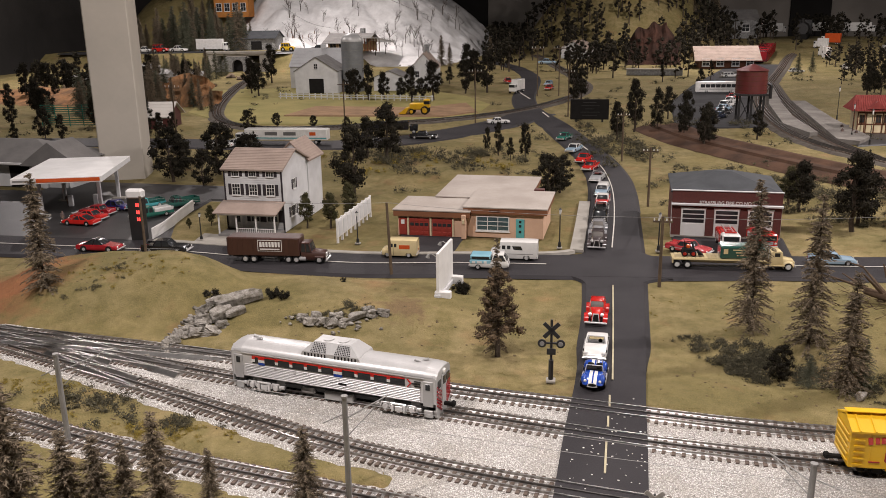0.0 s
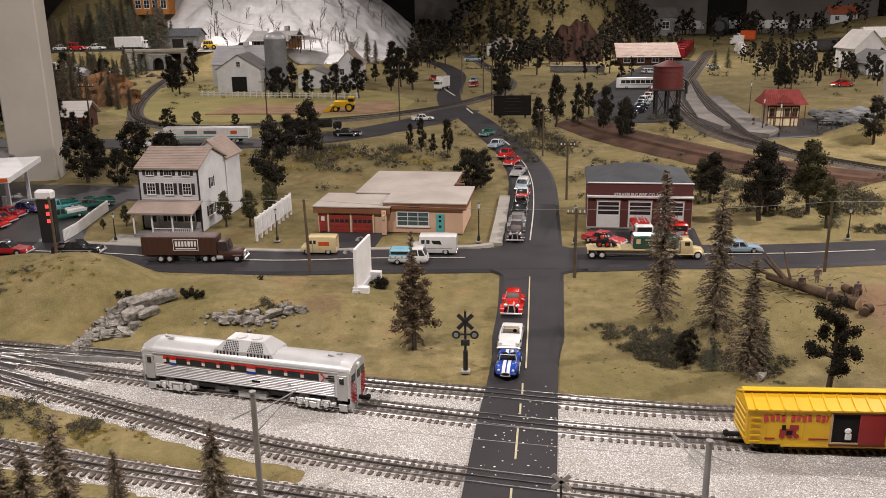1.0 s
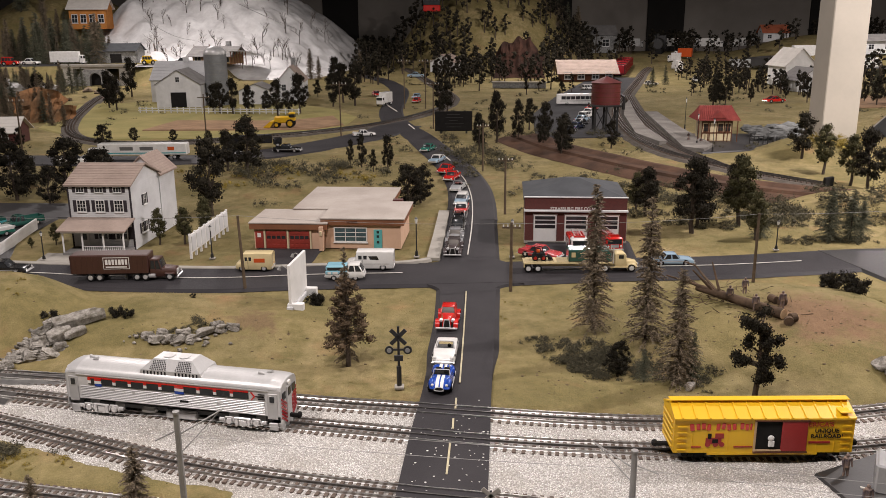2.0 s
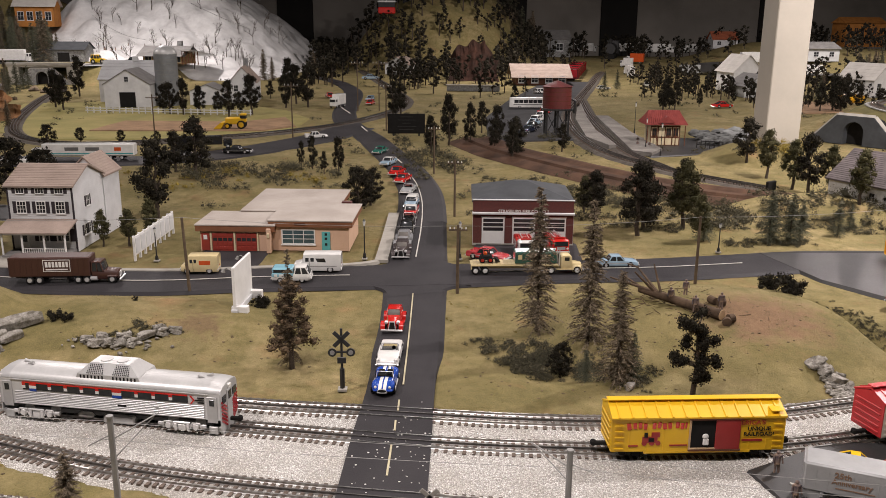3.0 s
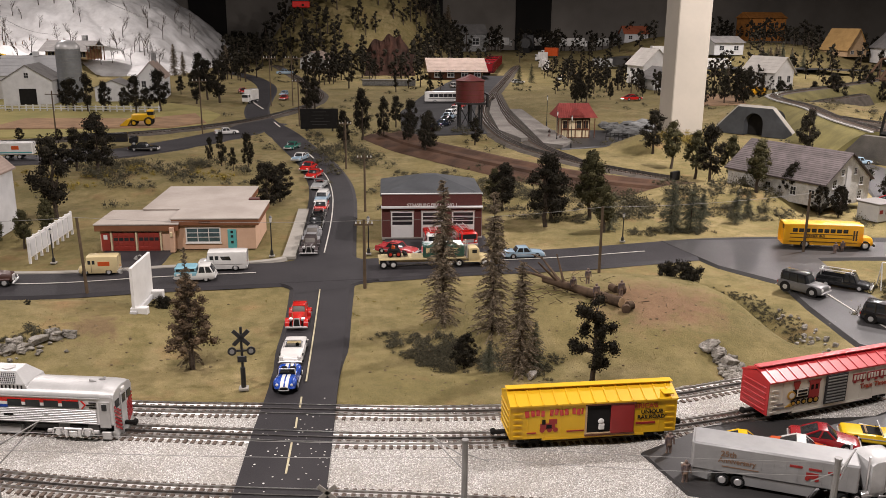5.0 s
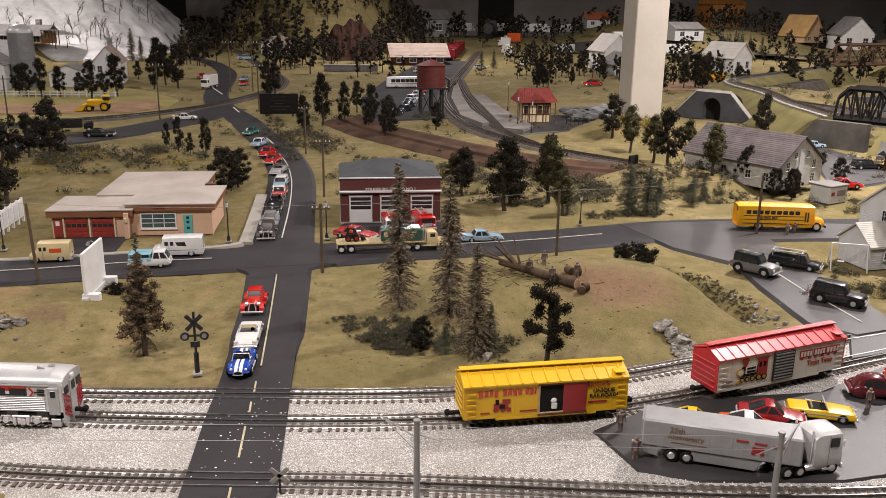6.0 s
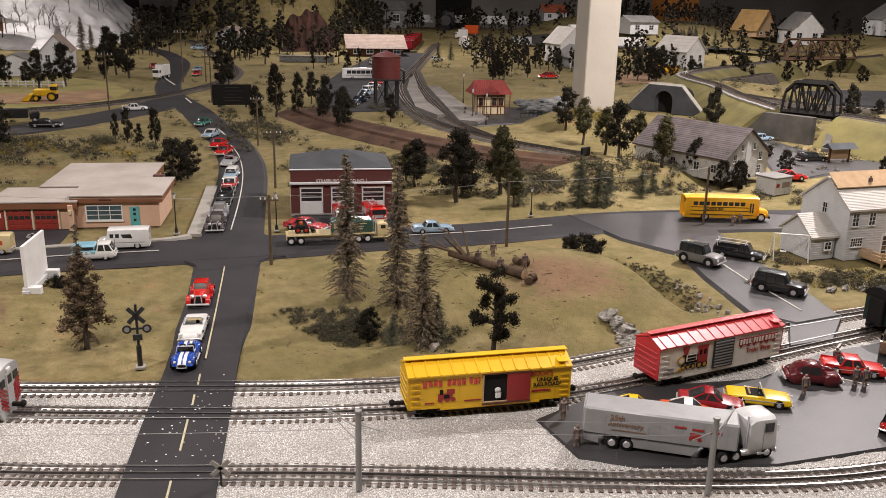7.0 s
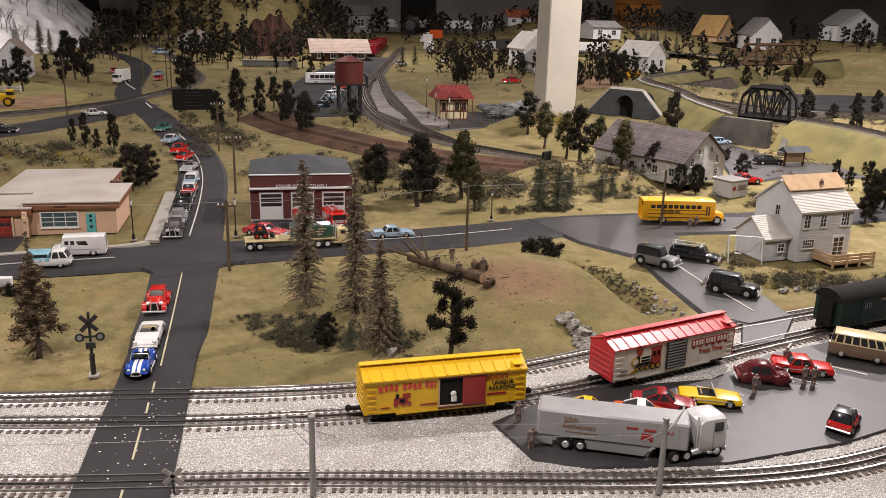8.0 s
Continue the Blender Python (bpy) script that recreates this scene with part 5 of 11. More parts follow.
blue_van(at(-0.363, 0.672, 4, 0.0045))
pickup("green flatbed truck beside the white fence", GREENP, at(-1.475, 1.02, -125, 0.004), WHITEP, 0.13, WHITEP, "trucks beside the fence")
pickup("turquoise old truck beside the white fence", TURQ, at(-1.56, 1.13, -120, 0.004), DKGREEN, 0.12, None, "trucks beside the fence")
pickup("dark teal old truck beside the white fence", DKGREEN, at(-1.46, 1.17, -125, 0.004), DKGREEN, 0.12, None, "trucks beside the fence")
v = pickup("black pickup towing a trailer with a ladder rack", BLACKP, at(1.158, 0.555, -38, 0.004), BLACKP, 0.118, None, "cars on the crossing road")
part("ladder_rack", Geo().tube([(-0.055, -0.014, 0.040), (0.02, -0.014, 0.040)], 0.001).tube([(-0.055, 0.014, 0.040), (0.02, 0.014, 0.040)], 0.001).tube([(-0.05, -0.014, 0.026), (-0.05, -0.014, 0.040), (-0.05, 0.014, 0.040), (-0.05, 0.014, 0.026)], 0.001).tube([(0.015, -0.014, 0.034), (0.015, -0.014, 0.040), (0.015, 0.014, 0.040)], 0.001), SILVERDULL, v, "pale ladder rack")


def tractor_cab(v, x, colour, style, w=0.046):
    """Lorry tractor whose fifth wheel lies at x."""
    if style == "flat":
        hull(v, [(x + 0.030, 0.010, 0.030, 0.060, w / 2, w / 2 * 0.96), (x + 0.040, 0.008, 0.030, 0.066, w / 2, w / 2 * 0.94), (x + 0.070, 0.008, 0.030, 0.066, w / 2, w / 2 * 0.92), (x + 0.076, 0.009, 0.028, 0.062, w / 2 * 0.97, w / 2 * 0.86)], colour, "cab", "boxy cab")
        part("windscreen", Geo().box((x + 0.0755, 0, 0.050), (0.0014, w * 0.80, 0.016), pose(0, 0, 0, 0, -8, 0)), GLASS, v)
        for s in (-1, 1):
            part("side_window", Geo().box((x + 0.062, s * w * 0.494, 0.050), (0.014, 0.0012, 0.014)), GLASS, v)
        part("bumper", Geo().box((x + 0.078, 0, 0.011), (0.003, w, 0.008), b=0.001), CHROME, v)
        part("grille", Geo().box((x + 0.0772, 0, 0.025), (0.0016, w * 0.62, 0.018), b=0.0005), MATTBLACK, v)
        for k in range(5):
            part("grille_bar", Geo().box((x + 0.0782, 0, 0.018 + k * 0.0035), (0.0010, w * 0.6, 0.0010)), CHROME, v)
        part("cab_step", Geo().box((x + 0.052, 0, 0.009), (0.012, w * 1.01, 0.004), b=0.0006), CHROME, v)
        for s in (-1, 1):
            part("exhaust_stack", Geo().cyl((x + 0.027, s * w * 0.40, 0.012), (x + 0.027, s * w * 0.40, 0.070), 0.0016, n=8), CHROME, v)
            part("mirror", Geo().box((x + 0.074, s * w * 0.56, 0.050), (0.002, 0.003, 0.010), b=0.0005), CHROME, v)
            part("door_seam", Geo().box((x + 0.053, s * w * 0.5, 0.038), (0.0006, 0.0012, 0.044)), GREYMETAL, v)
        front = x + 0.062
    else:
        hull(v, [(x + 0.022, 0.010, 0.026, 0.030, w / 2 * 0.86, w / 2 * 0.84), (x + 0.048, 0.009, 0.024, 0.031, w / 2 * 0.86, w / 2 * 0.72), (x + 0.078, 0.010, 0.022, 0.029, w / 2 * 0.74, w / 2 * 0.60), (x + 0.082, 0.012, 0.020, 0.026, w / 2 * 0.66, w / 2 * 0.5)], colour, "bonnet")
        cabin(v, x + 0.020, x + 0.050, x + 0.022, x + 0.044, 0.029, 0.050, w / 2 * 0.84, w / 2 * 0.76, colour)
        for s in (-1, 1):
            part("fender", Geo().box((x + 0.068, s * w * 0.40, 0.017), (0.024, 0.010, 0.005), b=0.002), colour, v)
        part("grille", Geo().box((x + 0.0825, 0, 0.019), (0.002, w * 0.4, 0.012), b=0.0006), CHROME, v)
        part("bumper", Geo().box((x + 0.086, 0, 0.009), (0.003, w, 0.005), b=0.001), CHROME, v)
        front = x + 0.068
    part("chassis", Geo().box((x + 0.020, 0, 0.013), (0.075, 0.018, 0.006), b=0.001), BLACK, v)
    for s in (-1, 1):
        part("fuel_tank", Geo().cyl((x + 0.018, s * w * 0.38, 0.012), (x + 0.034, s * w * 0.38, 0.012), 0.0058, n=10), CHROME, v)
    for wx in (x - 0.010, x + 0.010, front):
        wheel_pair(v, wx, w, 0.0095)
    for s in (-1, 1):
        part("headlight", Geo().ball((front + 0.018, s * w * 0.34, 0.016), 0.0026, 8, 5, (0.5, 1, 1)), LAMPGLASS, v)


def semi(label, box_mat, cab_mat, style, m, L, z0, z1, w=0.050, group="lorries", bend=0.0, axle=None):
    v = thing("semi_trailer_truck", label, "toy truck", group, m=m)
    box_body(v, -L, 0.0, w, z0, z1, box_mat, "trailer", b=0.0025)
    for k in range(1, 14):
        for s in (-1, 1):
            part("seam", Geo().box((-L * k / 14, s * (w / 2 + 0.0002), (z0 + z1) / 2), (0.0008, 0.0007, (z1 - z0) * 0.9)), box_mat, v)
    part("rear_door", Geo().box((-L - 0.0006, 0, (z0 + z1) / 2), (0.0016, w * 0.9, (z1 - z0) * 0.92), b=0.0004), box_mat, v)
    part("underframe", Geo().box((-L * 0.5, 0, z0 - 0.003), (L * 0.92, w * 0.4, 0.005)), BLACK, v)
    axle = -L * 0.76 if axle is None else axle
    for wx in (axle, axle + 0.022):
        wheel_pair(v, wx, w * 0.98, 0.0098)
    part("landing_gear", Geo().box((-L * 0.30, 0, z0 * 0.55), (0.004, w * 0.7, z0 * 0.9)), BLACK, v)
    before = set(v.children)
    tractor_cab(v, -0.020, cab_mat, style, w * 0.94)
    for ob in v.children:
        if ob not in before:
            ob.matrix_basis = pose(-0.020, 0, 0, 0, 0, bend) @ pose(0.020, 0, 0) @ ob.matrix_basis
    return v


tr = semi("brown box trailer with a dark tractor on the cross street", BROWNP, BROWNP, "nose", at(-0.835, 0.650, 6, 0.0045), 0.185, 0.018, 0.066, 0.050)
for s in (-1, 1):
    part("sign_panel", Geo().box((-0.075, s * 0.0258, 0.046), (0.062, 0.0008, 0.029)), WHITEP, tr, "white advertising panel")
    part("sign_panel", Geo().box((-0.075, s * 0.0262, 0.046), (0.059, 0.0008, 0.026)), BROWNP, tr, "brown field of the panel")
    for k, wd in enumerate((0.006, 0.0055, 0.0055, 0.005, 0.006, 0.0055, 0.005)):
        part("sign_bar", Geo().box((-0.098 + k * 0.0078, s * 0.0267, 0.049), (wd, 0.0008, 0.013), b=0.0002), WHITEP, tr, "white lettering shape")
    part("sign_bar", Geo().box((-0.075, s * 0.0267, 0.037), (0.050, 0.0008, 0.003)), WHITEP, tr, "white lettering bar")

# Trailer paint is darkened to carry the shade on its near side.
tr = semi("silver-white box trailer with a white cab-over tractor", paint(0.30, 0.30, 0.297, 0.35), paint(0.60, 0.60, 0.59, 0.3), "flat", at(0.696, -0.329, -22.5, 0.0016) @ Matrix.Scale(0.93, 4), 0.222, 0.021, 0.064, 0.052, bend=30, axle=-0.178)
GOLD = paint(0.22, 0.13, 0.08, 0.5, 0.0)
for s in (-1, 1):
    part("side_skirt", Geo().prism([(-0.150, 0.006), (-0.062, 0.005), (-0.052, 0.021), (-0.150, 0.021)], s * 0.0225, s * 0.0240), paint(0.30, 0.30, 0.297, 0.35), tr, "silver side skirt")
    part("side_skirt", Geo().prism([(-0.222, 0.010), (-0.198, 0.006), (-0.198, 0.021), (-0.222, 0.021)], s * 0.0225, s * 0.0240), paint(0.30, 0.30, 0.297, 0.35), tr, "silver side skirt")
lettering("25th", 0.012, pose(-0.172, -0.0266, 0.052), GOLD, tr, label="faded gold lettering")
lettering("Anniversary", 0.0105, pose(-0.160, -0.0266, 0.042), GOLD, tr, label="faded gold lettering")
part("sign_bar", Geo().box((-0.155, -0.0264, 0.0325), (0.05, 0.0006, 0.0014)), GOLD, tr)
for k in range(3):
    part("sign_bar", Geo().box((-0.082 + k * 0.025, -0.0265, 0.050 - k * 0.001), (0.017, 0.0008, 0.0038), b=0.0003), DOORRED, tr, "red lettering shape")
part("emblem", Geo().box((-0.060, -0.0264, 0.039), (0.016, 0.0006, 0.009)).cyl((-0.066, -0.0268, 0.034), (-0.066, -0.0260, 0.034), 0.0032).cyl((-0.054, -0.0268, 0.034), (-0.054, -0.0260, 0.034), 0.0032), DOORRED, tr, "small red engine emblem")


def landscape_truck(m):
    v = thing("landscape_truck", "cream truck with a dark green box and a long cream flatbed", "toy truck", m=m)
    part("flatbed", Geo().box((-0.098, 0, 0.0235), (0.215, 0.048, 0.004), b=0.001), CREAMP, v)
    for k in range(11):
        part("bed_plank", Geo().box((-0.196 + k * 0.0095, 0, 0.0262), (0.0085, 0.046, 0.0012), b=0.0003), CREAMP, v)
    part("tailboard", Geo().box((-0.2065, 0, 0.0195), (0.003, 0.048, 0.012), b=0.0006), CREAMP, v)
    part("chassis", Geo().box((-0.05, 0, 0.016), (0.25, 0.016, 0.008), b=0.001), CREAMP, v)
    box_body(v, -0.098, 0.006, 0.046, 0.026, 0.0575, DKGREEN, "box", "dark green box with pale writing", 0.003)
    for k, wd in enumerate((0.060, 0.046, 0.040)):
        part("sign_bar", Geo().box((-0.040, -0.0234, 0.049 - k * 0.0065), (wd, 0.0006, 0.0022)), CREAMP, v)
    part("sign_bar", Geo().box((-0.086, -0.0234, 0.045), (0.010, 0.0006, 0.012)), CREAMP, v)
    hull(v, [(0.028, 0.012, 0.022, 0.028, 0.019, 0.018), (0.052, 0.012, 0.021, 0.028, 0.018, 0.014), (0.070, 0.012, 0.019, 0.025, 0.013, 0.010)], CREAMP, "bonnet")
    hull(v, [(0.018, 0.012, 0.026, 0.0455, 0.020, 0.0175), (0.024, 0.012, 0.026, 0.0485, 0.0205, 0.0180), (0.038, 0.012, 0.026, 0.0485, 0.0205, 0.0175), (0.045, 0.012, 0.026, 0.0430, 0.0195, 0.0165)], CREAMP, "cab")
    for s in (-1, 1):
        part("side_window", Geo().box((0.032, s * 0.0202, 0.0385), (0.012, 0.0012, 0.009), b=0.0004), GLASS, v)
        part("fender", Geo().ball((0.058, s * 0.0175, 0.0125), 0.0125, 12, 7, (1.15, 0.42, 0.85)), CREAMP, v, smooth=True)
        part("exhaust_stack", Geo().cyl((0.0135, s * 0.016, 0.020), (0.0135, s * 0.016, 0.060), 0.0014, n=8), CHROME, v)
        part("running_board", Geo().box((0.028, s * 0.0195, 0.0125), (0.044, 0.008, 0.002), b=0.0005), CREAMP, v)
    part("windscreen", Geo().box((0.0435, 0, 0.0395), (0.0014, 0.030, 0.009), pose(0, 0, 0, 0, -14, 0)), GLASS, v)
    for wx in (-0.196, -0.172, -0.030, -0.007, 0.058):
        wheel_pair(v, wx, 0.047, 0.0098, WHITEP)
    part("bumper", Geo().box((0.0735, 0, 0.0115), (0.003, 0.044, 0.005), b=0.001), CHROME, v)
    return v


landscape_truck(at(0.274, 0.778, 4, 0.0045))
v = thing("skid_loader", "small black and red skid loader on the flatbed", "toy loader", m=at(0.106, 0.765, 4, 0.0312))
part("body", Geo().box((0, 0, 0.013), (0.030, 0.020, 0.012), b=0.002), MATTBLACK, v)
for s in (-0.008, 0.008):
    part("cage_bar", Geo().tube([(-0.010, s, 0.019), (-0.010, s, 0.034), (0.008, s, 0.032), (0.010, s, 0.019)], 0.001), MATTBLACK, v)
part("seat", Geo().box((-0.002, 0, 0.023), (0.009, 0.009, 0.009), b=0.002), ORANGE, v)
part("bucket", Geo().prism([(0.022, 0.004), (0.034, 0.004), (0.022, 0.014)], -0.012, 0.012), MATTBLACK, v)
for x in (-0.010, 0.010):
    wheel_pair(v, x, 0.026, 0.0075, REDLENS)


def fire_engine(m, label, white):
    v = thing("fire_engine", label, "toy fire engine", "fire engines", m=m)
    box_body(v, -0.062, 0.020, 0.046, 0.010, 0.040, RED, "body", b=0.003)
    box_body(v, 0.018, 0.052, 0.046, 0.010, 0.046, WHITEP if white else RED, "cab", "white cab" if white else "red cab", 0.004)
    part("windscreen", Geo().box((0.0525, 0, 0.035), (0.0012, 0.038, 0.012)), GLASS, v)
    for s in (-1, 1):
        part("side_window", Geo().box((0.038, s * 0.0232, 0.035), (0.016, 0.001, 0.011)), GLASS, v)
        part("locker", Geo().box((-0.025, s * 0.0232, 0.024), (0.045, 0.001, 0.014), b=0.0003), CHROME, v)
        part("ladder_rail", Geo().box((-0.015, s * 0.009, 0.046), (0.085, 0.0014, 0.004)), SILVERDULL, v)
    part("ladder_rungs", Geo().box((-0.05, 0, 0.046), (0.001, 0.018, 0.0012)).box((-0.035, 0, 0.046), (0.001, 0.018, 0.0012)).box((-0.02, 0, 0.046), (0.001, 0.018, 0.0012)).box((-0.005, 0, 0.046), (0.001, 0.018, 0.0012)), SILVERDULL, v)
    part("beacon", Geo().box((0.034, 0, 0.048), (0.006, 0.030, 0.004), b=0.001), REDLENS, v)
    part("bumper", Geo().box((0.055, 0, 0.013), (0.004, 0.046, 0.006), b=0.001), CHROME, v)
    part("grille", Geo().box((0.0528, 0, 0.023), (0.0014, 0.022, 0.008)), CHROME, v)
    for x in (-0.038, 0.034):
        wheel_pair(v, x, 0.046, 0.0095)
    for s in (-1, 1):
        part("headlight", Geo().ball((0.053, s * 0.017, 0.022), 0.003, 8, 5, (0.5, 1, 1)), LAMPGLASS, v)


fire_engine(at(0.215, 0.955, -86, 0.004), "white-cabbed fire engine before the firehouse", True)
fire_engine(at(0.302, 0.975, -80, 0.004), "red fire engine before the firehouse", False)


def school_bus(m):
    v = thing("school_bus", "yellow school bus turning at the paved junction", "toy bus", m=m)
    hull(v, [(-0.118, 0.012, 0.040, 0.064, 0.026, 0.022), (-0.112, 0.010, 0.045, 0.070, 0.028, 0.025), (0.066, 0.010, 0.045, 0.070, 0.028, 0.025), (0.072, 0.010, 0.045, 0.066, 0.028, 0.024)], BUSYELLOW)
    hull(v, [(0.070, 0.010, 0.026, 0.036, 0.024, 0.020), (0.105, 0.010, 0.024, 0.033, 0.021, 0.016), (0.112, 0.013, 0.022, 0.027, 0.018, 0.013)], BUSYELLOW, "bonnet")
    for s in (-1, 1):
        for k in range(9):
            win = part("side_window", Geo().box((-0.098 + k * 0.0165, s * 0.0278, 0.051), (0.0125, 0.0016, 0.0105), b=0.0004), GLASS, v)
            part("sash", Geo().box((-0.098 + k * 0.0165, s * 0.0287, 0.0515), (0.0125, 0.0006, 0.0008)), BLACK, win)
        for z in (0.020, 0.031, 0.041):
            part("rub_rail", Geo().box((-0.022, s * 0.0284, z), (0.178, 0.0010, 0.0016)), BLACK, v)
        part("fender", Geo().box((0.088, s * 0.022, 0.020), (0.028, 0.010, 0.006), b=0.002), BUSYELLOW, v)
    for dx in (0.056, 0.063):
        part("door_leaf", Geo().box((dx, -0.0284, 0.038), (0.0058, 0.0012, 0.036), b=0.0003), BUSYELLOW, v)
        part("door_glass", Geo().box((dx, -0.0291, 0.040), (0.0036, 0.0006, 0.028)), GLASS, v)
    lettering("SCHOOL BUS", 0.0085, pose(-0.045, -0.0291, 0.036), BLACK, v, label="black lettering")
    part("windscreen", Geo().box((0.0725, 0, 0.054), (0.0014, 0.044, 0.014)), GLASS, v)
    part("rear_window", Geo().box((-0.1185, 0, 0.052), (0.0014, 0.036, 0.011)), GLASS, v)
    for x in (-0.068, 0.090):
        wheel_pair(v, x, 0.055, 0.0125, CHROME)
    part("bumper", Geo().box((0.114, 0, 0.013), (0.004, 0.050, 0.007), b=0.001), BLACK, v)
    for s in (-1, 1):
        part("headlight", Geo().ball((0.110, s * 0.015, 0.024), 0.003, 8, 5, (0.5, 1, 1)), LAMPGLASS, v)
    return v


school_bus(at(1.300, 0.905, -10, 0.006))


def far_lorry(label, colour, m, L, H, cab=WHITEP):
    v = thing("box_lorry", label, "toy truck", "lorries behind the town", m=m)
    w = 0.055
    box_body(v, -L / 2, L / 2, w, 0.02, H, colour, "box", b=0.003)
    box_body(v, L / 2 + 0.004, L / 2 + 0.045, w * 0.94, 0.012, H * 0.72, cab, "cab", b=0.004)
    part("windscreen", Geo().box((L / 2 + 0.0455, 0, H * 0.55), (0.0015, w * 0.8, H * 0.2)), GLASS, v)
    for s in (-1, 1):
        part("side_window", Geo().box((L / 2 + 0.03, s * w * 0.472, H * 0.55), (0.018, 0.0012, H * 0.18)), GLASS, v)
    for x in (-L * 0.36, -L * 0.24, L / 2 + 0.025):
        wheel_pair(v, x, w * 0.95, 0.011)
    return v


far_lorry("white van body truck on the far road", WHITEP, at(-0.86, 4.95, -108, 0.004), 0.12, 0.095)
t = far_lorry("long white trailer lorry on the upper road", WHITEP, at(-1.62, 2.46, 185, 0.004), 0.40, 0.072)
part("stripe", Geo().box((0, 0, 0.030), (0.392, 0.0556, 0.005)), TURQ, t, "turquoise side stripe")
for u in (-0.02, 0.07):
    part("side_panel", Geo().box((u, 0, 0.050), (0.06, 0.0558, 0.016), b=0.0004), GREYP, t, "dark graphic panel")
part("side_panel", Geo().box((-0.13, 0, 0.050), (0.03, 0.0558, 0.016), b=0.0004), ORANGE, t, "orange graphic panel")
car("white sedan on the upper road", WHITEP, at(-1.90, 2.33, 184, 0.002), 0.13, 0.052, 0.04, "sedan", group="cars behind the town")
t = far_lorry("black flatbed lorry on the upper road", BLACKP, at(-1.24, 2.83, 12, 0.004), 0.22, 0.06, BLACKP)
v = thing("coach", "white coach with dark side windows at the station yard", "toy bus", m=at(0.53, 5.0, 4, 0.004) @ Matrix.Scale(0.78, 4))
hull(v, [(-0.17, 0.012, 0.06, 0.092, 0.031, 0.026), (-0.165, 0.010, 0.06, 0.100, 0.032, 0.028), (0.165, 0.010, 0.06, 0.100, 0.032, 0.028), (0.172, 0.014, 0.058, 0.090, 0.030, 0.025)], WHITEP)
for s in (-1, 1):
    for k in range(7):
        part("side_window", Geo().box((-0.132 + k * 0.044, s * 0.0318, 0.064), (0.040, 0.0016, 0.030), b=0.0005), GLASS, v)
    part("side_stripe", Geo().box((0, s * 0.0324, 0.036), (0.32, 0.0010, 0.006)), GREYP, v)
part("windscreen", Geo().box((0.171, 0, 0.066), (0.0016, 0.050, 0.030)), GLASS, v)
for x in (-0.10, 0.11):
    wheel_pair(v, x, 0.063, 0.014)
far_lorry("orange lorry beside the far track", ORANGE, at(2.33, 10.3, 150, 0.004), 0.18, 0.13)
far_lorry("white lorry beside the orange lorry", WHITEP, at(2.16, 10.0, 140, 0.004), 0.12, 0.12)
far_lorry("small white lorry in the row by the far track", WHITEP, at(2.02, 9.2, 100, 0.004), 0.10, 0.12)
far_lorry("white box lorry in the row by the far track", WHITEP, at(1.96, 8.7, 95, 0.004), 0.10, 0.13)
for lx, ly, lt, ll in ((1.55, 11.9, 0, 0.35), (2.45, 12.2, 10, 0.30), (2.95, 12.0, -8, 0.42), (3.6, 12.3, 4, 0.36), (1.95, 12.4, -12, 0.22)):
    far_lorry("white trailer lorry on the road by the hall wall", WHITEP, at(lx, ly, lt, 0.05), ll, 0.14)
far_lorry("white tank lorry on the far road", WHITEP, at(4.0, 8.9, 10, 0.0), 0.42, 0.13)
far_lorry("white lorry on the far hill road", WHITEP, at(3.7, 9.8, 20, 0.0), 0.40, 0.15)
far_lorry("grey trailer lorry among the far trees", SILVERP, at(2.9, 9.4, 5, 0.0), 0.45, 0.12)


def harvester(m):
    v = thing("harvester", "yellow harvester in the stubble field", "toy harvester", m=m)
    box_body(v, -0.07, 0.05, 0.07, 0.035, 0.085, YELLOWBOX, "body", b=0.006)
    box_body(v, 0.04, 0.085, 0.06, 0.05, 0.115, YELLOWBOX, "cab", b=0.004)
    part("cab_glass", Geo().box((0.064, 0, 0.09), (0.045, 0.062, 0.025)), GLASS, v)
    part("header", Geo().prism([(-0.155, 0.005), (-0.10, 0.005), (-0.07, 0.05), (-0.10, 0.05)], -0.06, 0.06), YELLOWBOX, v)
    wheel_pair(v, 0.05, 0.09, 0.032, YELLOWBOX, 0.02)
    wheel_pair(v, -0.055, 0.085, 0.022, YELLOWBOX, 0.016)


harvester(at(-1.26, 3.58, 4, 0.01) @ Matrix.Scale(0.75, 4))
v = thing("tanker", "small yellow tank wagon on the far yard", "toy truck", m=at(3.05, 5.5, 10))
part("tank", Geo().cyl((-0.08, 0, 0.05), (0.06, 0, 0.05), 0.035, n=14), BUSYELLOW, v, smooth=True)
box_body(v, 0.065, 0.11, 0.06, 0.015, 0.075, BUSYELLOW, "cab", b=0.004)
for x in (-0.05, 0.085):
    wheel_pair(v, x, 0.06, 0.014)

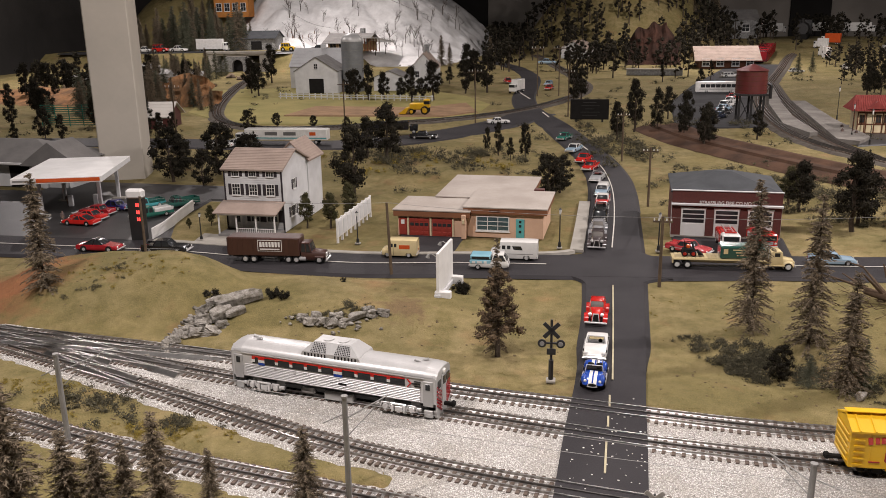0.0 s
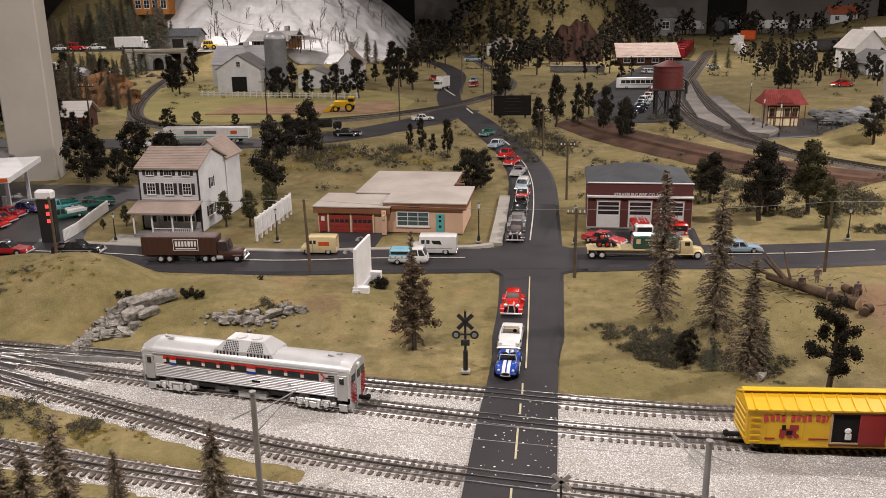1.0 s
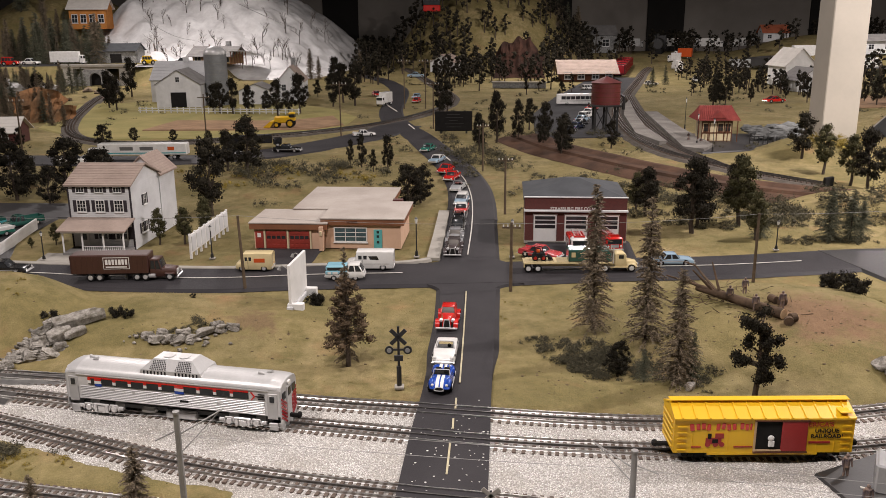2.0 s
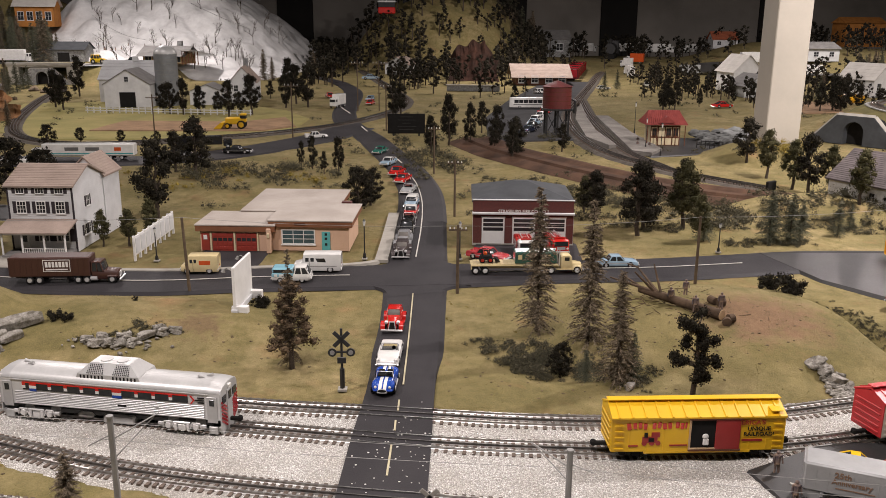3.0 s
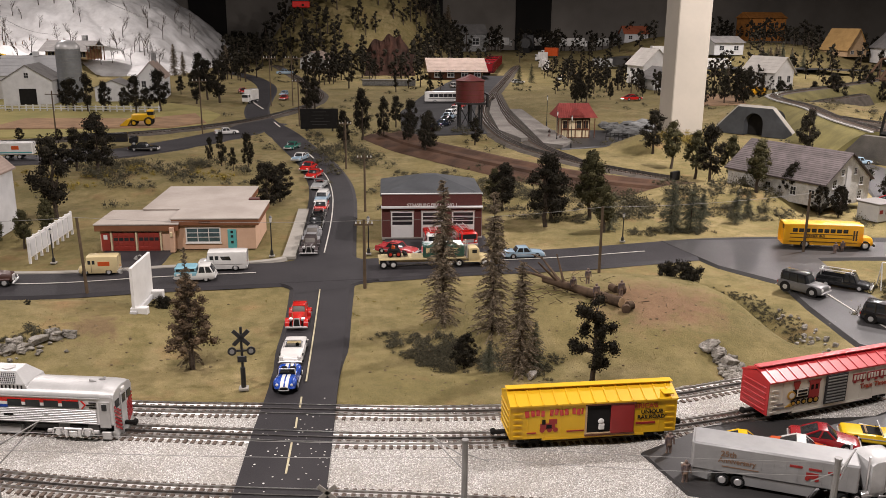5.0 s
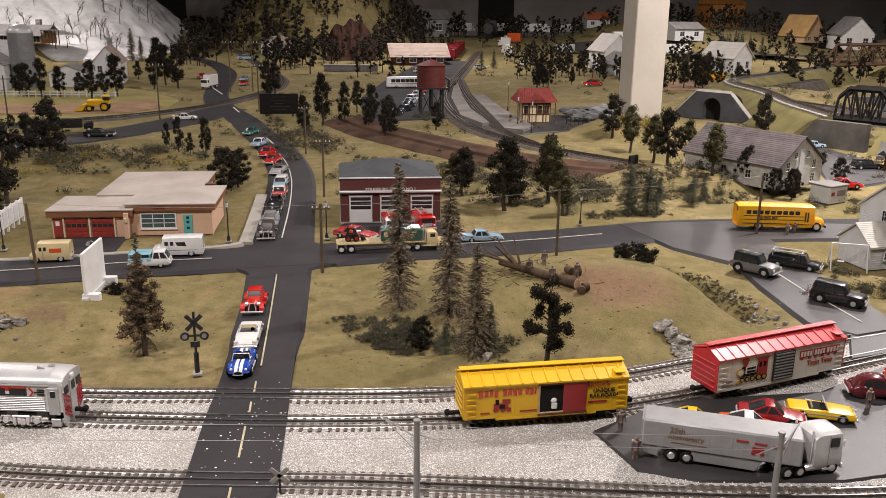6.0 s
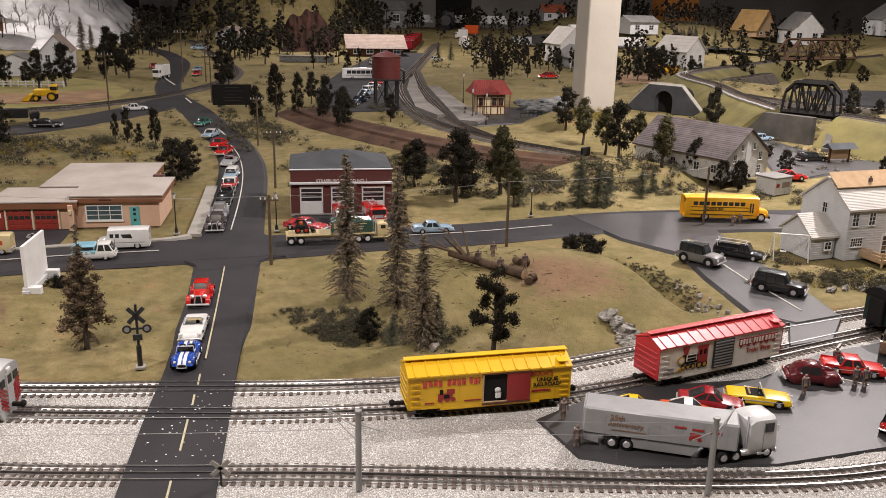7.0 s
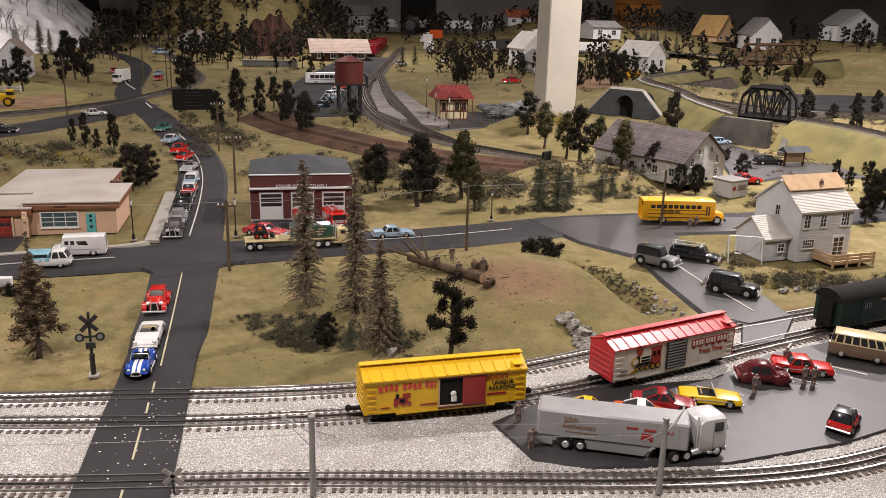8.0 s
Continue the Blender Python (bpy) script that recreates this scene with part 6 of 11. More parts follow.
# ---- railway vehicles; x along the car, rail tops at z = 0 ----
def bogie(owner, x, material, gauge=0.032, base=0.046, r=0.0095, out=0.0):
    b = part("bogie", Geo().box((x, 0, 0.011), (base * 0.7, 0.020, 0.006), b=0.001), BLACK, owner)
    for s in (-1, 1):
        g = Geo().box((x, s * (0.0225 + out), 0.010), (base + 0.008, 0.004, 0.005), b=0.001)
        for dx in (-base / 2, base / 2):
            g.box((x + dx, s * (0.0235 + out), 0.0095), (0.010, 0.006, 0.010), b=0.0015)
        g.box((x, s * (0.024 + out), 0.0075), (0.014, 0.005, 0.010), b=0.001)
        for k in (-1, 0, 1):
            g.cyl((x + k * 0.004, s * (0.025 + out), 0.003), (x + k * 0.004, s * (0.025 + out), 0.012), 0.0016, n=6)
        if out:
            for dx in (-base / 2, base / 2):
                g.cyl((x + dx, s * (0.0225 + out), 0.0095), (x + dx, s * (0.0275 + out), 0.0095), 0.0060, 0.0048, 12)
                g.tube([(x + dx - 0.010, s * (0.025 + out), 0.006), (x + dx - 0.007, s * (0.025 + out), 0.0155), (x + dx + 0.007, s * (0.025 + out), 0.0155), (x + dx + 0.010, s * (0.025 + out), 0.006)], 0.0013, 5)
            g.box((x, s * (0.0255 + out), 0.0155), (base * 0.60, 0.003, 0.0035), b=0.001)
            for k in (-1, 1):
                g.cyl((x + k * 0.011, s * (0.026 + out), 0.0035), (x + k * 0.011, s * (0.026 + out), 0.0140), 0.0026, 0.0026, 8)
                g.cyl((x + k * (base / 2 + 0.010), s * (0.024 + out), 0.011), (x + k * (base / 2 + 0.018), s * (0.024 + out), 0.011), 0.0030, 0.0030, 8)
        part("side_frame", g, material, b)
        for dx in (-base / 2, base / 2):
            part("wheel", Geo().cyl((x + dx, s * 0.0145, r), (x + dx, s * 0.0185, r), r, n=16).cyl((x + dx, s * 0.013, r), (x + dx, s * 0.0146, r), r * 1.12, n=16), GREYMETAL, b)


def coupler(owner, x, s):
    part("coupler", Geo().box((x + s * 0.008, 0, 0.012), (0.020, 0.006, 0.006), b=0.001).box((x + s * 0.019, 0.002, 0.012), (0.008, 0.010, 0.009), b=0.002), MATTBLACK, owner)


def boxcar(label, m, L, side, roof, end, W=0.060, z0=0.013, he=0.069, hr=0.082):
    v = thing("boxcar", label, "model boxcar", "boxcars", m=m)
    l, w = L / 2, W / 2
    part("body", Geo().prism([(-w, z0), (w, z0), (w, he), (0, hr - 0.003), (-w, he)], -l, l, "x"), side, v)
    for s in (-1, 1):
        part("end_wall", Geo().prism([(-w - 0.0005, z0 + 0.001), (w + 0.0005, z0 + 0.001), (w + 0.0005, he), (0, hr - 0.002), (-w - 0.0005, he)], s * l, s * (l + 0.0014), "x"), end, v)
        g = Geo()
        for k in range(5):
            g.box((s * (l + 0.0022), 0, z0 + 0.008 + k * 0.010), (0.0024, W * 0.86, 0.004), b=0.001)
        part("end_rib", g, end, v)
        coupler(v, s * l, s)
    t = math.atan2(hr - he, w)
    roofg = Geo().prism([(-w - 0.003, he - 0.001), (0, hr), (w + 0.003, he - 0.001), (w + 0.003, he + 0.0015), (0, hr + 0.0028), (-w - 0.003, he + 0.0015)], -l - 0.002, l + 0.002, "x")
    part("roof", roofg, roof, v)
    n = 13
    for k in range(n):
        x = -l + L * (k + 0.5) / n
        part("roof_rib", Geo().prism([(-w - 0.003, he + 0.0012), (0, hr + 0.0024), (w + 0.003, he + 0.0012), (w + 0.003, he + 0.0028), (0, hr + 0.0042), (-w - 0.003, he + 0.0028)], x - 0.0011, x + 0.0011, "x"), roof, v)
    part("roof_walk", Geo().box((0, 0, hr + 0.0052), (L * 1.02, 0.013, 0.0016), b=0.0004).box((l * 0.9, -0.022, hr - 0.004), (0.016, 0.018, 0.0014)), roof, v)
    for s in (-1, 1):
        for k in range(1, 10):
            if abs(k - 5) > 1:
                part("side_seam", Geo().box((-l + L * k / 10, s * (w + 0.0003), (z0 + he) / 2), (0.0008, 0.0006, (he - z0) * 0.92)), side, v)
        part("sill", Geo().box((0, s * w * 0.96, z0 - 0.0015), (L * 0.62, 0.003, 0.004)), side, v)
        for ex in (-l + 0.010, l - 0.010):
            for k in range(5):
                part("ladder_rung", Geo().box((ex, s * (w + 0.0018), z0 + 0.006 + k * 0.0095), (0.013, 0.0014, 0.0014)), side, v)
    part("underframe", Geo().box((0, 0, z0 - 0.002), (L * 0.96, 0.026, 0.006)), MATTBLACK, v)
    part("tank", Geo().cyl((-0.02, 0, z0 - 0.008), (0.02, 0, z0 - 0.008), 0.006, n=10), MATTBLACK, v)
    for x in (-l * 0.70, l * 0.70):
        bogie(v, x, MATTBLACK, base=0.040, r=0.0088)
    return v


# yellow boxcar with one half-open red door
yb = boxcar("yellow boxcar with its red sliding door half open", pose(0.386, -0.132, RAIL, 0, 0, 4.0) @ Matrix.Diagonal((1, 1, 0.94, 1)), 0.250, YELLOWBOX, YELLOWBOX, YELLOWBOX)
y = -0.0305
# Black panel on the solid side, in place of the shaded interior.
part("doorway_shade", Geo().box((0.0066, y, 0.041), (0.037, 0.001, 0.048)), MATTBLACK, yb, "black panel for the shade in the open doorway")
part("door", Geo().box((0.0425, y - 0.0016, 0.041), (0.036, 0.0022, 0.049), b=0.0006), DOORRED, yb, "dark red sliding door")
for z in (0.0668, 0.0150):
    part("door_track", Geo().box((0.024, y - 0.0020, z), (0.076, 0.003, 0.0022)), BROWNTRIM, yb)
part("door_jamb", Geo().box((-0.0125, y - 0.001, 0.041), (0.0025, 0.002, 0.050)), SAWN, yb)
part("doorway_floor", Geo().box((0.0066, y - 0.0012, 0.0178), (0.037, 0.003, 0.0018)), SAWN, yb, "wooden doorway floor")
# Unidentified white shape: a ball over a rounded box.
part("white_shape", Geo().ball((0.010, y - 0.002, 0.038), 0.0048, 10, 7, (1, 0.5, 1)).box((0.011, y - 0.002, 0.029), (0.009, 0.003, 0.011), b=0.002), WHITEP, yb, "small white shape in the doorway")
for k, (u, wd, hgt) in enumerate(((-0.1010, 0.0075, 0.011), (-0.0925, 0.0065, 0.010), (-0.0850, 0.0065, 0.010), (-0.0775, 0.0065, 0.010), (-0.0645, 0.0065, 0.010), (-0.0570, 0.0065, 0.010), (-0.0495, 0.0065, 0.010), (-0.0420, 0.0065, 0.010), (-0.0310, 0.0065, 0.010), (-0.0240, 0.0060, 0.010), (-0.0185, 0.0035, 0.010))):
    part("sign_bar", Geo().box((u, y, 0.0560 + (k % 3 - 1) * 0.0009), (wd * 0.82, 0.0012, hgt), pose(0, 0, 0, 0, (k * 37 % 17) - 8, 0), b=0.0010), RED, yb, "red lettering shape")
part("emblem", Geo().box((-0.070, y, 0.033), (0.022, 0.0010, 0.010)).box((-0.062, y, 0.041), (0.012, 0.0010, 0.008)).cyl((-0.078, y - 0.0006, 0.027), (-0.078, y + 0.0004, 0.027), 0.0038).cyl((-0.067, y - 0.0006, 0.027), (-0.067, y + 0.0004, 0.027), 0.0038).cyl((-0.058, y - 0.0006, 0.027), (-0.058, y + 0.0004, 0.027), 0.0038), DOORRED, yb, "small red steam engine emblem")
part("emblem_bell", Geo().box((-0.076, y - 0.0006, 0.041), (0.005, 0.001, 0.008)).box((-0.068, y - 0.0007, 0.033), (0.008, 0.001, 0.006)), MATTBLACK, yb)
for u, wd in ((-0.094, 0.014), (-0.028, 0.026)):
    part("sign_bar", Geo().box((u, y, 0.023), (wd, 0.0010, 0.0020)), DOORRED, yb)
RUST = paint(0.36, 0.045, 0.012, 0.5, 0.0)
lettering("ERICA'S", 0.0105, pose(0.0790, y - 0.0006, 0.0595), RUST, yb, label="red lettering cut off by the open door")
lettering("UNIQUE", 0.0090, pose(0.0880, y - 0.0006, 0.0490), MATTBLACK, yb, label="black lettering")
lettering("RAILROAD!", 0.0088, pose(0.0885, y - 0.0006, 0.0400), MATTBLACK, yb, label="black lettering")
part("sign_bar", Geo().box((0.079, y, 0.0300), (0.030, 0.0010, 0.0034)), DOORRED, yb, "small red lettering bar")

# ivory boxcar with red ends and roof
GOLDEN = paint(0.42, 0.24, 0.03, 0.5, 0.0)
rb = boxcar("ivory boxcar with red roof, red ends and black slatted door", pose(0.791, -0.047, RAIL, 0, 0, 17.0) @ Matrix.Diagonal((1, 1, 0.95, 1)), 0.266, IVORY, REDBOX, REDBOX, 0.060, 0.013, 0.071, 0.084)
part("door", Geo().box((0.000, y - 0.0012, 0.042), (0.044, 0.0024, 0.052), b=0.0005), BLACK, rb, "black slatted sliding door")
for k in range(9):
    part("door_slat", Geo().box((0.0, y - 0.0028, 0.020 + k * 0.0055), (0.038, 0.0016, 0.0020)), GREYMETAL, rb)
part("emblem", Geo().prism([(-0.054, 0.032), (-0.034, 0.032), (-0.034, 0.060), (-0.031, 0.064), (-0.058, 0.064), (-0.054, 0.060)], y, y - 0.0010), DOORRED, rb, "dark red engine cab emblem")
part("emblem_window", Geo().box((-0.049, y - 0.0008, 0.052), (0.005, 0.001, 0.009)).box((-0.040, y - 0.0008, 0.052), (0.005, 0.001, 0.009)), MATTBLACK, rb)
part("emblem_boiler", Geo().box((-0.071, y - 0.0004, 0.043), (0.032, 0.0010, 0.018), b=0.0004), MATTBLACK, rb, "black boiler emblem")
part("emblem_plate", Geo().box((-0.068, y - 0.0012, 0.0455), (0.022, 0.0010, 0.013), b=0.0003), IVORY, rb, "pale sign shape on the boiler")
for z in (0.0485, 0.0425):
    part("sign_bar", Geo().box((-0.068, y - 0.0018, z), (0.018, 0.0008, 0.0038), b=0.0002), MATTBLACK, rb, "dark lettering bar")
part("emblem_stack", Geo().prism([(-0.083, 0.052), (-0.077, 0.052), (-0.073, 0.064), (-0.087, 0.064)], y, y - 0.0010).box((-0.080, y, 0.0655), (0.012, 0.001, 0.003)), DOORRED, rb, "red chimney emblem")
for u, r in ((-0.084, 0.0045), (-0.074, 0.0045), (-0.063, 0.0050), (-0.050, 0.0062), (-0.039, 0.0062)):
    part("emblem_wheel", Geo().cyl((u, y - 0.0010, 0.0285), (u, y + 0.0004, 0.0285), r, n=14), MATTBLACK, rb)
    part("emblem_hub", Geo().cyl((u, y - 0.0014, 0.0285), (u, y, 0.0285), r * 0.6, n=12), GOLDEN, rb, "gold emblem hub")
part("emblem_cowcatcher", Geo().prism([(-0.100, 0.023), (-0.086, 0.023), (-0.086, 0.031)], y, y - 0.0010), GOLDEN, rb)
part("emblem_face", Geo().cyl((-0.089, y - 0.0014, 0.0430), (-0.089, y + 0.0004, 0.0430), 0.0075, n=16), GOLDEN, rb)
part("emblem_face", Geo().cyl((-0.089, y - 0.0018, 0.0430), (-0.089, y + 0.0004, 0.0430), 0.0050, n=16), IVORY, rb)
for u, wd in ((0.048, 0.027), (0.077, 0.025), (0.106, 0.030)):
    part("sign_bar", Geo().box((u, y - 0.0002, 0.0545), (wd, 0.0012, 0.014), b=0.0003), DOORRED, rb, "red lettering panel")
    for k in range(4):
        part("sign_bar", Geo().box((u - wd * 0.36 + k * wd * 0.24, y - 0.0010, 0.0545), (wd * 0.15, 0.0008, 0.009), b=0.0002), IVORY, rb, "ivory lettering shape")
    for du in (-0.008, 0.008):
        part("emblem_wheel", Geo().cyl((u + du, y - 0.0008, 0.0465), (u + du, y + 0.0004, 0.0465), 0.0028, n=10), DOORRED, rb)
lettering("Train Time", 0.0125, pose(0.080, y - 0.0006, 0.0360), RUST, rb, label="red lettering")
for z, wd in ((0.030, 0.018), (0.023, 0.022)):
    part("sign_bar", Geo().box((-0.112, y, z), (wd, 0.0008, 0.0032)), GREYMETAL, rb, "grey lettering bar")

# silver railcar
rc = thing("railcar", "stainless steel diesel railcar with red, white and blue window band", "model railcar", m=pose(-0.494, -0.0560, RAIL, 0, 0, -8.3) @ Matrix.Diagonal((0.905, 1, 1, 1)))
L, w = 0.405, 0.0305
prof = [(-w, 0.0215), (-w, 0.0655), (-w * 0.95, 0.0690), (w * 0.95, 0.0690), (w, 0.0655), (w, 0.0215)]
part("body", Geo().prism(prof, -L / 2, L / 2, "x"), SILVER, rc)
roof = [(-w * 1.02, 0.0652), (-w * 0.99, 0.0682), (-w * 0.80, 0.0735), (-w * 0.42, 0.0772), (0, 0.0785), (w * 0.42, 0.0772), (w * 0.80, 0.0735), (w * 0.99, 0.0682), (w * 1.02, 0.0652)]
part("roof", Geo().prism(roof, -L / 2 + 0.020, L / 2 - 0.020, "x"), SILVERROOF, rc, "dull silver roof", smooth=True)
for ex in (-1, 1):
    part("roof_end", Geo().loft([[(ex * (L / 2 - 0.020 + dx), yy * fy, 0.0652 + (zz - 0.0652) * fz) for yy, zz in roof] for dx, fy, fz in ((-0.001, 1.0, 1.0), (0.014, 0.99, 0.90), (0.0215, 0.96, 0.70))]), SILVERDULL, rc, "sloped grey roof end", smooth=True)
for s in (-1, 1):
    # Darker grey sheet over the silver body puts shade between the flutes.
    part("flute_shade", Geo().box((0, s * (w + 0.0002), 0.0335), (L - 0.056, 0.0006, 0.0215)), GREYMETAL, rc)
    for k in range(8):
        part("flute", Geo().box((0, s * (w + 0.0007), 0.0236 + k * 0.0028), (L - 0.055, 0.0012, 0.0019), b=0.0004), SILVER, rc)
    part("window_band", Geo().box((-0.006, s * (w + 0.0006), 0.0522), (0.305, 0.0010, 0.0108)), GLASS, rc, "dark window band")
    part("red_stripe", Geo().box((-0.006, s * (w + 0.0010), 0.0590), (0.305, 0.0010, 0.0018)), RED, rc)
    for x, wd in ((-0.156, 0.006), (-0.139, 0.013), (-0.107, 0.006), (-0.077, 0.006), (-0.047, 0.006), (-0.018, 0.006), (0.018, 0.017), (0.054, 0.006), (0.085, 0.006), (0.116, 0.006)):
        part("window_post", Geo().box((x, s * (w + 0.0012), 0.0520), (wd, 0.0010, 0.0050)), WHITEP, rc, "white panel between windows")
        part("window_post", Geo().box((x, s * (w + 0.0012), 0.0565), (wd, 0.0010, 0.0046)), RED, rc, "red panel between windows")
        if wd > 0.01:
            part("window_post", Geo().box((x, s * (w + 0.0012), 0.0475), (wd, 0.0010, 0.0046)), BLUE, rc, "blue panel between windows")
    part("arrow", Geo().prism([(0.150, 0.0590), (0.153, 0.0590), (0.159, 0.0525), (0.153, 0.0460), (0.150, 0.0460), (0.156, 0.0525)], s * (w + 0.0004), s * (w + 0.0014)), RED, rc, "red arrow mark")
    part("arrow", Geo().box((0.167, s * (w + 0.0009), 0.0525), (0.016, 0.001, 0.0016)).box((0.170, s * (w + 0.0009), 0.0565), (0.012, 0.001, 0.0014)).box((0.170, s * (w + 0.0009), 0.0485), (0.012, 0.001, 0.0014)), MATTBLACK, rc, "dark arrow lines")
    part("gutter", Geo().box((0, s * (w + 0.0008), 0.0632), (L - 0.04, 0.0014, 0.0012)), SILVER, rc)
    part("number_bar", Geo().box((0.026, s * (w + 0.0012), 0.0335), (0.016, 0.001, 0.0036)), MATTBLACK, rc, "dark number plate")
    for ex in (-1, 1):
        part("vestibule_door", Geo().box((ex * (L / 2 - 0.0135), s * (w + 0.0005), 0.038), (0.0185, 0.0012, 0.042), b=0.0004), SILVERDULL, rc)
        part("vestibule_window", Geo().box((ex * (L / 2 - 0.0135), s * (w + 0.0013), 0.0500), (0.0085, 0.0010, 0.0105), b=0.0004), GLASS, rc)
        part("step", Geo().box((ex * (L / 2 - 0.0135), s * w * 0.95, 0.004), (0.016, 0.004, 0.012), b=0.0006), SILVERDULL, rc)
    for vx, vz in ((-0.07, 0.0395), (0.09, 0.0360), (-0.11, 0.042)):
        part("vent", Geo().box((vx, s * (w + 0.0012), vz), (0.006, 0.0012, 0.004)), SILVERDULL, rc)
for ex in (-1, 1):
    e = part("end_wall", Geo().prism([(-w, 0.008), (w, 0.008), (w, 0.064), (w * 0.7, 0.0725), (-w * 0.7, 0.0725), (-w, 0.064)], ex * L / 2, ex * (L / 2 + 0.002), "x"), SILVERDULL, rc)
    part("end_door", Geo().box((ex * (L / 2 + 0.0028), 0, 0.036), (0.0016, 0.017, 0.054), b=0.0004), SILVERDULL, e)
    part("end_window", Geo().box((ex * (L / 2 + 0.0026), -0.019, 0.052), (0.0014, 0.012, 0.012)).box((ex * (L / 2 + 0.0026), 0.019, 0.052), (0.0014, 0.012, 0.012)).box((ex * (L / 2 + 0.0038), 0, 0.053), (0.0010, 0.010, 0.013)), GLASS, e)
    for k in range(6):
        for s in (-1, 1):
            part("warning_stripe", Geo().box((ex * (L / 2 + 0.0026), s * 0.0195, 0.013 + k * 0.0060), (0.0012, 0.023, 0.0030), pose(0, 0, 0, s * 38, 0, 0)), DKRED, e, "red slanted warning stripe")
    part("headlight", Geo().box((ex * (L / 2 + 0.003), 0, 0.0675), (0.004, 0.010, 0.006), b=0.001), LAMPGLASS, e)
    part("pilot", Geo().prism([(-w * 0.8, -0.004), (w * 0.8, -0.004), (w, 0.010), (-w, 0.010)], ex * (L / 2 - 0.004), ex * (L / 2 + 0.001), "x"), SILVERDULL, rc)
    coupler(rc, ex * L / 2, ex)
    part("roof_horn", Geo().cyl((ex * 0.165, 0.004, 0.0785), (ex * 0.176, 0.004, 0.081), 0.0012, 0.0028, 8).cyl((ex * 0.165, -0.004, 0.0785), (ex * 0.154, -0.004, 0.081), 0.0012, 0.0028, 8), SILVERDULL, rc)
dome = part("roof_dome", Geo().loft([[(-0.060, -0.026, 0.070), (0.060, -0.026, 0.070), (0.060, 0.026, 0.070), (-0.060, 0.026, 0.070)], [(-0.056, -0.0255, 0.0785), (0.056, -0.0255, 0.0785), (0.056, 0.0255, 0.0785), (-0.056, 0.0255, 0.0785)], [(-0.036, -0.0145, 0.0945), (0.036, -0.0145, 0.0945), (0.036, 0.0145, 0.0945), (-0.036, 0.0145, 0.0945)]]), SILVERROOF, rc, "radiator dome on the roof")
for s in (-1, 1):
    for c0 in (-0.024, 0.024):
        for i in range(6):
            part("radiator_slot", Geo().box((c0, s * (0.02545 - (0.0017 + i * 0.0023) * 0.6875), 0.0802 + i * 0.0023), (0.031 - i * 0.0014, 0.0014, 0.0013), pose(0, 0, 0, s * 35, 0, 0)), MATTBLACK, dome)
        for i in range(8):
            xx = c0 - 0.012 + i * 0.0034
            part("grille_bar", Geo().tube([(xx, s * 0.0261, 0.0790), (xx, s * 0.0170, 0.0925)], 0.0007, 4), SILVER, dome)
    for k in range(16):
        if k not in (7, 8):
            part("louvre", Geo().box((-0.0500 + k * 0.00667, s * 0.0259, 0.0745), (0.0026, 0.0010, 0.0052)), MATTBLACK, dome)
part("roof_fan", Geo().cyl((-0.015, 0, 0.0940), (-0.015, 0, 0.0957), 0.010, n=16).cyl((0.015, 0, 0.0940), (0.015, 0, 0.0957), 0.010, n=16), SILVERDULL, dome)
part("underframe", Geo().box((0, 0, 0.009), (L * 0.9, 0.036, 0.006)), BLACK, rc)
part("equipment_box", Geo().box((0.012, 0, 0.004), (0.058, 0.050, 0.014), b=0.002).box((-0.052, 0, 0.006), (0.030, 0.048, 0.010), b=0.004), SILVERDULL, rc)
for x in (-0.135, 0.135):
    bogie(rc, x, CHROME, base=0.050, r=0.0095, out=0.0095)

# dark green baggage car
gc = thing("baggage_car", "dark green passenger baggage car with a black roof", "model railway car", m=pose(1.412, 0.142, RAIL, 0, 0, 14.5))
L, w = 0.44, 0.032
part("body", Geo().box((0, 0, 0.038), (L, 2 * w, 0.054), b=0.001), GREENCAR, gc)
part("roof", Geo().prism([(-w * 1.03, 0.063), (-w * 0.95, 0.071), (-w * 0.5, 0.081), (0, 0.084), (w * 0.5, 0.081), (w * 0.95, 0.071), (w * 1.03, 0.063)], -L / 2 - 0.003, L / 2 + 0.003, "x"), MATTBLACK, gc, smooth=True)
for s in (-1, 1):
    for x in (-0.15, -0.02, 0.06, 0.14):
        d = part("baggage_door", Geo().box((x, s * (w + 0.0006), 0.038), (0.034, 0.0016, 0.048), b=0.0004), GREENCAR, gc)
        part("door_window", Geo().box((x, s * (w + 0.0016), 0.050), (0.022, 0.0010, 0.014)), GLASS, d)
        for k in range(4):
            part("window_bar", Geo().box((x - 0.008 + k * 0.0053, s * (w + 0.0023), 0.050), (0.0008, 0.0006, 0.014)), GREYMETAL, d)
    part("waist_rail", Geo().box((0, s * (w + 0.0005), 0.030), (L, 0.0014, 0.0016)), GREENCAR, gc)
    part("sign_bar", Geo().box((-0.085, s * (w + 0.0006), 0.058), (0.055, 0.001, 0.004)), GOLD, gc, "gold lettering bar")
for ex in (-1, 1):
    part("vestibule", Geo().box((ex * (L / 2 + 0.005), 0, 0.036), (0.010, 0.034, 0.054), b=0.002), MATTBLACK, gc)
    coupler(gc, ex * L / 2, ex)
    bogie(gc, ex * 0.15, MATTBLACK, base=0.050)
part("underframe", Geo().box((0, 0, 0.009), (L * 0.95, 0.04, 0.008)), MATTBLACK, gc)

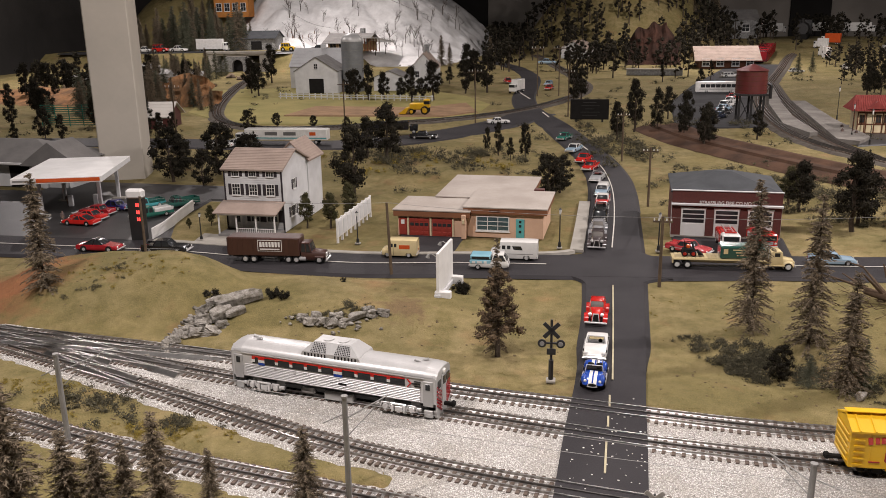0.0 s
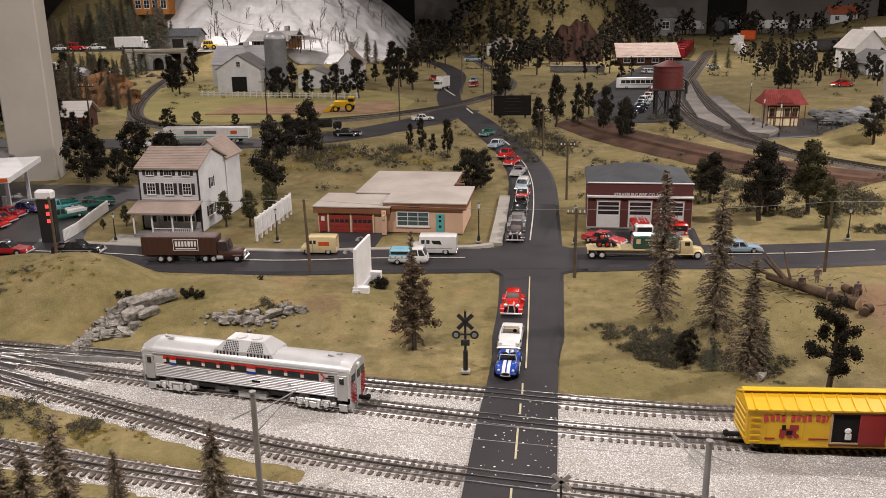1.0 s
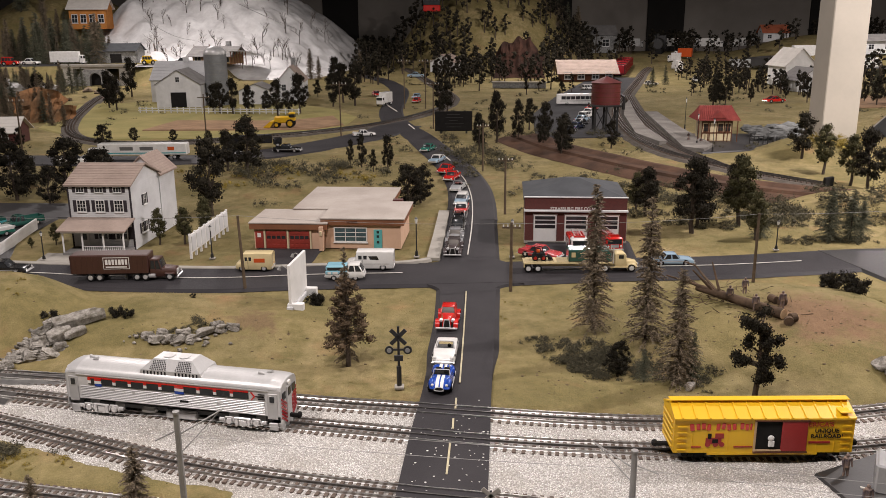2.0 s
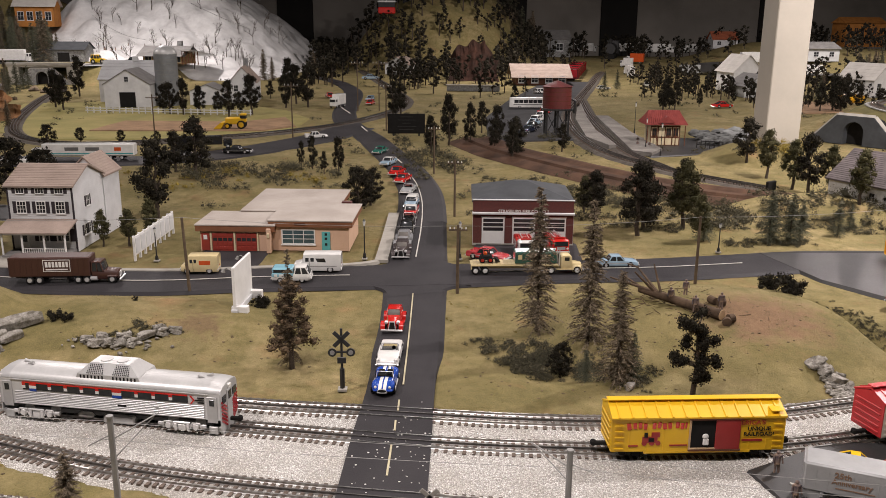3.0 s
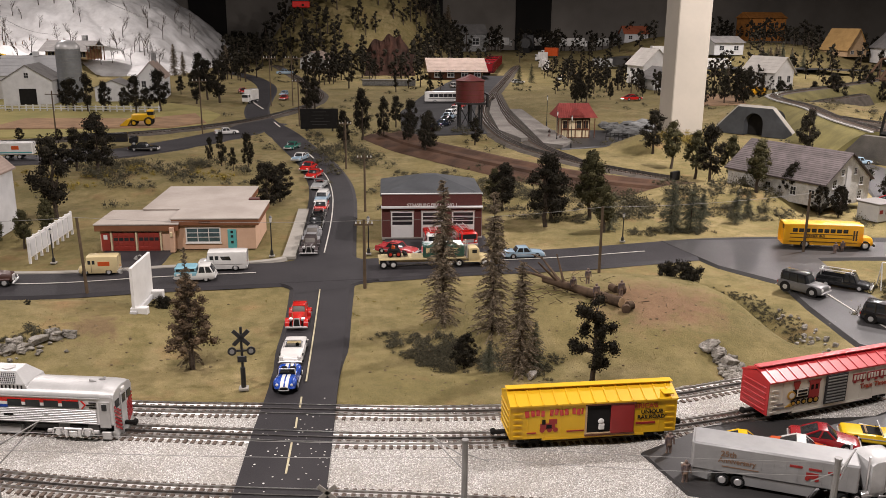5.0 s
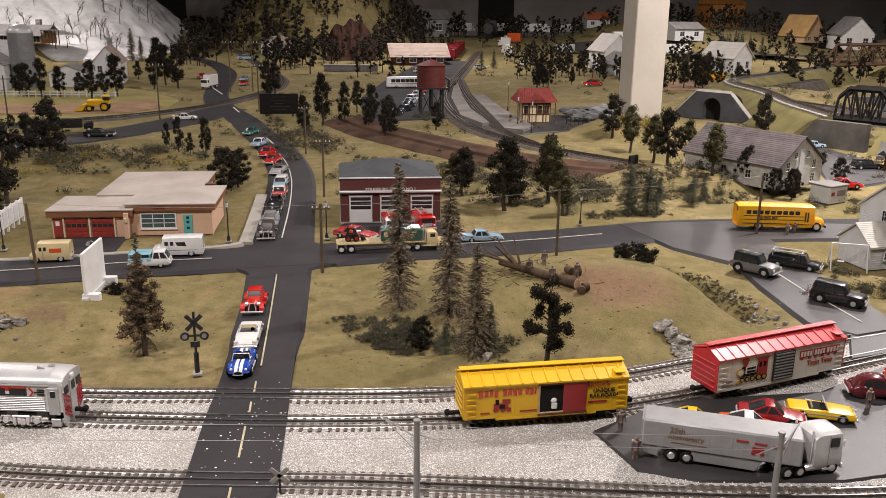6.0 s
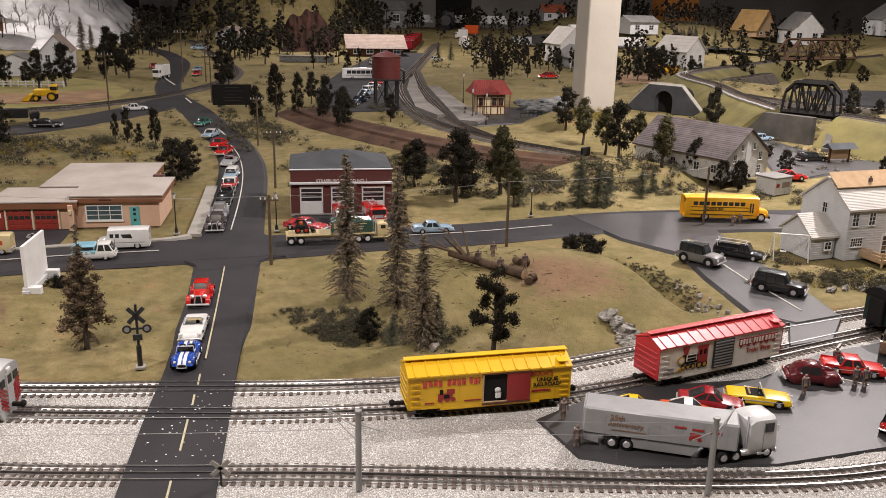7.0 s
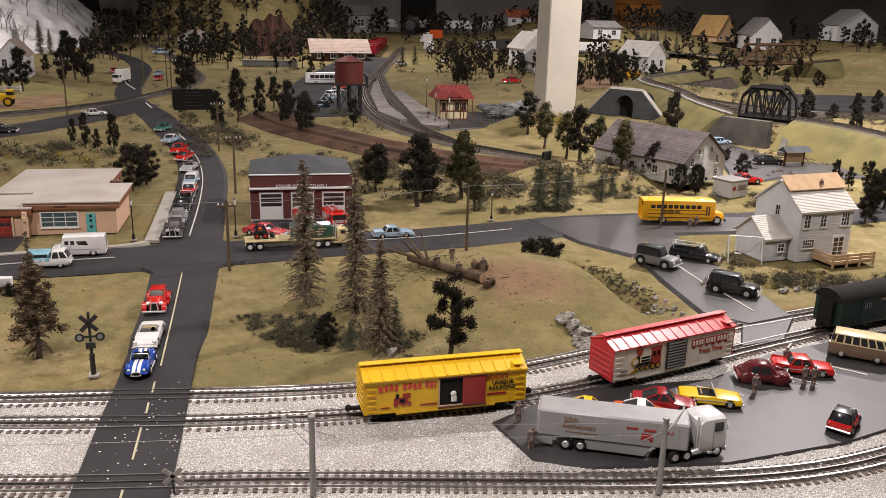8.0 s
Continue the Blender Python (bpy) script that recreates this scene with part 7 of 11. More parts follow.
# freight cars and engine in the distance
for k in range(4):
    v = thing("hopper_car", "dark red open wagon on the far siding", "model wagon", "far red wagons", m=pose(1.21 + k * 0.09, 8.1 + k * 0.50, 0.012, 0, 0, 79) @ Matrix.Scale(0.86, 4))
    part("body", Geo().box((0, 0, 0.035), (0.46, 0.17, 0.03), b=0.004), MAROON, v)
    for s in (-1, 1):
        part("side_wall", Geo().box((0, s * 0.082, 0.085), (0.46, 0.010, 0.10), b=0.002), MAROON, v)
        part("end_wall", Geo().box((s * 0.225, 0, 0.085), (0.010, 0.154, 0.10), b=0.002), DKRED, v)
        part("top_rail", Geo().box((0, s * 0.083, 0.139), (0.47, 0.014, 0.010), b=0.002), DKRED, v)
    part("hatch", Geo().box((0, 0, 0.120), (0.44, 0.150, 0.020), b=0.004), MAROON, v)
    for i in range(8):
        for s in (-1, 1):
            part("side_rib", Geo().box((-0.20 + i * 0.057, s * 0.089, 0.080), (0.008, 0.006, 0.11)), DKRED, v)
    for x in (-0.15, 0.15):
        part("bogie", Geo().box((x, 0, 0.012), (0.08, 0.09, 0.022)), MATTBLACK, v)
v = thing("locomotive", "black steam locomotive on the far track", "model locomotive", m=pose(2.15, 11.3, 0.10, 0, 0, -103))
part("boiler", Geo().cyl((-0.25, 0, 0.15), (0.3, 0, 0.15), 0.075, n=14), BLACK, v, smooth=True)
part("cab", Geo().box((-0.32, 0, 0.16), (0.16, 0.18, 0.20), b=0.006), BLACK, v)
part("chimney", Geo().cyl((0.24, 0, 0.2), (0.24, 0, 0.29), 0.02, 0.026, 10), BLACK, v)
part("running_gear", Geo().box((0, 0, 0.05), (0.7, 0.14, 0.07), b=0.006), MATTBLACK, v)

# ---- buildings ----
def face_pose(face, w, d):
    """A wall's own frame: x to the right, y outward reversed, z up, for the front, right, left or back wall."""
    return {"f": pose(0, -d / 2, 0), "r": pose(w / 2, 0, 0, 0, 0, 90), "l": pose(-w / 2, 0, 0, 0, 0, -90), "b": pose(0, d / 2, 0, 0, 0, 180)}[face]


def window(owner, m, u, z, w, h, trim=WHITE, panes=(2, 2), shutters=None, glass=GLASS, sill=True):
    """A framed window on the wall whose frame is m; it has panes, muntins, a sill and perhaps shutters."""
    t = max(0.0012, min(w, h) * 0.09)
    g = Geo()
    for s in (-1, 1):
        g.box((u + s * (w / 2 + t / 2), -0.0008, z), (t, 0.0022, h + 2 * t), None).box((u, -0.0008, z + s * (h / 2 + t / 2)), (w, 0.0022, t), None)
    wf = Geo().add(g.v, g.f, m)
    ob = part("window", wf, trim, owner)
    part("pane", Geo().add(*(lambda q: (q.v, q.f))(Geo().box((u, -0.0003, z), (w, 0.0010, h))), m), glass, ob)
    q = Geo()
    for i in range(1, panes[0]):
        q.box((u - w / 2 + w * i / panes[0], -0.0011, z), (t * 0.5, 0.0008, h))
    for i in range(1, panes[1]):
        q.box((u, -0.0011, z - h / 2 + h * i / panes[1]), (w, 0.0008, t * 0.5))
    if q.v:
        part("muntin", Geo().add(q.v, q.f, m), trim, ob)
    if sill:
        part("sill", Geo().add(*(lambda b: (b.v, b.f))(Geo().box((u, -0.0022, z - h / 2 - t * 1.4), (w + 3 * t, 0.004, t * 0.8))), m), trim, ob)
    if shutters:
        for s in (-1, 1):
            part("shutter", Geo().add(*(lambda b: (b.v, b.f))(Geo().box((u + s * (w * 0.75 + t), -0.001, z), (w * 0.42, 0.0018, h + t), b=0.0003)), m), shutters, ob)
    return ob


def wallbox(owner, m, c, s, material, name, label="", b=0.0004):
    g = Geo().box(c, s, b=b)
    return part(name, Geo().add(g.v, g.f, m), material, owner, label)


def gabled(name, label, m, w, d, he, hr, wall, roof, ridge="x", over=0.008, courses=0, siding=0, category="model house", thick=0.004, group=""):
    """A house body with a gable roof whose ridge runs along x or y."""
    h = thing(name, label, category, group, m=m)
    if ridge == "x":
        g = Geo().prism([(-d / 2, 0), (d / 2, 0), (d / 2, he), (0, hr), (-d / 2, he)], -w / 2, w / 2, "x")
    else:
        g = Geo().prism([(-w / 2, 0), (w / 2, 0), (w / 2, he), (0, hr), (-w / 2, he)], -d / 2, d / 2, "y")
    part("wall", g, wall, h)
    half, run = (d / 2, w) if ridge == "x" else (w / 2, d)
    slope = (hr - he) / half
    for s in (-1, 1):
        a, b = s * (half + over), he - slope * over
        poly = [(a, b + 0.001), (0, hr + 0.001), (0, hr + thick + 0.001), (a, b + thick)]
        r = part("roof", Geo().prism(poly, -run / 2 - over, run / 2 + over, "x" if ridge == "x" else "y"), roof, h, "weathered sloping roof")
        for k in range(courses):
            u0, u1 = k / courses, (k + 1) / courses
            lift = thick + 0.0006
            p = [(a * (1 - u0), b + (hr - b) * u0 + lift + 0.0012), (a * (1 - u1), b + (hr - b) * u1 + lift + 0.0002), (a * (1 - u1), b + (hr - b) * u1 + lift - 0.001), (a * (1 - u0), b + (hr - b) * u0 + lift - 0.001)]
            part("shingle_course", Geo().prism(p, -run / 2 - over - 0.0004, run / 2 + over + 0.0004, "x" if ridge == "x" else "y"), roof, r)
    for k in range(siding):
        z = he * (k + 1) / (siding + 1)
        part("siding_board", Geo().box((0, 0, z), (w + 0.0014, d + 0.0014, 0.0012)), wall, h)
    return h


# three-storey white house with a porch
W, D = 0.172, 0.205
hs = gabled("town_house", "white three-storey house with tan roof and front porch", at(-1.083, 1.020, 1), W, D, 0.181, 0.222, CLAPBOARD, TANROOF, courses=14, siding=30)
SHUT = mat("shutter_paint", (0.045, 0.038, 0.042), None, 40, 300, 0.6)
F, R = face_pose("f", W, D), face_pose("r", W, D)
for u in (-0.052, 0.0, 0.052):
    window(hs, F, u, 0.169, 0.021, 0.013, panes=(3, 1), shutters=SHUT)
    window(hs, F, u, 0.124, 0.022, 0.030, panes=(3, 3), shutters=SHUT)
window(hs, F, 0.000, 0.048, 0.024, 0.032, panes=(3, 2), shutters=SHUT)
window(hs, F, 0.052, 0.048, 0.030, 0.032, panes=(3, 2), shutters=SHUT)
wallbox(hs, F, (-0.052, -0.001, 0.037), (0.022, 0.003, 0.054), WHITE, "door", "white glazed front door")
wallbox(hs, F, (-0.052, -0.003, 0.044), (0.012, 0.001, 0.030), GLASS, "door_glass")
for u, z in ((-0.010, 0.126), (-0.040, 0.050), (-0.015, 0.050)):
    window(hs, R, u, z, 0.018, 0.028, panes=(2, 2), shutters=SHUT)
part("corner_board", Geo().box((W / 2, -D / 2, 0.09), (0.004, 0.004, 0.18)).box((-W / 2, -D / 2, 0.09), (0.004, 0.004, 0.18)), SHUT, hs, "dark corner trim")
part("cornice", Geo().box((0, -D / 2 - 0.004, 0.1795), (W + 0.012, 0.006, 0.004)), SHUT, hs)
part("porch_floor", Geo().box((0, -D / 2 - 0.034, 0.005), (W, 0.068, 0.009), b=0.001), GREYROOF, hs)
pr = part("porch_roof", Geo().prism([(-D / 2 - 0.076, 0.068), (-D / 2, 0.088), (-D / 2, 0.092), (-D / 2 - 0.076, 0.072)], -W / 2 - 0.008, W / 2 + 0.008, "x"), TANROOF, hs, "tan porch roof")
part("porch_beam", Geo().box((0, -D / 2 - 0.064, 0.066), (W, 0.006, 0.006)), WHITE, hs)
for u in (-0.083, -0.030, 0.028, 0.083):
    part("porch_post", Geo().cyl((u, -D / 2 - 0.063, 0.009), (u, -D / 2 - 0.063, 0.064), 0.0026, n=8), WHITE, hs, "white turned porch post")
for a, b in ((-0.030, 0.028), (0.028, 0.083)):
    g = Geo().box(((a + b) / 2, -D / 2 - 0.063, 0.026), (b - a, 0.0018, 0.0018)).box(((a + b) / 2, -D / 2 - 0.063, 0.013), (b - a, 0.0018, 0.0018))
    for k in range(11):
        g.box((a + (b - a) * k / 10, -D / 2 - 0.063, 0.019), (0.0010, 0.0012, 0.014))
    part("porch_rail", g, WHITE, hs)
bk = gabled("house_wing", "white rear wing of the three-storey house", at(-1.047, 1.183, 1), 0.10, 0.12, 0.178, 0.226, CLAPBOARD, TANROOF, "y", courses=9, siding=28)

# salmon garage and shop with flat roofs
gs = thing("garage_shop", "salmon stucco shop with flat gravel roof and two red garage doors", "model shop", m=at(0, 0))
ZL, ZR = 0.073, 0.084


def block(x0, x1, y0, y1, h, over):
    part("wall", Geo().box(((x0 + x1) / 2, (y0 + y1) / 2, h / 2), (x1 - x0, y1 - y0, h), b=0.0008), SALMON, gs)
    part("fascia", Geo().box(((x0 + x1) / 2, (y0 + y1) / 2, h - 0.0075), (x1 - x0 + 2 * over, y1 - y0 + 2 * over, 0.016), b=0.0006), FASCIA, gs, "brown roof fascia")
    part("roof", Geo().box(((x0 + x1) / 2, (y0 + y1) / 2, h + 0.0022), (x1 - x0 + 2 * over + 0.004, y1 - y0 + 2 * over + 0.004, 0.004), b=0.0008), FLATROOF, gs, "pale flat gravel roof")


block(-0.668, -0.473, 0.950, 1.10, ZL, 0.010)
block(-0.4725, -0.263, 0.964, 1.17, ZR, 0.010)
block(-0.585, -0.328, 1.11, 1.42, ZL + 0.005, 0.008)
for x, wd in ((-0.606, 0.057), (-0.541, 0.056)):
    d = part("garage_door", Geo().box((x, 0.9485, 0.027), (wd, 0.003, 0.050), b=0.0004), REDDOOR, gs, "dark red panelled garage door")
    for r in range(4):
        for k in range(4):
            part("door_panel", Geo().box((x - wd * 0.36 + k * wd * 0.24, 0.9466, 0.010 + r * 0.0122), (wd * 0.19, 0.0012, 0.0085), b=0.0003), GLASS if r == 2 else REDDOOR, d)
part("side_door", Geo().box((-0.653, 0.9485, 0.027), (0.022, 0.003, 0.048), b=0.0004), REDDOOR, gs, "dark red side door")
part("side_door_glass", Geo().box((-0.653, 0.9465, 0.040), (0.010, 0.001, 0.012)), WHITE, gs)
for x in (-0.638, -0.5735, -0.510):
    part("door_post", Geo().box((x, 0.9475, 0.029), (0.0045, 0.004, 0.056), b=0.0004), CREAM, gs)
FW = pose(0, 0.964, 0)
window(gs, FW, -0.402, 0.040, 0.086, 0.036, panes=(3, 3), glass=BLUEGLASS)
wallbox(gs, FW, (-0.326, -0.0015, 0.029), (0.023, 0.003, 0.052), TEAL, "shop_door", "turquoise shop door with three small panes")
for z in (0.048, 0.036, 0.020):
    wallbox(gs, FW, (-0.326, -0.0034, z), (0.007, 0.001, 0.007), GLASS, "door_pane")
part("corner_pier", Geo().box((-0.478, 0.944, 0.034), (0.012, 0.024, 0.068), b=0.001), SALMON, gs)
part("sign_bar", Geo().box((-0.395, 0.9530, 0.078), (0.030, 0.002, 0.006), b=0.0003), BROWNTRIM, gs, "small brown sign letters")
part("wall_lamp", Geo().box((-0.478, 0.930, 0.050), (0.006, 0.006, 0.012), b=0.001), CREAM, gs)
part("chimney", Geo().box((-0.300, 1.205, 0.045), (0.030, 0.020, 0.09), b=0.001), REDBRICK, gs, "low brick chimney")

# firehouse
fh = thing("firehouse", "dark red brick firehouse with grey hip roof and three white doors", "model firehouse", m=at(0.2165, 1.182))
W, D = 0.278, 0.25
part("wall", Geo().box((0, 0, 0.062), (W, D, 0.124), b=0.0006), REDBRICK, fh)
part("parapet", Geo().box((0, -D / 2 - 0.002, 0.065), (W + 0.004, 0.005, 0.130), b=0.0006), REDBRICK, fh)
for z, t, dd in ((0.1310, 0.0030, 0.006), (0.0935, 0.0050, 0.015)):
    part("trim_band", Geo().box((0, -D / 2 - 0.002 - dd / 2, z), (W + 0.008, dd, t), b=0.0006), CLAPBOARD, fh, "white trim band")
part("foundation", Geo().box((0, -D / 2 - 0.006, 0.003), (W + 0.006, 0.006, 0.006)), CONCRETE, fh)
part("roof", Geo().loft([[(-W / 2 - 0.006, -D / 2 + 0.002, 0.122), (W / 2 + 0.006, -D / 2 + 0.002, 0.122), (W / 2 + 0.006, D / 2 + 0.006, 0.122), (-W / 2 - 0.006, D / 2 + 0.006, 0.122)], [(-W / 2 - 0.006, -D / 2 + 0.002, 0.126), (W / 2 + 0.006, -D / 2 + 0.002, 0.126), (W / 2 + 0.006, D / 2 + 0.006, 0.126), (-W / 2 - 0.006, D / 2 + 0.006, 0.126)], [(-0.02, 0.0, 0.162), (0.02, 0.0, 0.162), (0.02, 0.02, 0.162), (-0.02, 0.02, 0.162)]]), DARKROOF, fh, "grey shingled hip roof")
F = face_pose("f", W, D + 0.008)
for u in (-0.084, 0.002, 0.088):
    d = wallbox(fh, F, (u, -0.001, 0.042), (0.064, 0.003, 0.076), WHITE, "bay_door", "white overhead bay door with glazed rows")
    for r in range(3):
        wallbox(fh, F, (u, -0.003, 0.0725 - r * 0.0125), (0.056, 0.0014, 0.0095), GLASS, "door_pane")
    wallbox(fh, F, (u, -0.003, 0.0215), (0.060, 0.0012, 0.036), WHITE, "door_panel")
    wallbox(fh, F, (u, -0.001, 0.0820), (0.068, 0.0036, 0.003), WHITE, "lintel")
lettering("STRASBURG FIRE CO NO 1", 0.0118, pose(0.0, -D / 2 - 0.0165, 0.1008), WHITE, fh, label="white raised lettering")
for s in (-1, 1):
    part("white_quoin", Geo().box((s * (W / 2 + 0.001), -D / 2 + 0.004, 0.05), (0.004, 0.012, 0.09)), CLAPBOARD, fh)

# filling station
fs = thing("filling_station", "grey filling station with hip roof and open bays", "model shop", m=at(-2.40, 1.47, -2) @ Matrix.Scale(1.08, 4))
part("wall", Geo().box((0, 0.03, 0.045), (0.72, 0.20, 0.09), b=0.001), GREYSIDE, fs)
part("roof", Geo().loft([[(-0.39, -0.11, 0.090), (0.385, -0.11, 0.090), (0.385, 0.16, 0.090), (-0.39, 0.16, 0.090)], [(-0.20, 0.02, 0.150), (0.18, 0.02, 0.150), (0.18, 0.03, 0.150), (-0.20, 0.03, 0.150)]]), GREYROOF, fs, "grey shingled hip roof")
part("gable", Geo().prism([(0.22, 0.085), (0.46, 0.085), (0.34, 0.165)], -0.13, 0.0), GREYROOF, fs, "grey shingled front gable")
part("eave_trim", Geo().box((0, -0.112, 0.088), (0.78, 0.006, 0.006)), WHITE, fs)
# The bays are not cut out: black panels stand in for their shade.
for u, wd in ((-0.22, 0.10), (-0.02, 0.10), (0.17, 0.08)):
    part("bay_shade", Geo().box((u, -0.071, 0.036), (wd, 0.003, 0.07)), MATTBLACK, fs, "black panel for the shade in the open bay")
for u in (-0.30, -0.12, 0.07, 0.27):
    part("bay_post", Geo().box((u, -0.075, 0.042), (0.022, 0.012, 0.084), b=0.001), CLAPBOARD, fs)
cp = thing("pump_canopy", "white fuel pump canopy with an orange stripe", "canopy", m=at(-1.79, 1.11, 19))
part("canopy_roof", Geo().box((0, 0, 0.128), (0.265, 0.37, 0.018), b=0.001), WHITE, cp)
part("stripe", Geo().box((0.035, -0.186, 0.129), (0.185, 0.0014, 0.011)), ORANGE, cp, "orange fascia stripe")
part("sign_bar", Geo().box((-0.100, -0.186, 0.129), (0.05, 0.0014, 0.005)), GREYMETAL, cp)
for px, py in ((-0.075, -0.12), (0.085, -0.055), (-0.075, 0.11), (0.10, 0.11)):
    part("canopy_post", Geo().box((px, py, 0.060), (0.011, 0.011, 0.12), b=0.001), CLAPBOARD, cp, "white canopy post")
    part("pump_island", Geo().box((px, py, 0.006), (0.045, 0.020, 0.008), b=0.002), CONCRETE, cp)
for px in (-0.03, 0.05):
    part("fuel_pump", Geo().box((px, 0.02, 0.022), (0.016, 0.012, 0.038), b=0.002), CLAPBOARD, cp)
sg = thing("price_sign", "tall black price sign with glowing red digits and white cap", "sign", m=at(-1.365, 0.775, 8))
part("sign_body", Geo().prism([(-0.020, 0.0), (0.020, 0.0), (0.022, 0.122), (-0.022, 0.122)], -0.010, 0.010), BLACK, sg)
part("sign_cap", Geo().box((0, 0, 0.134), (0.048, 0.026, 0.026), b=0.005), WHITE, sg, "white rounded sign cap")
GLOWRED = bpy.data.materials.new("red_display")
GLOWRED.use_nodes = True
GLOWRED.node_tree.nodes["Principled BSDF"].inputs["Base Color"].default_value = (0.5, 0.02, 0.02, 1)
GLOWRED.node_tree.nodes["Principled BSDF"].inputs["Emission Color"].default_value = (1.0, 0.06, 0.05, 1)
GLOWRED.node_tree.nodes["Principled BSDF"].inputs["Emission Strength"].default_value = 2.2
for r in range(3):
    for k in range(3):
        part("digit", Geo().box((0.004 + k * 0.0055, -0.0112, 0.104 - r * 0.020), (0.0035, 0.0012, 0.010), b=0.0003), GLOWRED, sg, "glowing red display digit")

# station, water tower, freight house
stn = thing("station", "cream station with brown trim and red tiled hip roof", "model station", m=at(1.075, 3.16, 2) @ Matrix.Diagonal((0.80, 0.80, 1.03, 1)))
part("wall", Geo().box((0, 0, 0.055), (0.19, 0.15, 0.11), b=0.001), CREAM, stn)
for u in (-0.092, -0.045, 0.0, 0.045, 0.092):
    part("timber", Geo().box((u, -0.0755, 0.05), (0.006, 0.003, 0.10)), BROWNTRIM, stn)
for z in (0.004, 0.045, 0.098):
    part("timber", Geo().box((0, -0.0757, z), (0.19, 0.003, 0.006)), BROWNTRIM, stn)
for u in (-0.068, 0.022, 0.068):
    window(stn, face_pose("f", 0.19, 0.15), u, 0.07, 0.026, 0.034, BROWNTRIM, (2, 2))
roof = part("roof", Geo().loft([[(-0.135, -0.115, 0.108), (0.135, -0.115, 0.108), (0.135, 0.115, 0.108), (-0.135, 0.115, 0.108)], [(-0.115, -0.03, 0.148), (0.115, -0.03, 0.148), (0.115, 0.03, 0.148), (-0.115, 0.03, 0.148)], [(-0.10, -0.008, 0.172), (0.10, -0.008, 0.172), (0.10, 0.008, 0.172), (-0.10, 0.008, 0.172)]]), REDROOF, stn, "dull red ribbed roof")
for k in range(19):
    u = -0.128 + k * 0.01422
    part("roof_rib", Geo().tube([(u, -0.116, 0.110), (u * 0.86, -0.031, 0.150), (u * 0.76, -0.009, 0.174)], 0.0018, 4), REDROOF, roof)
part("gablet", Geo().prism([(-0.05, 0.118), (0.05, 0.118), (0.0, 0.152)], -0.108, -0.03), REDROOF, stn)
for u in (-0.12, -0.06, 0.06, 0.12):
    part("roof_post", Geo().box((u, -0.10, 0.052), (0.005, 0.005, 0.104)), BROWNTRIM, stn)
wt = thing("water_tower", "dark red round water tank on a black timber stand", "water tower", m=at(0.565, 3.52))
tank = part("tank", Geo().cyl((0, 0, 0.150), (0, 0, 0.268), 0.080, 0.078, 24), REDTANK, wt, smooth=True)
for z in (0.165, 0.190, 0.215, 0.240, 0.260):
    part("hoop", Geo().cyl((0, 0, z), (0, 0, z + 0.003), 0.0805, 0.0803, 24, False), BROWNTRIM, tank)
part("tank_roof", Geo().cyl((0, 0, 0.268), (0, 0, 0.300), 0.085, 0.004, 24), REDTANK, wt, "conical tank roof")
part("deck", Geo().box((0, 0, 0.145), (0.165, 0.165, 0.010)), BLACK, wt)
for sx in (-0.06, 0.0, 0.06):
    for sy in (-0.06, 0.06):
        part("leg", Geo().box((sx, sy, 0.07), (0.011, 0.011, 0.14)), BLACK, wt)
part("brace", Geo().tube([(-0.06, -0.062, 0.01), (0.0, -0.062, 0.13), (0.06, -0.062, 0.01)], 0.0025, 4).tube([(-0.06, -0.062, 0.13), (0.0, -0.062, 0.01), (0.06, -0.062, 0.13)], 0.0025, 4), BLACK, wt)
part("spout", Geo().tube([(0.08, 0, 0.20), (0.10, 0, 0.19), (0.10, 0, 0.12)], 0.008, 6), BLACK, wt)
ft = gabled("freight_house", "long freight house with a broad tan roof", at(0.81, 7.62, 2), 0.50, 0.50, 0.095, 0.195, BROWNTRIM, TANROOF, over=0.055, courses=10, category="model station")
for u in (-0.2, -0.07, 0.07, 0.2):
    window(ft, face_pose("f", 0.52, 0.55), u, 0.06, 0.06, 0.06, CLAPBOARD, (2, 2))

# grey stone barn with plank roof
W, D = 0.245, 0.385
bn = gabled("stone_barn", "grey stone barn with weathered purple-grey plank roof", at(1.512, 1.545, 28), W, D, 0.080, 0.168, mat("barn_stone", (0.60, 0.585, 0.55), (0.42, 0.41, 0.385), 55, 240, 0.9, bumpy=0.7, grain=0.35), PURPLEROOF, "y", over=0.010, courses=18, category="model barn")
for u, z, ww, wh in ((-0.07, 0.028, 0.020, 0.026), (0.07, 0.028, 0.020, 0.026), (-0.072, 0.075, 0.018, 0.026), (0.072, 0.075, 0.018, 0.026), (0.034, 0.110, 0.014, 0.020), (-0.034, 0.110, 0.014, 0.020)):
    window(bn, face_pose("f", W, D), u, z, ww, wh, CLAPBOARD, (2, 3))
wallbox(bn, face_pose("f", W, D), (0.0, -0.001, 0.066), (0.026, 0.003, 0.125), CLAPBOARD, "hay_doors", "pale board loft doors")
for u in (-0.12, -0.02, 0.08, 0.15):
    window(bn, face_pose("l", W, D), u, 0.040, 0.020, 0.026, CLAPBOARD, (2, 2))
sh = thing("shed", "small white shed with a sign panel beside the barn", "model shed", m=at(1.640, 1.255, 24))
part("wall", Geo().box((0, 0, 0.027), (0.085, 0.075, 0.054), b=0.001), CLAPBOARD, sh)
part("roof", Geo().box((0, 0, 0.0565), (0.093, 0.083, 0.005), b=0.001), GREYROOF, sh)
part("sign_bar", Geo().box((0.012, -0.0385, 0.032), (0.040, 0.0014, 0.018)), TANROOF, sh)
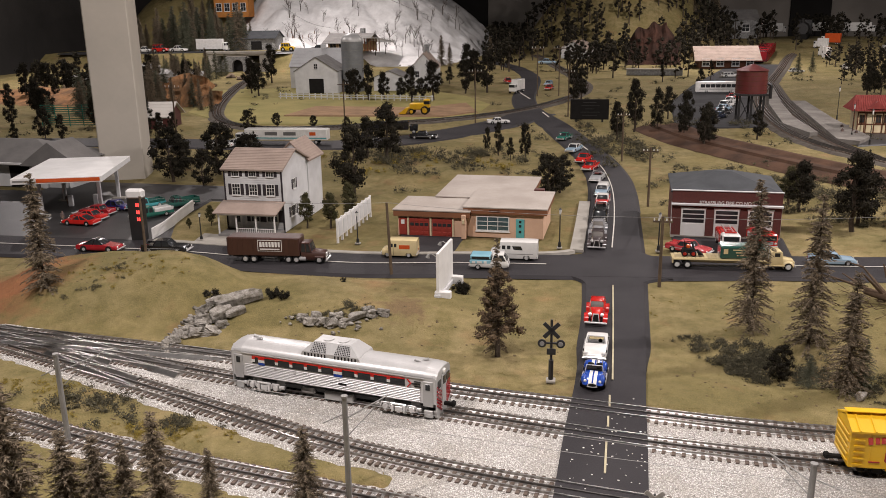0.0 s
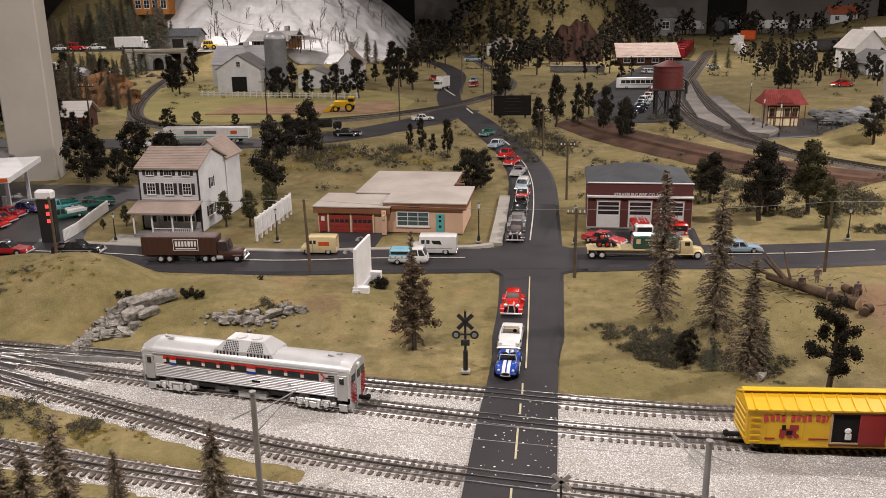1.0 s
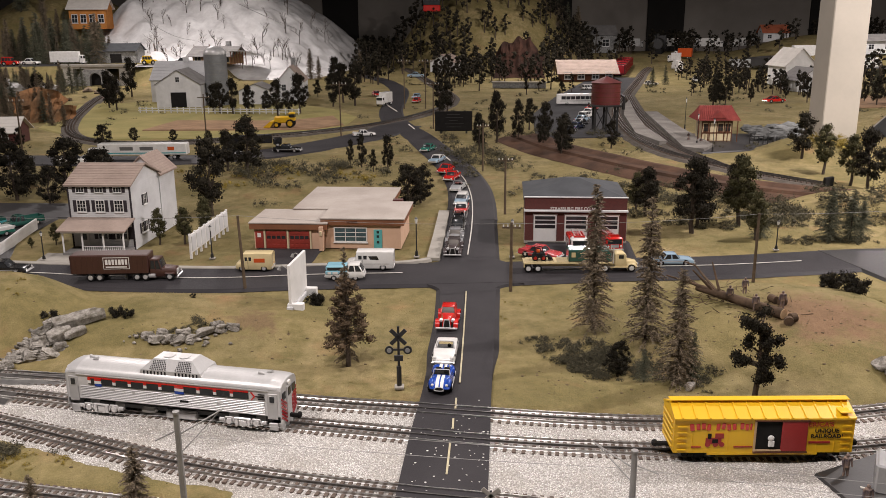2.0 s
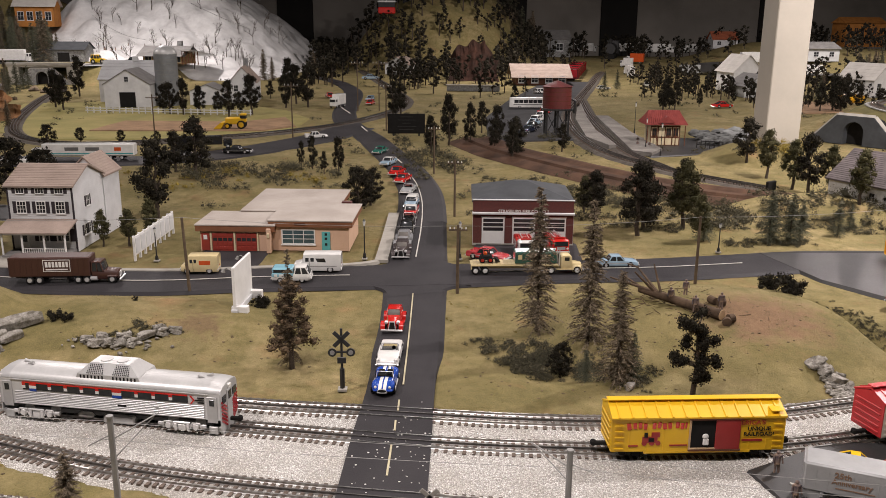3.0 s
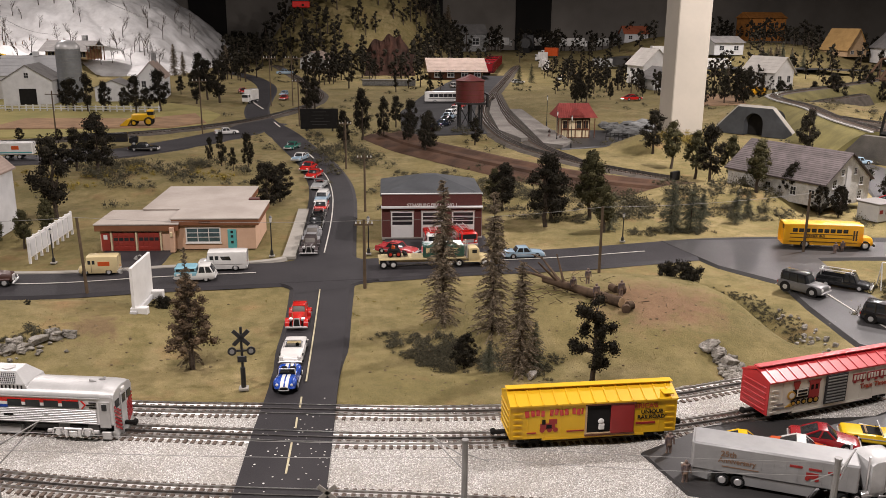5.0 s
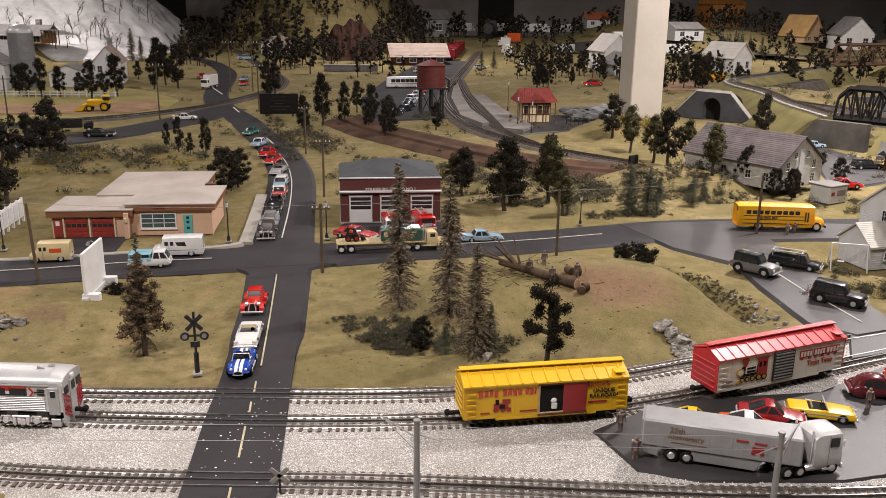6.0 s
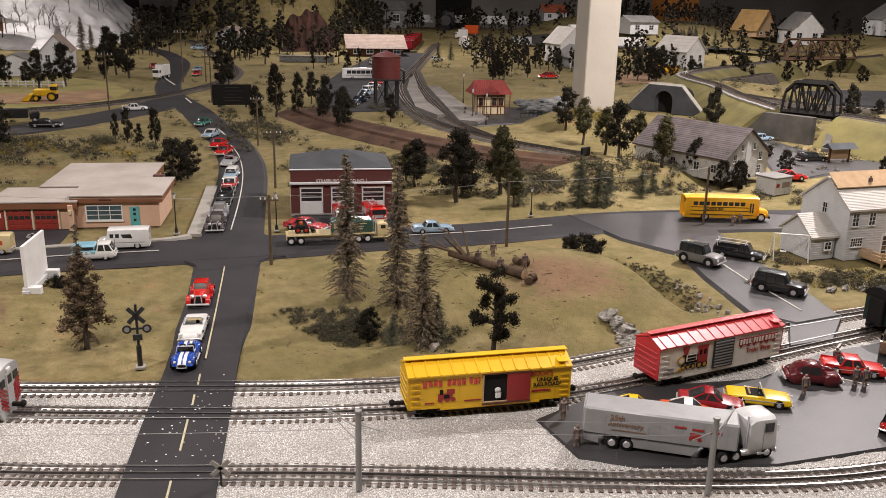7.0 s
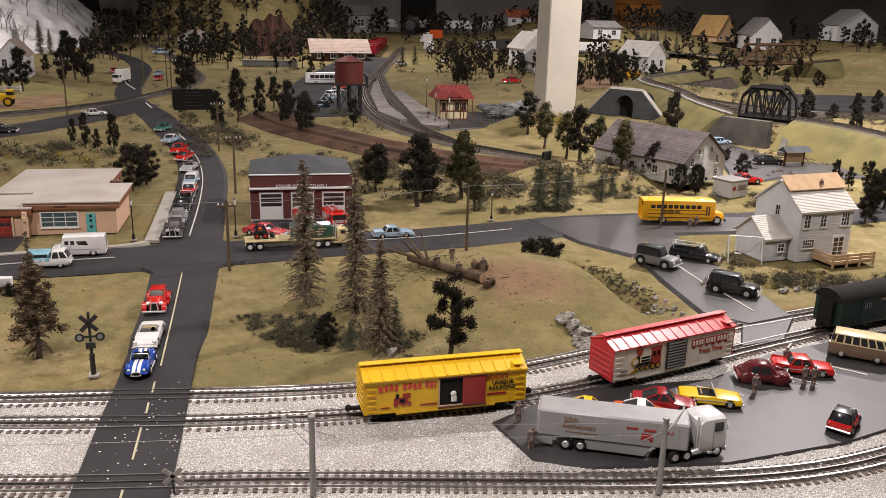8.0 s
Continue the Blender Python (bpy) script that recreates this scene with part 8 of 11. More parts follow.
part("sign_bar", Geo().box((-0.029, -0.0385, 0.032), (0.014, 0.0014, 0.012)), DOORRED, sh)

# white farmhouse under construction, with a lean-to wing and a deck
W, D = 0.164, 0.165
fm = gabled("farm_house", "pale grey clapboard house with a half-sheathed roof", at(1.480, 0.612, 9), W, D, 0.128, 0.190, GREYSIDE, PALEROOF, over=0.007, courses=24, siding=20)
F, Lf = face_pose("f", W, D), face_pose("l", W, D)
for u in (-0.062, -0.012):
    window(fm, F, u, 0.102, 0.018, 0.030, panes=(2, 3))
window(fm, F, 0.058, 0.102, 0.024, 0.030, panes=(3, 3))
window(fm, F, -0.050, 0.045, 0.034, 0.020, panes=(5, 3))
wallbox(fm, F, (0.045, -0.001, 0.033), (0.040, 0.003, 0.058), WHITE, "french_door", "white glazed double door")
for k in range(2):
    for r in range(4):
        wallbox(fm, F, (0.0365 + k * 0.017, -0.003, 0.013 + r * 0.0125), (0.013, 0.0012, 0.010), GLASS, "door_pane")
window(fm, Lf, 0.0, 0.115, 0.014, 0.026, panes=(2, 2))
part("roof_sheathing", Geo().prism([(-0.040, 0.1715), (-0.002, 0.2030), (-0.002, 0.2050), (-0.040, 0.1735)], -W / 2 - 0.008, W / 2 + 0.008, "x"), SAWN, fm, "bare wooden roof sheathing")
an = gabled("house_wing", "low pale grey wing of the clapboard house", at(1.357, 0.590, 9), 0.070, 0.108, 0.058, 0.100, GREYSIDE, PALEROOF, "x", over=0.007, courses=14, siding=9)
window(an, face_pose("f", 0.070, 0.115), 0.012, 0.034, 0.018, 0.018, panes=(2, 2))
dk = thing("deck", "unpainted wooden deck with board railings", "deck", m=at(1.530, 0.500, 9))
part("deck_floor", Geo().box((0, 0, 0.010), (0.13, 0.070, 0.004)), SAWN, dk)
for z in (0.014, 0.022, 0.030):
    part("rail_board", Geo().box((0, -0.035, z), (0.13, 0.002, 0.006)), SAWN, dk)
    part("rail_board", Geo().box((-0.065, 0, z), (0.002, 0.070, 0.006)), SAWN, dk)
for u in (-0.064, -0.02, 0.02, 0.064):
    part("deck_post", Geo().box((u, -0.035, 0.017), (0.004, 0.004, 0.036)), SAWN, dk)
sw = thing("swing_set", "white tubular garden swing", "swing", m=at(1.285, 0.545, -20))
g = Geo()
for s in (-0.04, 0.04):
    g.tube([(s, -0.025, 0), (s, 0, 0.062), (s, 0.025, 0)], 0.0014, 5)
g.tube([(-0.04, 0, 0.062), (0.04, 0, 0.062)], 0.0014, 5)
part("swing_frame", g, WHITE, sw)
for u in (-0.015, 0.015):
    part("swing_seat", Geo().box((u, 0, 0.018), (0.014, 0.006, 0.0016)).tube([(u - 0.006, 0, 0.018), (u - 0.006, 0, 0.062)], 0.0005, 4).tube([(u + 0.006, 0, 0.018), (u + 0.006, 0, 0.062)], 0.0005, 4), WHITE, sw)

# covered notice board and far signs
cv = thing("covered_sign", "roofed wooden notice board by the far road", "sign", m=at(2.19, 1.74, 6) @ Matrix.Scale(0.68, 4))
part("board", Geo().box((0, 0, 0.055), (0.13, 0.008, 0.06)), SAWN, cv)
part("sign_roof", Geo().prism([(-0.045, 0.088), (0.0, 0.118), (0.045, 0.088)], -0.09, 0.09, "x"), DARKROOF, cv, "grey shingled sign roof")
for s in (-1, 1):
    part("sign_post", Geo().box((s * 0.065, 0, 0.05), (0.010, 0.010, 0.10)), BROWNTRIM, cv)
bb = thing("billboard", "black billboard with faint grey writing at the junction", "billboard", m=at(-0.268, 3.40, 4))
part("board", Geo().box((0, 0, 0.068), (0.205, 0.010, 0.108), b=0.001), MATTBLACK, bb)
for k, wd in enumerate((0.09, 0.12, 0.06, 0.13, 0.10)):
    part("sign_bar", Geo().box((0.004 * (k % 2), -0.0056, 0.105 - k * 0.017), (wd * 0.8, 0.001, 0.0022)), mat("faint_grey", (0.06, 0.058, 0.055)), bb, "grey lettering bar")
for s in (-1, 1):
    part("board_post", Geo().box((s * 0.07, 0.008, 0.03), (0.010, 0.010, 0.06)), BLACK, bb)

# white billboard seen edge-on, and the white board fence
wb = thing("billboard", "white billboard with two small lamps on block feet", "billboard", m=at(-0.425, 0.452, -92))
part("board", Geo().box((0, 0, 0.057), (0.125, 0.006, 0.090), b=0.0008), WHITE, wb)
part("base", Geo().box((0, 0, 0.006), (0.135, 0.014, 0.012), b=0.001), CLAPBOARD, wb)
for u in (-0.05, 0.05):
    part("lamp_arm", Geo().tube([(u, -0.003, 0.090), (u, -0.016, 0.098), (u, -0.022, 0.094)], 0.0012, 5), GREYMETAL, wb)
    part("lamp_shade", Geo().cyl((u, -0.022, 0.096), (u, -0.024, 0.089), 0.002, 0.005, 8), GREYMETAL, wb)
    part("foot", Geo().box((u * 1.1, 0.010, 0.009), (0.016, 0.034, 0.018), b=0.001), WHITE, wb, "white block foot")
fn = thing("lattice_fence", "white lattice board fence in the grass", "fence", m=at(-0.808, 0.99, 90))
part("fence_board", Geo().box((0, 0, 0.040), (0.31, 0.004, 0.050), b=0.0006), WHITE, fn)
for k in range(9):
    part("fence_post", Geo().box((-0.15 + k * 0.0375, 0, 0.034), (0.006, 0.006, 0.068), b=0.0006), WHITE, fn)
    if k < 8:
        part("fence_panel", Geo().box((-0.131 + k * 0.0375, -0.0025, 0.040), (0.028, 0.002, 0.040), b=0.0006), CLAPBOARD, fn)
pf = thing("picket_fence", "white picket fence beside the filling station", "fence", m=Matrix())
pts = spline([(-1.335, 0.79), (-1.345, 0.88), (-1.372, 1.0), (-1.40, 1.14)], 0.0075)
for q in pts:
    part("picket", Geo().box((q.x, q.y, 0.017), (0.0045, 0.0045, 0.034), b=0.001), WHITE, pf)
part("fence_rail", Geo().tube([(p.x, p.y, 0.026) for p in pts[::4]], 0.002, 4).tube([(p.x, p.y, 0.012) for p in pts[::4]], 0.002, 4), WHITE, pf)

# farm behind the field
fb = gabled("farm_barn", "white farm barn with grey roof and open door", at(-2.36, 4.95, 6), 0.32, 0.34, 0.165, 0.265, CLAPBOARD, GREYROOF, "y", courses=8, category="model barn", group="farm buildings")
# Shade inside the open door, drawn as a black panel on the wall.
wallbox(fb, face_pose("f", 0.32, 0.34), (0, -0.001, 0.055), (0.11, 0.004, 0.11), MATTBLACK, "door", "black panel for the shade in the open barn door")
window(fb, face_pose("f", 0.32, 0.34), 0.0, 0.20, 0.026, 0.034, CLAPBOARD, (2, 2))
fb2 = gabled("farm_barn", "long white barn with pale grey gambrel roof", at(-2.50, 5.4, 6), 0.46, 0.40, 0.17, 0.30, CLAPBOARD, mat("tin_roof", (0.40, 0.40, 0.40), (0.33, 0.33, 0.33), 10, 120, 0.6), "x", courses=6, category="model barn", group="farm buildings")
part("roof_vent", Geo().box((0, 0, 0.315), (0.04, 0.04, 0.04), b=0.004), CLAPBOARD, fb2)
sl = thing("silo", "grey banded silo with a domed cap", "silo", m=at(-2.12, 4.98))
body = part("shaft", Geo().cyl((0, 0, 0), (0, 0, 0.37), 0.082, n=22), mat("silo_metal", (0.25, 0.26, 0.265), (0.19, 0.2, 0.205), 18, 200, 0.45, 0.4), sl, smooth=True)
part("cap", Geo().ball((0, 0, 0.37), 0.082, 18, 10, (1, 1, 0.75)), SILVERDULL, sl, "domed metal cap", smooth=True)
for k in range(14):
    part("band", Geo().cyl((0, 0, 0.02 + k * 0.026), (0, 0, 0.0225 + k * 0.026), 0.083, n=22, caps=False), GREYMETAL, body)
gabled("farm_shed", "low white shed beside the silo", at(-1.86, 5.15, 4), 0.24, 0.26, 0.10, 0.15, CLAPBOARD, GREYROOF, "y", category="model shed", group="farm buildings")
fh2 = gabled("farm_house", "grey-white farmhouse with tan gable roof", at(-1.66, 5.42, 8), 0.20, 0.40, 0.155, 0.265, CLAPBOARD, TANROOF, "y", courses=7, group="farm buildings")
part("chimney", Geo().box((0, 0.1, 0.285), (0.035, 0.035, 0.07)), GREYSTONE, fh2)
for u in (-0.06, 0.06):
    window(fh2, face_pose("f", 0.20, 0.40), u * 0.8, 0.11, 0.03, 0.045, CLAPBOARD, (2, 2))
g = Geo()
for k in range(26):
    g.box((-2.48 + k * 0.045, 4.42 - 0.004 * k, 0.022), (0.006, 0.006, 0.044))
g.box((-1.92, 4.37, 0.034), (1.15, 0.004, 0.006), pose(0, 0, 0, 0, 0, -5)).box((-1.92, 4.37, 0.018), (1.15, 0.004, 0.006), pose(0, 0, 0, 0, 0, -5))
solo("farm_fence", g, CLAPBOARD, "low white farm fence by the field", "fence")

# ski lodge, far houses, tunnels, bridges
lg = gabled("ski_lodge", "tan ski lodge with a wide grey roof", pose(-3.05, 7.80, 0.165, 0, 0, -8), 0.44, 0.30, 0.10, 0.175, mat("lodge_wood", (0.34, 0.22, 0.12), None, 12, 90, 0.8), GREYROOF, over=0.05, courses=6, category="model lodge")
for u in (-0.25, -0.08, 0.08, 0.25):
    window(lg, face_pose("f", 0.44, 0.30), u * 0.64, 0.05, 0.07, 0.06, CREAM, (2, 1))
part("chimney", Geo().box((0.12, 0.02, 0.18), (0.045, 0.045, 0.10)), GREYSTONE, lg)
part("sunroom_roof", Geo().prism([(-0.22, 0.135), (0.20, 0.075), (0.20, 0.082), (-0.22, 0.142)], 0.225, 0.42, "x"), SILVERROOF, lg, "sloping glazed sunroom roof")
for k in range(6):
    part("sunroom_post", Geo().box((0.24 + k * 0.034, -0.20, 0.068), (0.007, 0.007, 0.136)), BROWNTRIM, lg)
FAR_HOUSES = [
    (-0.70, 9.1, 0.30, 0.30, 0.12, 0.20, "white far house with tan roof", CLAPBOARD, TANROOF, "y", -20),
    (3.60, 6.45, 0.25, 0.36, 0.16, 0.28, "white far cottage with pale grey roof", WHITE, PALEROOF, "y", 26), (2.62, 6.9, 0.28, 0.34, 0.19, 0.33, "white house beside the column", WHITE, PALEROOF, "y", 10),
    (2.55, 6.3, 0.28, 0.30, 0.10, 0.19, "grey-roofed low house by the column", GREYSIDE, GREYROOF, "y", 10), (-0.9, 12.2, 0.6, 0.4, 0.25, 0.36, "grey stone house on the far hill", GREYSTONE, DARKROOF, "x", 0),
    (1.25, 11.6, 0.62, 0.4, 0.26, 0.38, "grey stone mill on the far hill", GREYSTONE, GREYROOF, "x", 6), (6.0, 9.6, 0.33, 0.42, 0.10, 0.34, "tan A-frame house on the far hill", SAWN, mat("straw_roof", (0.40, 0.25, 0.10), None, 14, 120, 0.8), "y", 20),
    (6.5, 9.3, 0.4, 0.5, 0.2, 0.4, "white far house among trees", WHITE, GREYROOF, "y", -10),
    (7.3, 8.6, 0.5, 0.5, 0.2, 0.38, "pale grey house beyond the far bridge", GREYSIDE, GREYROOF, "y", -10), (7.6, 6.4, 0.4, 0.4, 0.16, 0.28, "tan-roofed far house by the wall", CLAPBOARD, TANROOF, "y", 20), (4.3, 9.4, 0.4, 0.36, 0.15, 0.22, "low grey shed on the far plain", GREYSIDE, GREYROOF, "x", 10), (3.9, 11.9, 0.36, 0.3, 0.14, 0.24, "red-roofed far house by the wall", CLAPBOARD, mat("coral_roof", (0.42, 0.13, 0.07), None, 20, 90, 0.8), "x", 0),
    (-2.60, 2.98, 0.20, 0.20, 0.07, 0.13, "brick cottage with a pale roof among the trees", REDBRICK, PALEROOF, "x", 10),
]
for x, y, ww, dd, he, hr, lab, wl, rf, rd, turn in FAR_HOUSES:
    h = gabled("far_house", lab, at(x, y, turn), ww, dd, he, hr, wl, rf, rd, over=0.02, courses=5, group="far houses")
    for u in (-0.25, 0.25):
        window(h, face_pose("f", ww, dd), u * ww, he * 0.55, ww * 0.15, he * 0.35, CLAPBOARD, (2, 2))
ob = thing("unfinished_mill", "orange timber mill building on the far hill", "model mill", m=at(5.75, 11.6, 8, 0.04) @ Matrix.Scale(0.74, 4))
OCHRE = mat("ochre_timber", (0.45, 0.19, 0.05), (0.32, 0.13, 0.035), 12, 120, 0.8)
part("wall", Geo().box((0, 0, 0.22), (0.8, 0.5, 0.44)), OCHRE, ob)
for k in range(6):
    for r in range(2):
        window(ob, face_pose("f", 0.8, 0.5), -0.32 + k * 0.128, 0.12 + r * 0.18, 0.07, 0.11, OCHRE, (2, 2))
part("roof", Geo().prism([(-0.28, 0.44), (0.28, 0.44), (0, 0.56)], -0.43, 0.43, "x"), OCHRE, ob)
lo = gabled("hill_lodge", "orange timber lodge above the ski slope", at(-4.98, 9.0, 12, 0.16), 0.42, 0.34, 0.24, 0.34, OCHRE, PALEROOF, over=0.03, category="model lodge")
for k in range(4):
    window(lo, face_pose("f", 0.42, 0.34), -0.15 + k * 0.10, 0.12, 0.06, 0.09, CLAPBOARD, (2, 2))


def tunnel(name, label, m, w, h, depth, material):
    t = thing(name, label, "tunnel portal", "tunnel portals", m=m)
    a = w * 0.12
    arch = [(a * math.cos(i * math.pi / 10), h * 0.45 + a * math.sin(i * math.pi / 10)) for i in range(11)]
    left = [(-w / 2, 0), (-a, 0)] + [(-a, h * 0.45)] + arch[::-1][:6] + [(0, h), (-w * 0.22, h), (-w / 2, h * 0.15)]
    right = [(-x, z) for x, z in left][::-1]
    part("portal_wall", Geo().prism(left, -0.02, 0.03), material, t)
    part("portal_wall", Geo().prism(right, -0.02, 0.03), material, t)
    # Solid black plug fills the arch; the tunnel's darkness is its colour.
    part("bore", Geo().prism([(-a, 0), (-a, h * 0.45)] + arch[::-1] + [(a, h * 0.45), (a, 0)], 0.028, depth), MATTBLACK, t, "black plug for the shade in the tunnel bore")
    part("coping", Geo().tube([(-w / 2, 0, h * 0.17), (-w * 0.22, 0, h), (w * 0.22, 0, h), (w / 2, 0, h * 0.17)], 0.012, 4), CONCRETE, t)
    return t


tunnel("tunnel_portal", "grey concrete tunnel portal with sloping wing walls", at(2.09, 3.22, -50), 0.44, 0.150, 0.25, mat("tunnel_concrete", (0.075, 0.08, 0.086), (0.045, 0.047, 0.05), 8, 120, 0.85))
tunnel("tunnel_portal", "grey stone tunnel mouth under the upper road", at(-3.98, 6.90, 6), 0.46, 0.15, 0.12, GREYSTONE)
br = thing("truss_bridge", "black riveted steel truss railway bridge", "bridge", m=pose(2.395, 2.300, 0.122, 0, 0, -50) @ Matrix.Diagonal((0.78, 1.0, 1.58, 1)))
for s in (-0.045, 0.045):
    part("truss_chord", Geo().tube([(-0.15, s, 0.0), (-0.138, s, 0.058), (-0.085, s, 0.085), (0.085, s, 0.085), (0.138, s, 0.058), (0.15, s, 0.0), (-0.15, s, 0.0)], 0.0075, 4), MATTBLACK, br)
    for u in (-0.10, -0.05, 0.0, 0.05, 0.10):
        part("truss_post", Geo().tube([(u, s, 0), (u, s, 0.085 if abs(u) < 0.09 else 0.077)], 0.005, 4), MATTBLACK, br)
    for u in (-0.10, -0.05):
        for f in (1, -1):
            part("truss_diagonal", Geo().tube([(u * f, s, 0.085), ((u + 0.05) * f, s, 0.0)], 0.005, 4), MATTBLACK, br)
part("bridge_deck", Geo().box((0, 0, -0.004), (0.31, 0.09, 0.010)), MATTBLACK, br)
part("cross_brace", Geo().tube([(-0.10, -0.045, 0.085), (-0.05, 0.045, 0.085), (0.0, -0.045, 0.085), (0.05, 0.045, 0.085), (0.10, -0.045, 0.085)], 0.003, 4), MATTBLACK, br)
RUSTY = mat("rust", (0.14, 0.085, 0.055), None, 20, 100, 0.8)
b2 = thing("truss_bridge", "rusty brown steel truss bridge in the distance", "bridge", m=pose(4.59, 5.83, 0.13, 0, 0, 20) @ Matrix.Diagonal((1.30, 1, 1.1, 1)))
for s in (-0.07, 0.07):
    part("truss_chord", Geo().tube([(-0.36, s, 0.0), (-0.24, s, 0.15), (0.24, s, 0.15), (0.36, s, 0.0), (-0.36, s, 0.0)], 0.010, 4), RUSTY, b2)
    for k in range(5):
        part("truss_post", Geo().tube([(-0.24 + k * 0.12, s, 0), (-0.24 + k * 0.12, s, 0.15)], 0.007, 4), RUSTY, b2)
        if k < 4:
            part("truss_diagonal", Geo().tube([(-0.24 + k * 0.12, s, 0.15 * (k % 2)), (-0.12 + k * 0.12, s, 0.15 * ((k + 1) % 2))], 0.006, 4), RUSTY, b2)
w = structure("abutment", Geo().prism([(0, -0.02), (0.33, -0.02), (0.33, 0.118), (0.10, 0.118), (0.0, 0.0)], -0.02, 0.02), DIMCONCRETE, "grey concrete retaining wall under the bridge")
w.matrix_basis = pose(2.155, 2.445, 0, 0, 0, -56)
w = structure("abutment", Geo().prism([(0, -0.02), (0.30, -0.02), (0.30, 0.118), (0.0, 0.012)], -0.014, 0.014), DIMCONCRETE, "sloping stone wing wall beside the bridge")
w.matrix_basis = pose(2.29, 1.99, 0, 0, 0, 52)
EMB1 = [(4.20, 5.70), (3.51, 5.05), (2.97, 4.58), (2.68, 4.28), (2.575, 3.95), (2.535, 3.5), (2.40, 2.95), (2.33, 2.43)]
EMB2 = [(2.49, 2.19), (2.54, 2.07), (2.57, 1.90), (2.57, 1.68), (2.56, 1.3), (2.7, 0.9)]
INNER = [(3.7, 5.0), (3.12, 4.5), (2.86, 4.18), (2.74, 3.85), (2.72, 3.5), (2.80, 3.2), (3.0, 2.95), (3.5, 2.8), (4.6, 2.9)]
LAWNBANK = mat("bank_grass", (0.185, 0.158, 0.064), (0.11, 0.098, 0.042), 7, 300, 0.95, bumpy=0.5, grain=0.4)
for pts, foot in ((EMB1, 0.24), (EMB2, 0.22), ([(5.0, 5.98), (5.6, 6.4), (6.43, 7.2), (7.5, 7.8)], 0.3)):
    structure("embankment", Geo().loft(ribbon(pts, [(0.055, 0.122), (-0.055, 0.122), (-0.12, 0.09), (-foot, -0.01), (foot, -0.01), (0.12, 0.09)], 0.06)), LAWNBANK, "grassy railway embankment", smooth=True)
    structure("track_bed", strip(pts, 0.085, 0.1255, 0.006, 0.05, 0.012), BED, "dark cinder bed of a far track")
    track("track", pts, False, "track on the embankment", 0.123)
structure("track_bed", strip(INNER, 0.085, 0.0046 + 0.06, 0.07, 0.05, 0.05), BED, "dark cinder bed of a far track")
track("track", INNER, False, "curving track inside the embankment", 0.062)
# concrete kerb stones along the bend
for k, q in enumerate(spline(EMB1[2:], 0.04)):
    structure("track_edging", Geo().box((q.x - 0.062, q.y - 0.02, 0.124), (0.016, 0.026, 0.006), pose(0, 0, 0, 0, 0, k * 7 % 30), b=0.001), PALESTONE, "pale stone beside the curved track")
structure("far_road", strip([(3.3, 9.0), (3.9, 8.6), (4.6, 8.7), (5.6, 8.2), (7.5, 7.4)], 0.3, 0.06), LOT, "grey far road")
structure("far_road", strip([(3.0, 9.3), (3.6, 9.9), (4.3, 9.9), (5.2, 9.1)], 0.3, 0.14, 0.1), LOT, "grey far hill road")
structure("far_road", outline([(3.15, 4.15), (3.9, 4.35), (5.2, 4.1), (5.0, 3.2), (3.9, 3.3), (3.2, 3.55)], 0.012, 0.02), YARD, "dark grey far parking ground")
structure("far_yard", outline([(2.3, 4.75), (2.75, 4.9), (3.0, 5.6), (2.6, 5.9), (2.35, 5.5)], 0.006), FIELD, "bare sandy yard with a corral")
# rock face with autumn brush below the upper road
rng = random.Random(5)
def cliff(x0, x1, y0, h, lean, label, seed, material):
    """A rough, fissured rock wall."""
    nx, nz = 44, 16
    verts, faces = [], []
    for k in range(nz + 1):
        for i in range(nx + 1):
            u, v = i / nx, k / nz
            x, z = x0 + (x1 - x0) * u, h * v * (0.55 + 0.45 * math.sin(math.pi * u) + 0.25 * noise.noise((u * 6, seed, 0)))
            d = abs(noise.noise((x * 8, seed, z * 3))) * 0.26 + abs(noise.noise((x * 21, seed + 2, z * 5))) * 0.10 + noise.noise((x * 30, z * 30, seed)) * 0.035
            verts.append((x + noise.noise((x * 9, z * 9, seed + 4)) * 0.04, y0 + lean * v + d, hz(x, y0) * 0.6 + z - 0.02))
    for k in range(nz):
        for i in range(nx):
            a = k * (nx + 1) + i
            faces.append((a, a + 1, a + nx + 2, a + nx + 1))
    solo("rock_face", Geo().add(verts, faces), material, label, "rock face", kind="stuff")


cliff(-3.22, -2.72, 3.80, 0.23, 0.12, "ochre and brown fissured rock face below the upper road", 1.5, CLIFF)
cliff(-0.12, 0.42, 7.75, 0.40, 0.8, "dark red-brown earth cut in the wooded hill", 7.5, REDCUT)
cliff(-4.9, -3.45, 3.75, 0.11, 0.5, "low brown rock ledge behind the filling station", 4.5, CLIFF)
cliff(-4.75, -3.80, 5.55, 0.15, 0.20, "grey-white broken rock face under the terrace", 9.5, PALESTONE)
rng = random.Random(29)
for k in range(60):
    x, y = rng.uniform(-4.5, -3.6), rng.uniform(4.9, 5.7)
    solo("boulder", Geo().ball((0, 0, 0), rng.uniform(0.03, 0.085), 8, 6, (1.2, 0.9, 0.75), 0.35, rng), PALESTONE if k % 3 else ROCKWALL, "pale broken rock on the slope under the terrace", "rock", pose(x, y, hz(x, y) + 0.012 + 0.05 * rng.random(), 0, 0, rng.uniform(0, 90)), "slope boulders")
